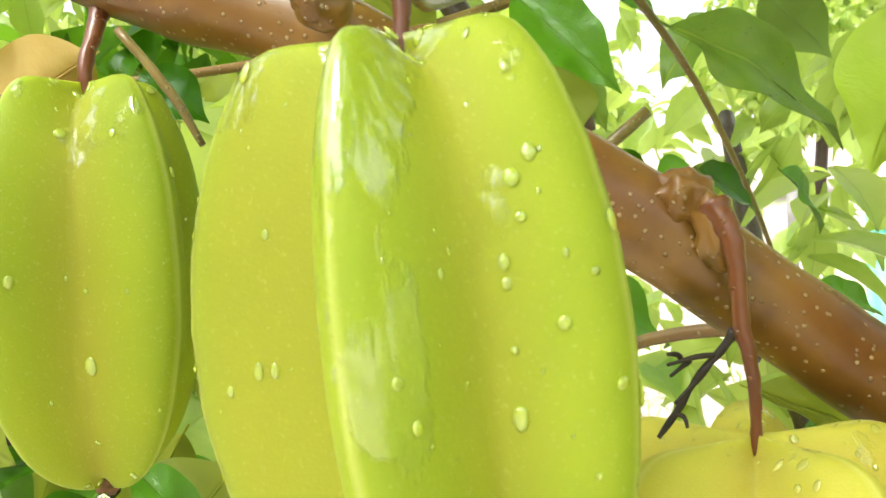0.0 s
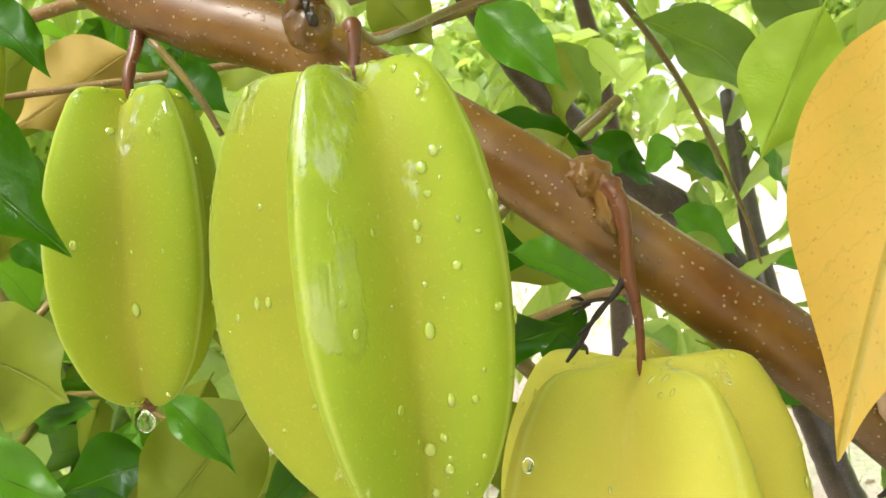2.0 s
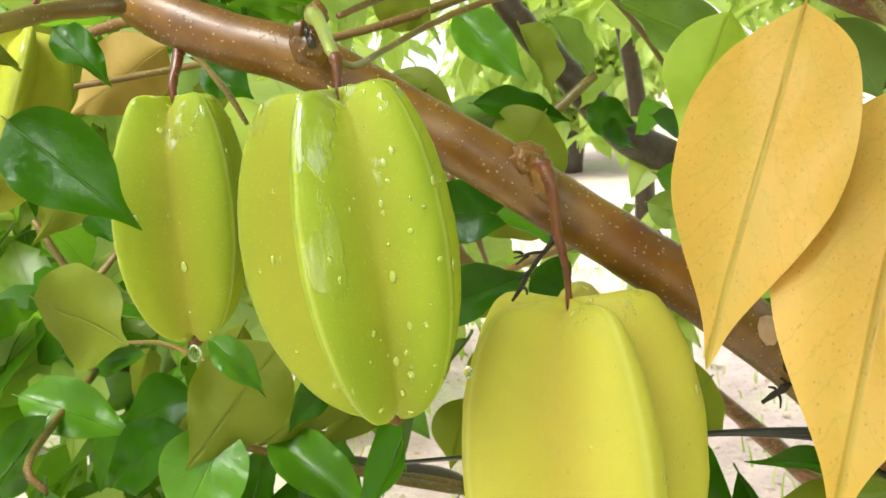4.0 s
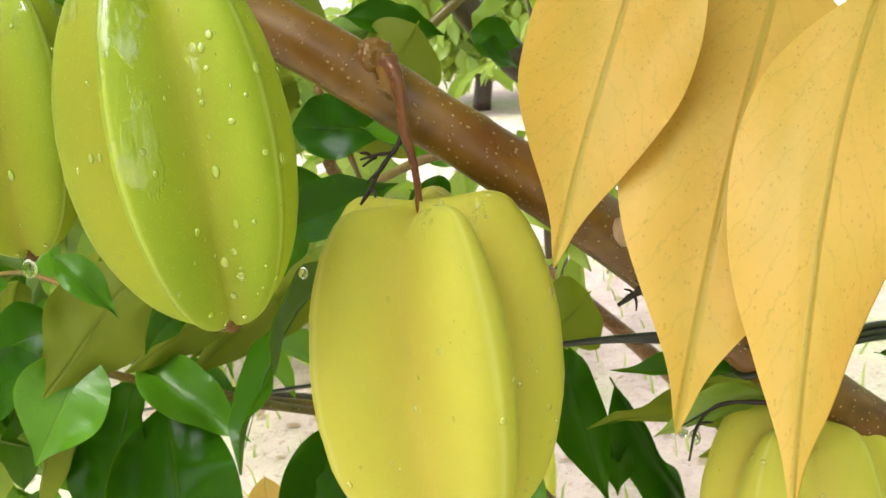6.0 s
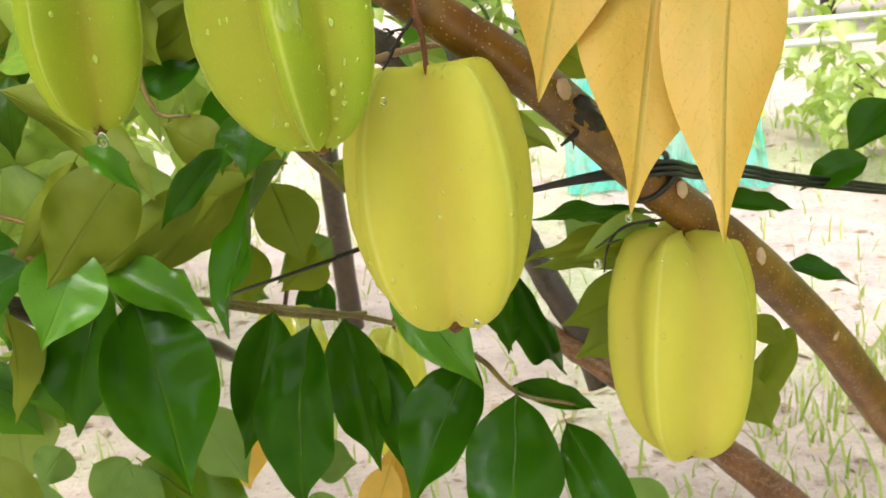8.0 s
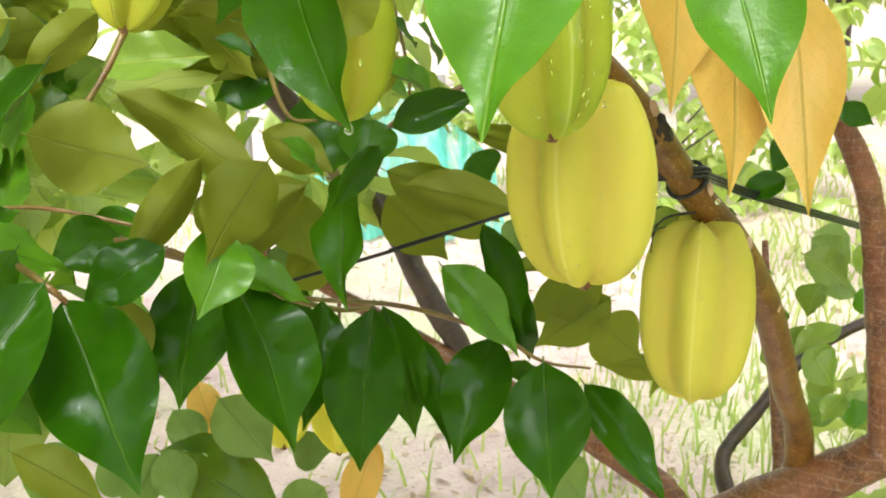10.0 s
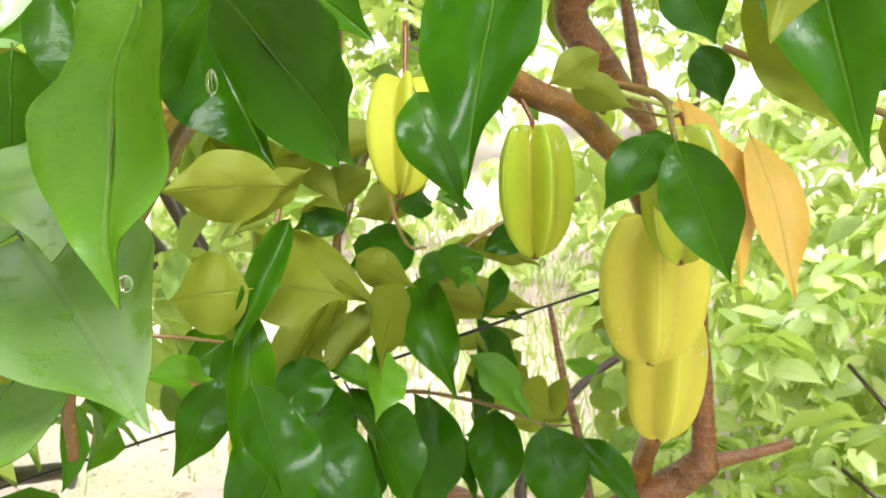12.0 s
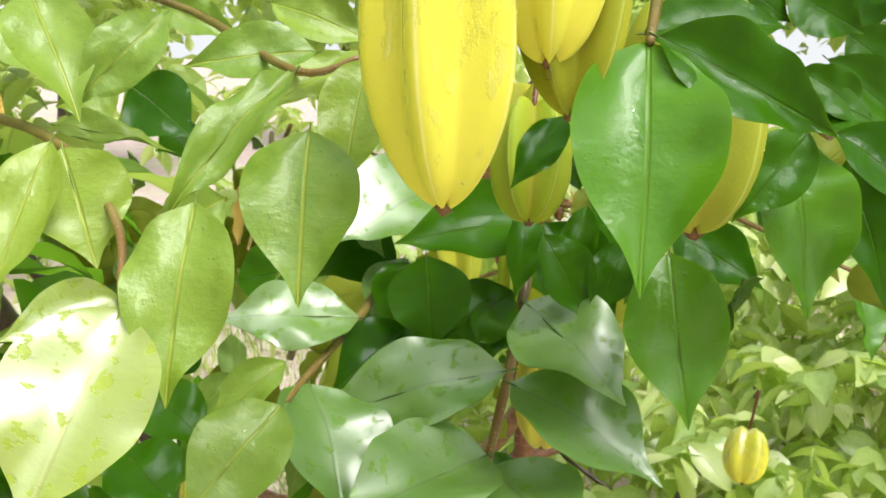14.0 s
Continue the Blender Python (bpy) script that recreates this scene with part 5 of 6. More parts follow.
leaf((-0.1974, 0.3456, 1.2742), (-0.1406, 0.3144, 1.2546), 0.0528, (0.4432, 0.8871, -0.1287), "olive")
leaf((-0.1323, 0.4022, 1.2891), (-0.0597, 0.3418, 1.2251), 0.0386, (0.6395, 0.7688, 0.0009), "olive")
leaf((-0.0979, 0.3572, 1.2495), (-0.1530, 0.3709, 1.1764), 0.0283, (0.3287, 0.9417, -0.0713), "olive")
leaf((-0.1312, 0.4341, 1.3044), (-0.0761, 0.3844, 1.3095), 0.0369, (-0.5934, -0.6020, 0.5343), "bright")
leaf((-0.2062, 0.3035, 1.3358), (-0.2714, 0.3365, 1.3367), 0.0431, (0.4514, 0.8923, -0.0098), "olive")
leaf((-0.2321, 0.3089, 1.2778), (-0.2791, 0.3247, 1.2780), 0.0480, (0.3155, 0.9397, -0.1318), "olive")
leaf((-0.1572, 0.3288, 1.3380), (-0.1990, 0.3551, 1.2991), 0.0246, (0.3725, 0.9035, 0.2119), "olive")
leaf((-0.0859, 0.4039, 1.3415), (-0.0153, 0.3410, 1.3507), 0.0324, (0.6391, 0.7456, 0.1890), "olive")
twig([(-0.2279, 0.5204, 1.2051, 0.0016), (-0.1911, 0.4881, 1.2116, 0.0016), (-0.1609, 0.4594, 1.2099, 0.0016), (-0.1075, 0.4187, 1.1946, 0.0012)])
leaf((-0.0344, 0.3469, 1.2267), (-0.1059, 0.3701, 1.1791), 0.0273, (0.3178, 0.9480, -0.0156), "olive")
leaf((-0.1057, 0.4595, 1.1957), (-0.1489, 0.4780, 1.1714), 0.0428, (-0.5282, -0.7712, 0.3553), "green")
leaf((-0.1896, 0.4587, 1.2119), (-0.2358, 0.4706, 1.2024), 0.0211, (-0.3126, -0.7862, 0.5331), "green")
leaf((-0.1136, 0.6266, 1.2985), (-0.1715, 0.6069, 1.2880), 0.0528, (-0.2809, 0.9364, -0.2102), "olive")
leaf((-0.1196, 0.5638, 1.3043), (-0.1417, 0.5762, 1.2786), 0.0318, (-0.5722, -0.8138, 0.1020), "green")
leaf((-0.1011, 0.5463, 1.3033), (-0.1307, 0.5651, 1.2761), 0.0292, (-0.6717, -0.6981, 0.2480), "bright")
leaf((-0.2123, 0.4658, 1.0463), (-0.1623, 0.4234, 1.0091), 0.0358, (0.4107, 0.8254, -0.3873), "olive")
leaf((-0.1097, 0.4559, 1.0245), (-0.1034, 0.4385, 0.9790), 0.0336, (0.2369, 0.9177, -0.3188), "bright")
leaf((-0.0622, 0.4697, 1.0483), (-0.0337, 0.4375, 0.9998), 0.0480, (0.3187, 0.8650, -0.3876), "bright")
leaf((-0.1434, 0.5409, 1.2892), (-0.1494, 0.5290, 1.2328), 0.0330, (-0.2867, -0.9306, 0.2275), "olive")
leaf((-0.1656, 0.5044, 1.2882), (-0.1817, 0.5050, 1.2373), 0.0263, (-0.6357, -0.7480, 0.1907), "lit_green")
leaf((-0.1962, 0.5433, 1.2147), (-0.2174, 0.5508, 1.1680), 0.0223, (0.1121, 0.9877, 0.1091), "lit_green")
leaf((-0.1750, 0.5183, 1.2538), (-0.1893, 0.5131, 1.1906), 0.0318, (-0.6005, -0.7743, 0.1998), "lit_green")
leaf((-0.1616, 0.4506, 1.2747), (-0.1654, 0.4387, 1.2257), 0.0264, (0.6146, 0.7546, -0.2302), "bright")
leaf((-0.1887, 0.5117, 1.1887), (-0.1938, 0.5007, 1.1377), 0.0229, (-0.1654, -0.9603, 0.2247), "lit_green")
leaf((-0.2187, 0.5456, 1.1936), (-0.2426, 0.5555, 1.1455), 0.0267, (0.2153, 0.9720, 0.0939), "olive")
leaf((-0.1430, 0.5719, 1.3396), (-0.1473, 0.5601, 1.2890), 0.0292, (0.5990, 0.7669, -0.2304), "bright")
leaf((-0.1815, 0.4845, 1.3133), (-0.1938, 0.4817, 1.2642), 0.0241, (0.3501, 0.9262, -0.1402), "lit_green")
leaf((-0.1772, 0.5230, 1.3532), (-0.1995, 0.5288, 1.2976), 0.0340, (0.2107, 0.9774, 0.0175), "bright")
leaf((-0.1514, 0.3749, 1.1681), (-0.1570, 0.3609, 1.1066), 0.0323, (0.7729, 0.5999, -0.2069), "olive")
leaf((-0.1932, 0.5293, 1.2737), (-0.2029, 0.5192, 1.2109), 0.0382, (-0.5329, -0.8188, 0.2133), "lit_green")
leaf((-0.1792, 0.5461, 1.2330), (-0.2021, 0.5514, 1.1739), 0.0300, (-0.6044, -0.7796, 0.1638), "bright")
twig([(0.0900, 0.5200, 1.4300, 0.0030), (-0.0300, 0.4700, 1.3950, 0.0026), (-0.1500, 0.4300, 1.3800, 0.0020), (-0.2600, 0.3900, 1.3700, 0.0012)])
leaf((-0.1756, 0.5840, 1.3683), (-0.1197, 0.5362, 1.3407), 0.0327, (0.8476, 0.4419, 0.2937), "olive")
leaf((-0.1590, 0.6345, 1.3368), (-0.1255, 0.5721, 1.3192), 0.0396, (0.4248, 0.8475, 0.3184), "olive")
leaf((-0.1565, 0.5597, 1.3814), (-0.2175, 0.6014, 1.3356), 0.0334, (0.5033, 0.8019, 0.3219), "bright")
leaf((-0.1015, 0.6861, 1.3431), (-0.1458, 0.7288, 1.3139), 0.0402, (0.7502, 0.5828, 0.3124), "olive")
leaf((-0.1174, 0.5976, 1.3650), (-0.1794, 0.6297, 1.3380), 0.0375, (0.4534, 0.8319, 0.3199), "bright")
leaf((-0.1399, 0.5498, 1.3306), (-0.1956, 0.5868, 1.3141), 0.0376, (0.4459, 0.8361, 0.3196), "olive")
leaf((-0.1042, 0.5748, 1.3853), (-0.1685, 0.6081, 1.3640), 0.0392, (0.7515, 0.5812, 0.3122), "olive")
leaf((-0.0959, 0.6001, 1.3511), (-0.0394, 0.5634, 1.3156), 0.0408, (0.5939, 0.7370, 0.3226), "olive")
leaf((-0.0387, 0.6352, 1.3590), (-0.0004, 0.5827, 1.3331), 0.0335, (0.8075, 0.5060, 0.3031), "olive")
leaf((-0.1141, 0.5043, 1.3339), (-0.1640, 0.5600, 1.2947), 0.0305, (0.6951, 0.6447, 0.3181), "olive")
leaf((-0.0859, 0.4876, 1.3809), (-0.1498, 0.5137, 1.3494), 0.0307, (0.4703, 0.8222, 0.3207), "olive")
leaf((-0.0933, 0.4844, 1.3503), (-0.0482, 0.4268, 1.3183), 0.0315, (0.5762, 0.7508, 0.3228), "olive")
leaf((-0.0380, 0.5284, 1.3637), (0.0184, 0.4900, 1.3213), 0.0378, (0.6251, 0.7111, 0.3219), "olive")
leaf((-0.0621, 0.5146, 1.3309), (-0.0097, 0.4727, 1.3068), 0.0350, (0.5189, 0.7918, 0.3223), "olive")
leaf((-0.0513, 0.4761, 1.3727), (-0.1059, 0.4804, 1.3034), 0.0359, (0.7296, 0.6071, 0.3148), "olive")
leaf((-0.0762, 0.4455, 1.3386), (-0.0432, 0.3907, 1.2925), 0.0398, (0.7860, 0.5366, 0.3070), "olive")
leaf((-0.0048, 0.4951, 1.3575), (-0.0735, 0.5291, 1.3331), 0.0305, (0.5555, 0.7663, 0.3228), "olive")
leaf((0.0175, 0.5541, 1.3143), (0.0599, 0.4873, 1.2700), 0.0390, (0.6457, 0.6928, 0.3211), "bright")
leaf((0.0568, 0.5497, 1.3916), (0.0733, 0.4993, 1.3355), 0.0366, (0.7799, 0.5448, 0.3080), "olive")
leaf((0.0412, 0.5350, 1.3395), (-0.0239, 0.5849, 1.3192), 0.0303, (0.7805, 0.5441, 0.3080), "bright")
leaf((-0.0260, 0.3896, 1.3563), (-0.0891, 0.4255, 1.3345), 0.0336, (0.6727, 0.6673, 0.3197), "olive")
leaf((-0.0053, 0.4363, 1.3159), (-0.0692, 0.4723, 1.2961), 0.0391, (0.5711, 0.7547, 0.3228), "olive")
# sprig behind
twig([(-0.1322, 0.4465, 1.1874, 0.0040), (-0.1046, 0.3966, 1.1819, 0.0035), (-0.0752, 0.3858, 1.1663, 0.0030), (-0.0308, 0.4109, 1.1385, 0.0026), (0.0327, 0.4517, 1.1062, 0.0022), (0.0685, 0.4630, 1.0981, 0.0018)])
leaf((0.0185, 0.5012, 1.1947), (0.0322, 0.4816, 1.1361), 0.0478, (0.2406, 0.9361, -0.2566), "olive")
leaf((-0.0958, 0.3740, 1.1839), (-0.0382, 0.3413, 1.1498), 0.0304, (0.0157, -0.7092, 0.7048), "lit_green")
leaf((0.0016, 0.5429, 1.1420), (-0.0143, 0.5328, 1.0945), 0.0405, (-0.1353, 0.9774, -0.1626), "olive")
leaf((0.0361, 0.5742, 1.0913), (0.0623, 0.5604, 1.0626), 0.0364, (0.0245, -0.8925, 0.4503), "green")
leaf((0.0683, 0.5775, 1.1274), (0.0195, 0.5795, 1.0973), 0.0364, (0.0793, 0.9947, -0.0647), "bright")
leaf((0.1515, 0.4055, 1.1080), (0.1508, 0.3955, 1.0721), 0.0189, (0.0938, -0.9591, 0.2670), "green")
leaf((0.2535, 0.2984, 1.1817), (0.2997, 0.2857, 1.1716), 0.0152, (-0.0645, -0.7515, 0.6566), "green")
leaf((0.2724, 0.2938, 1.1050), (0.2958, 0.2839, 1.0878), 0.0181, (0.3490, 0.9350, -0.0634), "olive")
leaf((0.3029, 0.2960, 1.1358), (0.3433, 0.2820, 1.1169), 0.0144, (0.0984, -0.6862, 0.7207), "green")
leaf((0.2646, 0.2845, 1.0662), (0.2753, 0.2745, 1.0392), 0.0280, (0.5150, 0.8501, -0.1098), "olive")
leaf((0.2840, 0.5313, 1.1278), (0.2539, 0.5312, 1.1046), 0.0358, (0.2568, 0.9053, -0.3384), "bright")
leaf((0.1550, 0.4074, 1.0434), (0.2180, 0.4070, 1.0120), 0.0200, (-0.3000, -0.7500, 0.6000), "green")
leaf((0.1793, 0.4719, 1.2131), (0.1909, 0.4626, 1.1890), 0.0392, (-0.2998, -0.9293, 0.2157), "green")
leaf((-0.0911, 0.4016, 1.1715), (-0.0509, 0.3957, 1.1344), 0.0334, (0.3018, -0.8341, 0.4617), "lit_green")
leaf((-0.2389, 0.3933, 1.2111), (-0.1726, 0.3899, 1.1810), 0.0328, (0.2676, -0.6958, 0.6665), "lit_green")
leaf((-0.1797, 0.4929, 1.1865), (-0.2086, 0.4825, 1.1424), 0.0351, (0.0729, -0.9802, 0.1842), "lit_green")
leaf((-0.0113, 0.6082, 1.2141), (0.0457, 0.6054, 1.1888), 0.0420, (-0.0413, 0.9787, -0.2011), "olive")
leaf((-0.0270, 0.6349, 1.1000), (0.0157, 0.6306, 1.0702), 0.0448, (-0.1111, 0.9483, -0.2974), "bright")
leaf((-0.1038, 0.4928, 1.0078), (-0.0245, 0.4264, 0.9443), 0.0637, (-0.1858, -0.7860, 0.5897), "olive")
leaf((-0.0909, 0.4940, 1.0377), (-0.0741, 0.4732, 1.0017), 0.0314, (0.2448, 0.8846, -0.3969), "bright")
leaf((-0.1061, 0.4936, 1.0057), (-0.1385, 0.4972, 0.9528), 0.0336, (0.3658, 0.9165, -0.1619), "bright")
leaf((-0.2051, 0.4963, 1.0179), (-0.1502, 0.4525, 0.9812), 0.0315, (0.2854, 0.8000, -0.5277), "bright")
leaf((0.0375, 0.5054, 0.9303), (-0.0028, 0.5199, 0.8981), 0.0454, (0.5308, 0.7892, -0.3088), "bright")
leaf((0.2691, 0.4802, 0.9069), (0.2892, 0.4531, 0.8565), 0.0504, (0.4811, 0.8379, -0.2581), "bright")
leaf((0.2638, 0.4089, 1.0604), (0.2930, 0.3821, 1.0293), 0.0554, (0.5217, 0.8244, -0.2194), "olive")
leaf((0.3547, 0.3966, 1.0000), (0.2877, 0.4394, 1.0090), 0.0260, (0.4764, 0.8154, -0.3289), "olive")
leaf((-0.1597, 0.5402, 1.0108), (-0.1845, 0.5381, 0.9846), 0.0336, (0.0681, 0.9872, -0.1442), "bright")
leaf((-0.1413, 0.5323, 0.9967), (-0.1133, 0.5174, 0.9653), 0.0378, (-0.0877, 0.8671, -0.4903), "bright")
leaf((0.0235, 0.5388, 0.9573), (0.0575, 0.5293, 0.9496), 0.0358, (0.1356, 0.8707, -0.4727), "bright")
twig([(-0.0570, 0.3403, 1.3186, 0.0016), (-0.0568, 0.3333, 1.2941, 0.0016), (-0.0506, 0.3259, 1.2730, 0.0014), (-0.0345, 0.3217, 1.2701, 0.0010)])
leaf((-0.0241, 0.2632, 1.2592), (-0.0584, 0.2611, 1.2257), 0.0166, (-0.2699, -0.9028, 0.3347), "green")
leaf((-0.0990, 0.3187, 1.2110), (-0.1265, 0.3011, 1.1655), 0.0422, (0.0303, -0.9380, 0.3452), "lit_green")
leaf((-0.1433, 0.4354, 1.3939), (-0.2005, 0.4260, 1.3604), 0.0462, (-0.2253, 0.9679, 0.1116), "rusty")
leaf((-0.1093, 0.3831, 1.3808), (-0.0841, 0.3800, 1.3609), 0.0227, (0.1248, -0.9449, 0.3026), "green")
leaf((-0.0711, 0.3164, 1.2491), (-0.1185, 0.3033, 1.1960), 0.0476, (-0.1366, 0.9832, -0.1208), "olive")
leaf((-0.0856, 0.2586, 1.2692), (-0.0639, 0.2543, 1.2439), 0.0143, (0.4420, -0.7410, 0.5056), "lit_green")
twig([(-0.2938, 0.5604, 1.2891, 0.0030), (-0.2765, 0.5549, 1.2588, 0.0028), (-0.2633, 0.5696, 1.2285, 0.0028), (-0.2589, 0.6416, 1.1804, 0.0020)])
leaf((-0.2198, 0.5063, 1.4063), (-0.2720, 0.4942, 1.3594), 0.0694, (-0.3241, 0.9383, 0.1205), "olive")
leaf((-0.2336, 0.4516, 1.2449), (-0.2011, 0.4497, 1.2291), 0.0307, (0.1865, -0.8546, 0.4846), "lit_green")
twig([(0.0107, 0.3748, 1.3161, 0.0020), (0.0205, 0.3892, 1.2850, 0.0018), (0.0256, 0.4147, 1.2592, 0.0012)])
leaf((0.0018, 0.4255, 1.2147), (-0.0794, 0.4097, 1.1724), 0.0468, (-0.1515, 0.9854, -0.0781), "olive")
leaf((0.1932, 0.2513, 1.1943), (0.1268, 0.2667, 1.1984), 0.0102, (-0.0820, -0.5719, 0.8162), "green")
leaf((0.1892, 0.2484, 1.1811), (0.1135, 0.2536, 1.1796), 0.0166, (0.0635, 0.9770, 0.2036), "olive")
leaf((0.1759, 0.2246, 1.1995), (0.1348, 0.2292, 1.1846), 0.0128, (-0.3314, -0.5946, 0.7326), "bright")
leaf((0.0245, 0.4331, 1.3476), (0.0775, 0.4324, 1.3330), 0.0220, (0.1267, -0.8547, 0.5035), "green")
leaf((0.1226, 0.4741, 1.2787), (0.1519, 0.4728, 1.2664), 0.0235, (-0.0119, -0.9971, 0.0755), "bright")
leaf((-0.0033, 0.3704, 1.2980), (0.0467, 0.3712, 1.2912), 0.0328, (0.0750, -0.8885, 0.4526), "green")
leaf((0.1065, 0.6716, 1.3261), (0.1449, 0.6704, 1.3121), 0.0318, (0.0313, -0.9848, 0.1708), "green")
leaf((0.0511, 0.4607, 1.2453), (0.0725, 0.4589, 1.2273), 0.0341, (0.1405, -0.9544, 0.2634), "green")
twig([(-0.0858, 0.2828, 1.3853, 0.0013), (-0.0715, 0.2795, 1.3665, 0.0014), (-0.0636, 0.2769, 1.3522, 0.0010)])
leaf((-0.1224, 0.2465, 1.3235), (-0.1059, 0.2354, 1.3135), 0.0109, (-0.0263, -0.6911, 0.7223), "green")
twig([(-0.1276, 0.2743, 1.3925, 0.0022), (-0.1065, 0.2648, 1.3956, 0.0022), (-0.0946, 0.2548, 1.3952, 0.0020)])
leaf((-0.0904, 0.1298, 1.3635), (-0.0532, 0.1150, 1.3337), 0.0245, (-0.0114, -0.9010, 0.4336), "green")
leaf((-0.1185, 0.2319, 1.3933), (-0.0947, 0.2181, 1.3709), 0.0149, (0.2387, -0.6919, 0.6814), "green")
twig([(-0.0217, 0.2752, 1.3913, 0.0015), (-0.0008, 0.3168, 1.4016, 0.0015), (0.0514, 0.3999, 1.4200, 0.0016)])
leaf((0.1243, 0.2496, 1.3783), (0.1025, 0.2397, 1.3355), 0.0323, (0.0742, 0.9629, -0.2596), "pale")
leaf((0.1759, 0.2916, 1.3729), (0.1913, 0.2851, 1.3386), 0.0269, (0.3406, 0.9399, -0.0243), "bright")
leaf((0.0237, 0.2870, 1.3888), (0.0505, 0.2738, 1.3592), 0.0205, (-0.0887, -0.9371, 0.3376), "lit_green")
leaf((-0.0281, 0.4799, 1.4228), (0.0036, 0.4766, 1.3903), 0.0370, (0.1984, 0.9757, 0.0928), "olive")
leaf((0.2891, 0.8900, 1.4629), (0.3459, 0.8834, 1.3993), 0.0563, (0.3806, 0.8910, 0.2476), "bright")
# sprig beyond
twig([(0.0803, 0.4938, 1.4408, 0.0026), (0.1403, 0.5469, 1.3726, 0.0021), (0.1906, 0.5983, 1.2890, 0.0016), (0.2143, 0.6332, 1.2396, 0.0011)])
leaf((0.1141, 0.4891, 1.3970), (0.1999, 0.4974, 1.3329), 0.0420, (-0.24, -0.57, 0.75), "bright")
leaf((0.0330, 0.3574, 1.2958), (0.0815, 0.3661, 1.2693), 0.0300, (-0.20, -0.56, 0.75), "lit_green")
leaf((0.0858, 0.5427, 1.4276), (0.1233, 0.5573, 1.4086), 0.0280, (0.27, -0.78, 0.75), "lit_green")
leaf((0.1368, 0.5319, 1.3264), (0.1708, 0.5456, 1.3000), 0.0300, (0.03, -0.56, 0.75), "green")
leaf((0.1041, 0.5314, 1.3222), (0.1281, 0.5460, 1.3041), 0.0220, (-0.21, -0.69, 0.75), "green")
leaf((0.1967, 0.5816, 1.3206), (0.2242, 0.5954, 1.2803), 0.0340, (0.30, -0.40, 0.75), "lit_green")
leaf((0.2059, 0.5738, 1.2481), (0.2593, 0.5900, 1.2299), 0.0260, (-0.23, -0.52, 0.75), "lit_green")
leaf((0.0835, 0.6907, 1.4009), (0.1188, 0.7061, 1.3479), 0.0360, (0.27, -0.71, 0.75), "bright")
leaf((0.1440, 0.5775, 1.2836), (0.1878, 0.5922, 1.2514), 0.0360, (0.07, -0.78, 0.75), "lit_green")
leaf((0.0974, 0.4404, 1.4111), (0.1775, 0.4534, 1.4055), 0.0300, (-0.08, -0.53, 0.75), "bright")
leaf((0.1704, 0.6118, 1.4146), (0.1402, 0.6259, 1.3721), 0.0360, (0.05, -0.49, 0.75), "bright")
leaf((0.1693, 0.6808, 1.3225), (0.1474, 0.6997, 1.3019), 0.0345, (-0.25, -0.66, 0.75), "lit_green")
leaf((0.2613, 0.9611, 1.3158), (0.2463, 0.9856, 1.2698), 0.0378, (0.22, -0.57, 0.75), "bright")
leaf((0.1654, 0.6807, 1.2602), (0.1977, 0.6993, 1.2358), 0.0402, (-0.03, -0.64, 0.75), "lit_green")
leaf((0.3140, 0.8803, 1.3757), (0.2871, 0.9031, 1.3375), 0.0309, (0.29, -0.57, 0.75), "bright")
leaf((0.1749, 0.9332, 1.2107), (0.1455, 0.9572, 1.1648), 0.0319, (-0.29, -0.48, 0.75), "bright")
leaf((0.2994, 0.9469, 1.3465), (0.2797, 0.9735, 1.3250), 0.0398, (-0.10, -0.63, 0.75), "bright")
leaf((0.1574, 0.8938, 1.3462), (0.1181, 0.9175, 1.3131), 0.0297, (-0.17, -0.62, 0.75), "bright")
leaf((0.1859, 0.6932, 1.2261), (0.2212, 0.7128, 1.2064), 0.0408, (-0.11, -0.76, 0.75), "lit_green")
leaf((0.2047, 0.8160, 1.2730), (0.2392, 0.8390, 1.2516), 0.0369, (0.08, -0.76, 0.75), "bright")
# withered
twig([(0.1637, 0.2201, 1.3768, 0.0022), (0.1663, 0.1955, 1.3608, 0.0020), (0.1635, 0.1827, 1.3506, 0.0014)])
leaf((-0.3183, 0.5936, 1.4904), (-0.3081, 0.5508, 1.4574), 0.0336, (-0.8585, -0.4247, 0.2874), "yellow")
leaf((-0.0666, 0.5077, 1.0515), (-0.0601, 0.4914, 1.0099), 0.0275, (-0.2490, -0.9143, 0.3195), "yellow")
leaf((0.0778, 0.4910, 0.9625), (0.0487, 0.4883, 0.8952), 0.0353, (-0.4752, -0.8468, 0.2391), "yellow")
leaf((-0.0335, 0.6084, 0.9725), (-0.0284, 0.5914, 0.9163), 0.0524, (0.0321, -0.9556, 0.2929), "yellow")
leaf((0.1344, 0.1934, 1.3764), (0.0910, 0.1502, 1.2760), 0.0500, (-0.2432, -0.8484, 0.4702), "yellow")
leaf((0.1697, 0.1880, 1.3519), (0.1194, 0.1334, 1.2302), 0.0618, (-0.2835, -0.8257, 0.4876), "yellow")
leaf((0.1823, 0.1499, 1.3450), (0.1372, 0.0952, 1.2232), 0.0470, (-0.6855, -0.5381, 0.4904), "yellow")
leaf((0.0885, 0.5204, 0.9622), (0.0825, 0.5074, 0.9033), 0.0302, (-0.5195, -0.8219, 0.2338), "yellow")
# sprig hanging
twig([(-0.6433, 0.1184, 1.6818, 0.0022), (-0.7266, 0.0573, 1.5792, 0.0016), (-0.7540, 0.0079, 1.5644, 0.0014), (-0.7693, -0.0132, 1.5558, 0.0012), (-0.7065, -0.0595, 1.5636, 0.0010)])
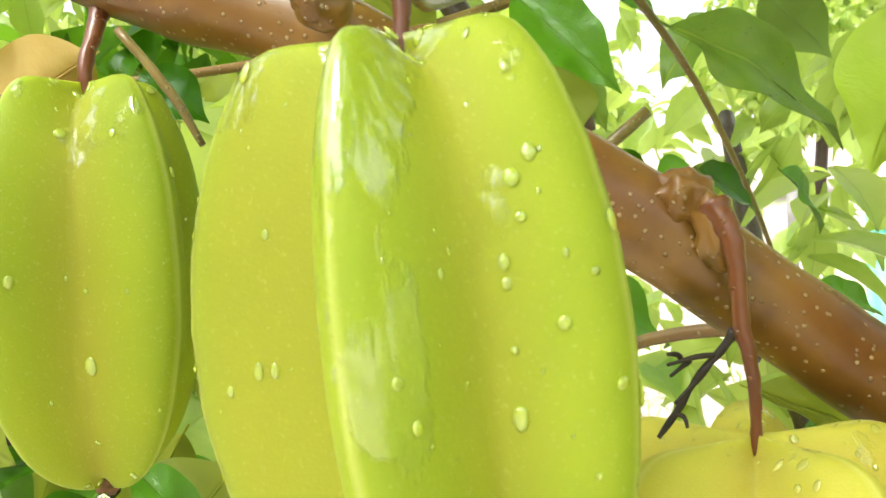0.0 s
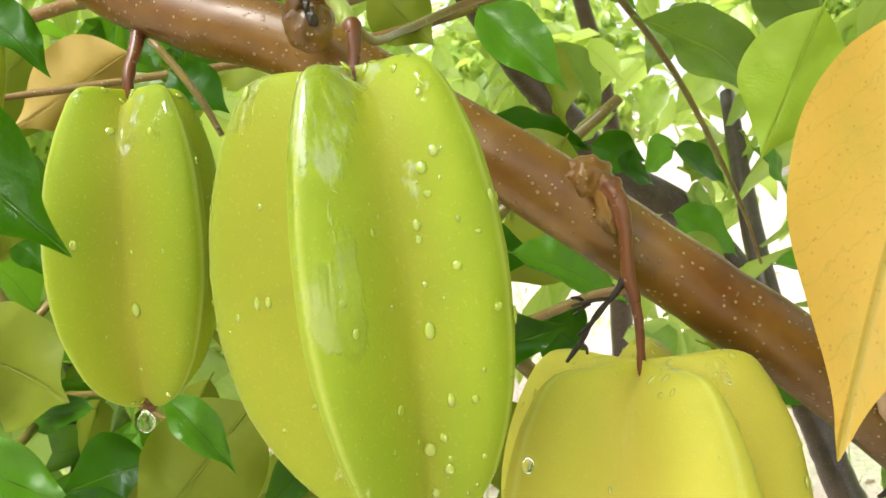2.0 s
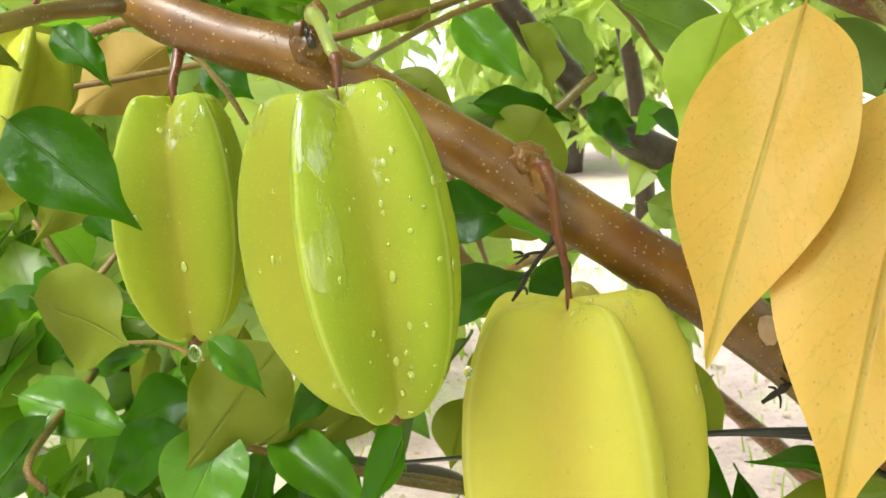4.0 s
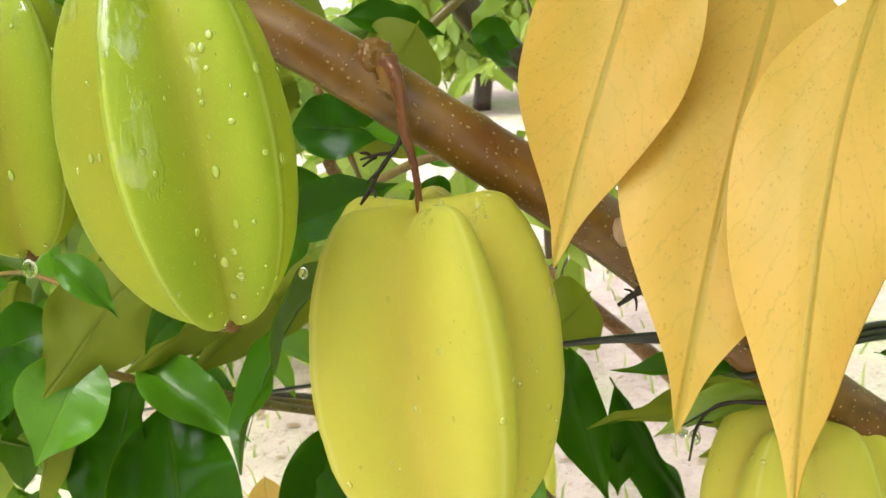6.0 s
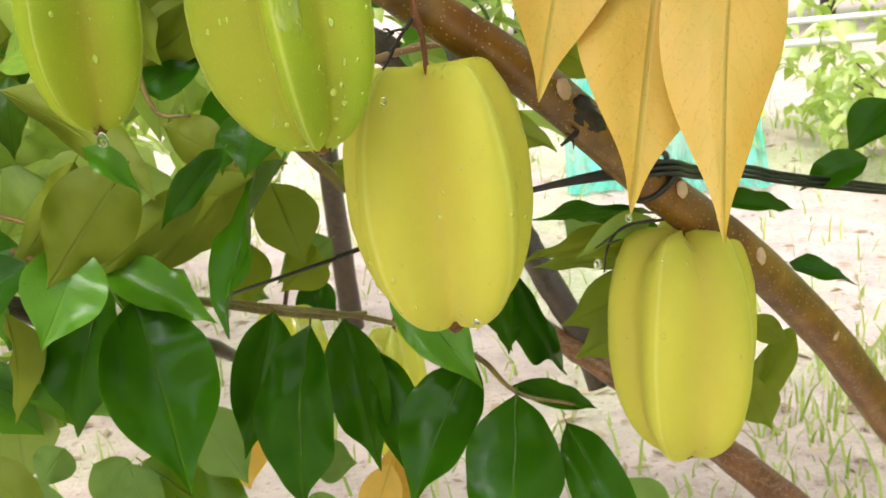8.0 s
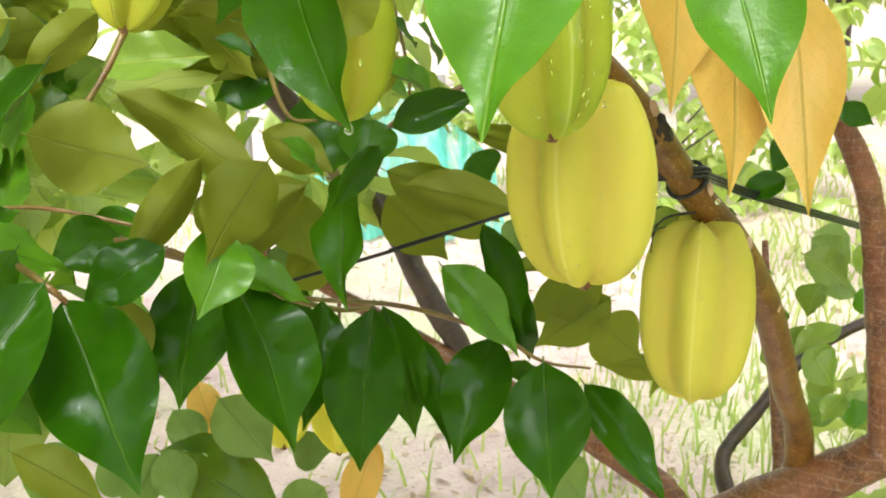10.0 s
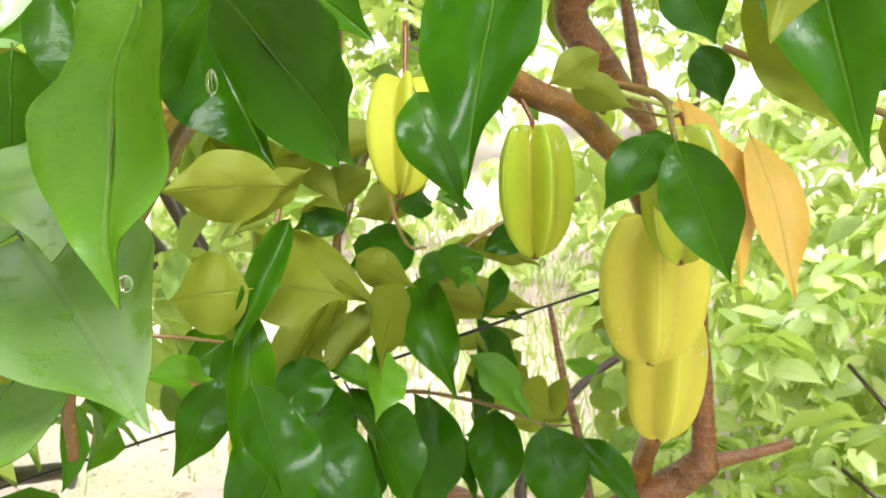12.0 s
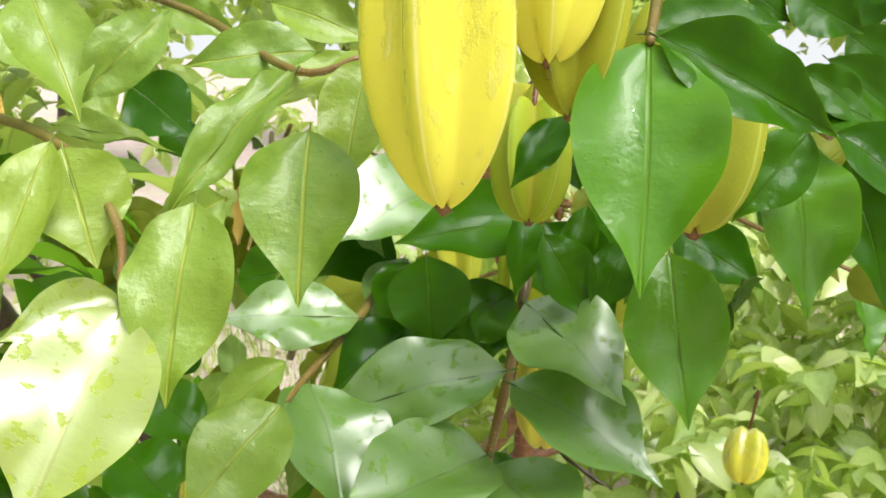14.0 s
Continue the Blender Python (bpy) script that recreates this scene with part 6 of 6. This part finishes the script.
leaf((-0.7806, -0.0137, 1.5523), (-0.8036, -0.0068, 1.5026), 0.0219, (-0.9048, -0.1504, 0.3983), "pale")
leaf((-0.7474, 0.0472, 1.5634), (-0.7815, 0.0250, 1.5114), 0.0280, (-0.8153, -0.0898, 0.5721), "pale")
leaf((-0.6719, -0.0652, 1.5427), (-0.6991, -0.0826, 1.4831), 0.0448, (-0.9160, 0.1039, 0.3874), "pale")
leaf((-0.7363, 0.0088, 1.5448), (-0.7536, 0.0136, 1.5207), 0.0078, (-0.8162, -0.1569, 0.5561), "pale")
# sprig over
twig([(-0.1151, 0.0756, 1.4127, 0.0022), (-0.1482, -0.0446, 1.3683, 0.0016), (-0.1020, -0.0597, 1.3534, 0.0013)])
leaf((-0.1512, -0.0494, 1.3664), (-0.1768, -0.0634, 1.3058), 0.0371, (-0.6201, -0.6645, 0.4170), "lit_green")
leaf((-0.1022, -0.0600, 1.3520), (-0.1078, -0.0824, 1.3055), 0.0265, (-0.6461, -0.6541, 0.3933), "lit_green")


# ---- ground ----
def ground_height(x, y):
    r = math.hypot(x, y)
    return 0.05 * noise.noise(Vector((x * 0.5, y * 0.5, 3.1))) + 0.02 * noise.noise(Vector((x * 2.1, y * 2.1, 1.1))) + 0.0004 * min(r, 60) ** 1.5


bm = bmesh.new()
edges = [-400, -150, -60, -30] + [i * 0.5 for i in range(-36, 37)] + [30, 60, 150, 400]
verts = [[bm.verts.new((x, y, ground_height(x, y))) for x in edges] for y in edges]
for r0, r1 in zip(verts, verts[1:]):
    for i in range(len(edges) - 1):
        bm.faces.new((r0[i], r0[i + 1], r1[i + 1], r1[i]))
ground = new("ground", mesh_of("ground", bm, GROUND))
tagged(ground, "damp pinkish earth with moss and sparse grass", "ground", kind="structure")


def leaf_cloud(name, spots, size, material, parent, label, seed, spread=0.6):
    """Many small folded leaves round the given spots, as one mesh."""
    rng = random.Random(seed)
    vs, fs, uvs = [], [], []
    for c, axis in spots:
        c = Vector(c)
        s = size * (0.65 + 0.7 * rng.random())
        d = Vector((rng.gauss(0, 1), rng.gauss(0, 1), rng.gauss(-0.5, 0.6)))
        d = (d.normalized() * spread + Vector(axis) * (1 - spread)).normalized()
        n = Vector((rng.gauss(0, 0.6), rng.gauss(0, 0.6), 1.0))
        n = (n - d * n.dot(d)).normalized()
        x = d.cross(n) * s * (0.22 + 0.08 * rng.random())
        k = len(vs)
        up = n * s
        for yy, w, z in ((0, 0.05, 0.0), (0.25, 0.85, 0.05), (0.5, 1.0, 0.07), (0.75, 0.62, 0.04), (1.0, 0.0, -0.06)):
            mid = c + d * s * yy + up * z
            vs += [mid - x * w + up * 0.07 * w, mid - up * 0.03, mid + x * w + up * 0.07 * w]
            uvs += [(0.5 - 0.5 * w, yy), (0.5, yy), (0.5 + 0.5 * w, yy)]
        for r in range(4):
            a = k + 3 * r
            fs += [(a, a + 1, a + 4, a + 3), (a + 1, a + 2, a + 5, a + 4)]
    me = bpy.data.meshes.new(name)
    me.from_pydata([tuple(v) for v in vs], [], fs)
    lay = me.uv_layers.new(name="UVMap")
    idx = np.empty(len(me.loops), dtype=np.int32)
    me.loops.foreach_get("vertex_index", idx)
    lay.data.foreach_set("uv", np.array(uvs, dtype=np.float32)[idx].ravel())
    me.materials.append(material)
    me.polygons.foreach_set("use_smooth", [True] * len(me.polygons))
    ob = new(name, me)
    ob.parent = parent
    if parent:
        ob.matrix_parent_inverse = parent.matrix_world.inverted()
    return tagged(ob, label, kind="stuff")


def sprays(rng, count, place, length, leaves):
    """Spots along drooping leaf stalks: each spray carries leaves on both sides."""
    spots = []
    for _ in range(count):
        p = Vector(place(rng))
        a = rng.uniform(0, 2 * math.pi)
        d = Vector((math.cos(a), math.sin(a), rng.uniform(-0.5, 0.2))).normalized()
        side = d.cross(Vector((0, 0, 1))).normalized()
        for k in range(leaves):
            u = (k + 1) / leaves
            q = p + d * length * u + Vector((0, 0, -0.25 * length * u * u))
            spots.append((q, (side * (1 if k % 2 else -1) + d * 0.7 + Vector((0, 0, -0.6))).normalized()))
    return spots


# crown of the tree beyond the fruit; leaves above it are unseen, added for shade
rng = random.Random(11)


def crown_place(r):
    while True:
        p = Vector((r.uniform(-1.0, 1.15), r.uniform(-0.3, 1.7), r.uniform(0.95, 2.5)))
        if p.y < 0.45 and (p.z < 1.78 or p.x < 0.9 * (p.z - 1.78) - 0.1):
            continue
        if p.x < -0.2 and p.z > 1.75 and p.y < 1.1:
            continue
        if p.x > -0.1 and p.y > 0.6 and r.random() < 0.68:
            continue
        if abs(p.x - 0.18 * p.y) < 0.13 * p.y and p.y > 0.5 and r.random() < 0.35:
            continue
        low = 1.02 + 0.25 * noise.noise(p * 1.7)
        if p.z < low + 0.12 * (p.x - 0.1) ** 2 * (p.x < 0.1):
            continue
        if p.x > 0.0 and p.y < 0.75 and p.z < 1.62:
            continue
        if 0.2 < p.x - 0.35 * (p.y - 0.4) < 0.75 and p.z < 1.45 and p.y < 2.2:
            continue
        return p


# the small leaves start behind the near sprigs
crown_spots = [(p, d) for p, d in sprays(rng, 480, crown_place, 0.17, 9) if p.y > 0.47 or p.z > 1.62]
leaf_cloud("crown", crown_spots, 0.085, FOLIAGE, tree, "mass of smaller leaves of the crown", 5)


# unseen dark leaves added overhead to keep skylight off fruit and sprigs
def shade_roof_place(r):
    while True:
        p = Vector((r.uniform(-0.45, 0.65), r.uniform(-0.75, 1.3), r.uniform(1.78, 2.5)))
        if p.x > -0.36 + 0.35 * (p.z - 1.78):
            return p


leaf_cloud("crown", sprays(rng, 180, shade_roof_place, 0.17, 9), 0.095, INNER, tree, "unseen leaf roof added to shade the fruit", 6)


# dark leaves that fill the gaps with painted shade
def inner_place(r):
    return Vector((r.uniform(-0.62, -0.2), r.uniform(0.45, 1.1), r.uniform(0.9, 1.5)))


leaf_cloud("inner_leaves", sprays(rng, 55, inner_place, 0.15, 9), 0.075, INNER, tree, "inner leaves of the crown, shade put into their dark green", 8)


def behind_place(r):
    while True:
        p = Vector((r.uniform(-1.2, 1.35), r.uniform(2.1, 3.6), r.uniform(0.95, 2.6)))
        if p.x > 0.40 * p.y + 0.1 or (abs(p.x - 0.18 * p.y) < 0.11 * p.y and r.random() < 0.45):
            continue
        return p


neighbour = thing("tree", (0.55, 3.5, 0.0), "young garden tree with bright leaves", "tree")
part("trunk", limb([(0.55, 3.5, -0.05, 0.045), (0.53, 3.45, 0.6, 0.04), (0.50, 3.3, 1.3, 0.03), (0.3, 3.0, 2.0, 0.02)], 5, 10, 0.1), DARK_BARK, neighbour)
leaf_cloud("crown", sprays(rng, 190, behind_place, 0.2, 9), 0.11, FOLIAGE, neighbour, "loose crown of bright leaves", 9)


def low_place(r):
    while True:
        p = Vector((r.uniform(0.55, 3.4), r.uniform(-1.9, 1.1), r.uniform(0.2, 1.75)))
        if p.x < 0.95 and p.y > 0.0:
            continue
        if ((p.x - 1.95) / 1.6) ** 2 + ((p.y + 0.4) / 1.6) ** 2 > 0.85 + 0.5 * noise.noise(Vector((p.x * 1.8, p.y * 1.8, 7.0))):
            continue
        if p.z > 0.62 + 0.30 * (p.x - 0.5) + 0.25 * noise.noise(p * 1.3) + 0.12 * max(0.0, -p.y):
            continue
        return p


def bush(name, place, label, count, seed, area, leaf_size=0.11, leaves=9):
    ob = thing(name, place, label, "bush")
    r = random.Random(seed)
    for _ in range(9):
        a = r.uniform(0, 6.28)
        h = r.uniform(0.6, 1.0)
        stem = limb([(place[0], place[1], place[2] - 0.05, 0.014), (place[0] + 0.2 * math.cos(a), place[1] + 0.2 * math.sin(a), place[2] + 0.35 * h, 0.010), (place[0] + 0.6 * math.cos(a), place[1] + 0.6 * math.sin(a), place[2] + 0.75 * h, 0.005)], 4, 6, 0.1)
        part("stem", stem, DARK_BARK, ob)
    leaf_cloud("leaves", sprays(r, count, area, 0.17, leaves), leaf_size, BUSH, ob, "wet leaves with sky glare put into their pale colour", seed + 1)
    return ob


bush("carambola_bush", (1.7, -0.2, 0.0), "low spreading carambola shoots with wet leaves with sky glare put into their pale colour", 800, 21, low_place)


def ring_place(x0, x1, y0, y1, z1):
    def place(r):
        x, y = r.uniform(x0, x1), r.uniform(y0, y1)
        return Vector((x, y, 0.05 + z1 * r.random() ** 1.2 * (0.55 + 0.45 * noise.noise(Vector((x * 0.6, y * 0.6, 4.0)))) + 0.1))
    return place


bush("shrub", (4.6, 0.6, 0.0), "dense bright shrub beyond the tree", 420, 31, ring_place(3.4, 6.2, -2.2, 3.0, 2.6), 0.12)
bush("shrub", (5.0, -3.4, 0.0), "dense bright shrub beyond the tree", 300, 33, ring_place(3.0, 6.5, -5.0, -2.0, 2.6), 0.12)
bush("shrub", (-2.6, 4.2, 0.0), "dense bright shrub beyond the tree", 420, 35, ring_place(-4.2, -0.2, 3.2, 5.4, 3.0), 0.12)

bush("shrub", (4.3, 4.7, 0.0), "dense bright shrub beyond the tree", 260, 37, ring_place(3.3, 5.6, 3.8, 6.0, 2.6), 0.12)


# far hedge of trees that closes the garden
def far_tree(place, height, seed):
    ob = thing("tree", place, "leafy garden tree in the hazy distance", "tree", "trees round the garden")
    r = random.Random(seed)
    part("trunk", limb([(*place, 0.12), (place[0] + 0.1, place[1], place[2] + height * 0.3, 0.10), (place[0], place[1] + 0.2, place[2] + height * 0.65, 0.05)], 4, 8, 0.1), DARK_BARK, ob)

    def area(q):
        a, b, c = q.gauss(0, 1), q.gauss(0, 1), q.gauss(0, 1)
        v = Vector((a, b, c)).normalized() * q.random() ** 0.4
        return Vector(place) + Vector((v.x * height * 0.42, v.y * height * 0.42, height * 0.62 + v.z * height * 0.40))
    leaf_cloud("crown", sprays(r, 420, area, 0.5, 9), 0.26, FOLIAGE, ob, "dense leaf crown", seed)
    return ob


for k in range(22):
    a = radians(k * 360 / 22 + 4)
    dist = 15 + 3 * math.sin(k * 2.1)
    far_tree((dist * math.cos(a), dist * math.sin(a), ground_height(dist * math.cos(a), dist * math.sin(a)) - 0.1), 3.0 if k == 5 else 5.5 + 1.2 * math.sin(k * 1.3), 100 + k)

# fallen leaves and crumbs on the earth
rng = random.Random(55)
vs, fs, uvs = [], [], []
for _ in range(9000):
    a, dd = rng.uniform(0, 2 * math.pi), 0.3 + 6.5 * rng.random() ** 0.7
    x, y = dd * math.cos(a) + 0.9, dd * math.sin(a) + 1.6
    z, b = ground_height(x, y) + 0.006, rng.uniform(0, 6.28)
    s = 0.008 + 0.035 * rng.random() ** 3
    dx, dy, w = math.cos(b) * s, math.sin(b) * s, rng.uniform(0.25, 0.5)
    k = len(vs)
    vs += [(x - dx, y - dy, z), (x + dy * w, y - dx * w, z + rng.uniform(0, 0.5) * s), (x + dx, y + dy, z + rng.uniform(0, 0.3) * s), (x - dy * w, y + dx * w, z + rng.uniform(0, 0.5) * s)]
    uvs += [(0.5, 0), (1, 0.5), (0.5, 1), (0, 0.5)]
    fs += [(k, k + 1, k + 2), (k, k + 2, k + 3)]
me = bpy.data.meshes.new("leaf_litter")
me.from_pydata(vs, [], fs)
lay = me.uv_layers.new(name="UVMap")
idx = np.empty(len(me.loops), dtype=np.int32)
me.loops.foreach_get("vertex_index", idx)
lay.data.foreach_set("uv", np.array(uvs, dtype=np.float32)[idx].ravel())
me.materials.append(LITTER)
tagged(new("leaf_litter", me), "scattered dry brown leaf litter on the earth", "leaf litter", kind="stuff")

# grass tufts
rng = random.Random(77)
vs, fs, uvs = [], [], []
for _ in range(52000):
    a, dd = rng.uniform(0, 2 * math.pi), 0.6 + 7 * rng.random() ** 0.8
    x, y = dd * math.cos(a) + 0.6, dd * math.sin(a) + 0.8
    bare = y > 0.6 * x + 1.2 + 0.5 * noise.noise(Vector((x * 1.3, y * 1.3, 4)))
    if rng.random() < (0.88 if bare else 0.45 if noise.noise(Vector((x * 0.9, y * 0.9, 0))) < -0.2 else 0.0):
        continue
    z = ground_height(x, y)
    h, b = 0.04 + 0.12 * rng.random() ** 1.5, rng.uniform(0, 6.28)
    wx, wy = 0.0055 * math.cos(b), 0.0055 * math.sin(b)
    lx, ly = rng.gauss(0, 0.4) * h, rng.gauss(0, 0.4) * h
    k = len(vs)
    vs += [(x - wx, y - wy, z - 0.01), (x + wx, y + wy, z - 0.01), (x + wx * 0.7 + lx * 0.4, y + wy * 0.7 + ly * 0.4, z + h * 0.6), (x - wx * 0.7 + lx * 0.4, y - wy * 0.7 + ly * 0.4, z + h * 0.6), (x + lx, y + ly, z + h)]
    uvs += [(0.3, 0), (0.7, 0), (0.7, 0.6), (0.3, 0.6), (0.5, 1)]
    fs += [(k, k + 1, k + 2, k + 3), (k + 3, k + 2, k + 4)]
me = bpy.data.meshes.new("grass")
me.from_pydata(vs, [], fs)
lay = me.uv_layers.new(name="UVMap")
idx = np.empty(len(me.loops), dtype=np.int32)
me.loops.foreach_get("vertex_index", idx)
lay.data.foreach_set("uv", np.array(uvs, dtype=np.float32)[idx].ravel())
me.materials.append(GRASS)
tagged(new("grass", me), "sparse tufts of short pale green grass", "grass", kind="stuff")

# ---- fence with green net ----
FENCE_A, FENCE_B = Vector((1.94, 5.55, 0.0)), Vector((4.0, 4.385, 0.0))
fence = thing("fence", FENCE_A, "low white-railed fence hung with green shade net", "fence")


def bar(a, b, r):
    return limb([(*a, r), (*(Vector(a).lerp(Vector(b), 0.5)), r), (*b, r)], 3, 8, 0.0)


for k in range(3):
    p = FENCE_A.lerp(FENCE_B, k / 2)
    g = ground_height(p.x, p.y)
    part("post", bar((p.x, p.y, g - 0.1), (p.x, p.y, g + 0.92), 0.03), POST, fence)
for h, r in ((0.86, 0.018), (0.74, 0.022)):
    part("rail", bar((FENCE_A.x, FENCE_A.y - 0.05, h), (FENCE_B.x, FENCE_B.y - 0.05, h), r), RAIL, fence, "white painted rail")
bm = bmesh.new()
cols, rows_n = 70, 14
net = []
for i in range(cols + 1):
    col = []
    for j in range(rows_n + 1):
        u = i / cols
        p = FENCE_A.lerp(FENCE_B, 0.14 + 0.47 * u)
        top = 0.86 if u < 0.55 else 0.86 - 0.45 * (u - 0.55) / 0.45
        h = 0.01 + top * j / rows_n
        sway = 0.10 * noise.noise(Vector((i * 0.22, j * 0.12, 2.0))) - 0.5 * (1 - j / rows_n) ** 1.5 * (0.6 + 0.4 * noise.noise(Vector((i * 0.1, 0, 5.0))))
        col.append(bm.verts.new((p.x + 0.4 * sway, p.y - 0.10 + sway, ground_height(p.x, p.y) + h)))
    net.append(col)
for a, b in zip(net, net[1:]):
    for j in range(rows_n):
        bm.faces.new((a[j], b[j], b[j + 1], a[j + 1]))
part("net", bm, NET, fence, "sagging turquoise green shade net")

# ---- black cable strung through the tree ----
cable = thing("cable", (0.172, 0.205, 1.232), "black rubber cable of three strands tied to the branch", "cable")
LINE = [(-0.60, 1.33, 0.78), (-0.02, 0.461, 1.131), (0.044, 0.364, 1.171), (0.115, 0.255, 1.216), (0.165, 0.203, 1.230), (0.20, 0.222, 1.220), (0.25, 0.257, 1.207), (0.353, 0.30, 1.175), (0.9, 0.52, 1.02)]
for n in range(3):
    off = 0.0026 * (n - 1)
    part("strand", limb([(x, y + 0.0006 * math.sin(3 * k + n), z + off * (0.12 if k < 4 else 1.0), 0.0012 if k < 4 else 0.0013) for k, (x, y, z) in enumerate(LINE)], 8, 8, 0.0), BLACK, cable)
ring = []
for k in range(19):
    a = k / 18 * 2 * math.pi * 1.5
    c = Vector((0.172, 0.216, 1.222)) + Vector((0.64, 0.05, -0.66)) * (k / 18 - 0.5) * 0.012
    w = Vector((0, -1, 0)) * math.cos(a) + Vector((0.70, 0, 0.71)) * math.sin(a)
    ring.append((*(c + w * 0.0128), 0.0016))
part("tie", limb(ring, 3, 7, 0.0), BLACK, cable, "turn of cable wound round the branch")


# ---- raindrops on the leaves ----
def raindrop(place, size, stretch=1.0):
    bm = bmesh.new()
    blob(bm, place, (size, size, size * stretch), (0, 0, 1), 3)
    return tagged(new("raindrop", mesh_of("raindrop", bm, WATER)), "clear raindrop clinging to a leaf", "raindrop", "raindrops on the leaves")


raindrop((-0.5000, 0.0900, 1.3912), 0.0014, 2.0)
raindrop((-0.4899, 0.0605, 1.4025), 0.0013, 2.2)
raindrop((-0.5073, 0.0705, 1.3612), 0.0016, 1.2)
raindrop((0.1568, 0.2519, 1.1721), 0.0024, 1.35)
raindrop((0.1246, 0.1461, 1.2248), 0.0016, 1.1)
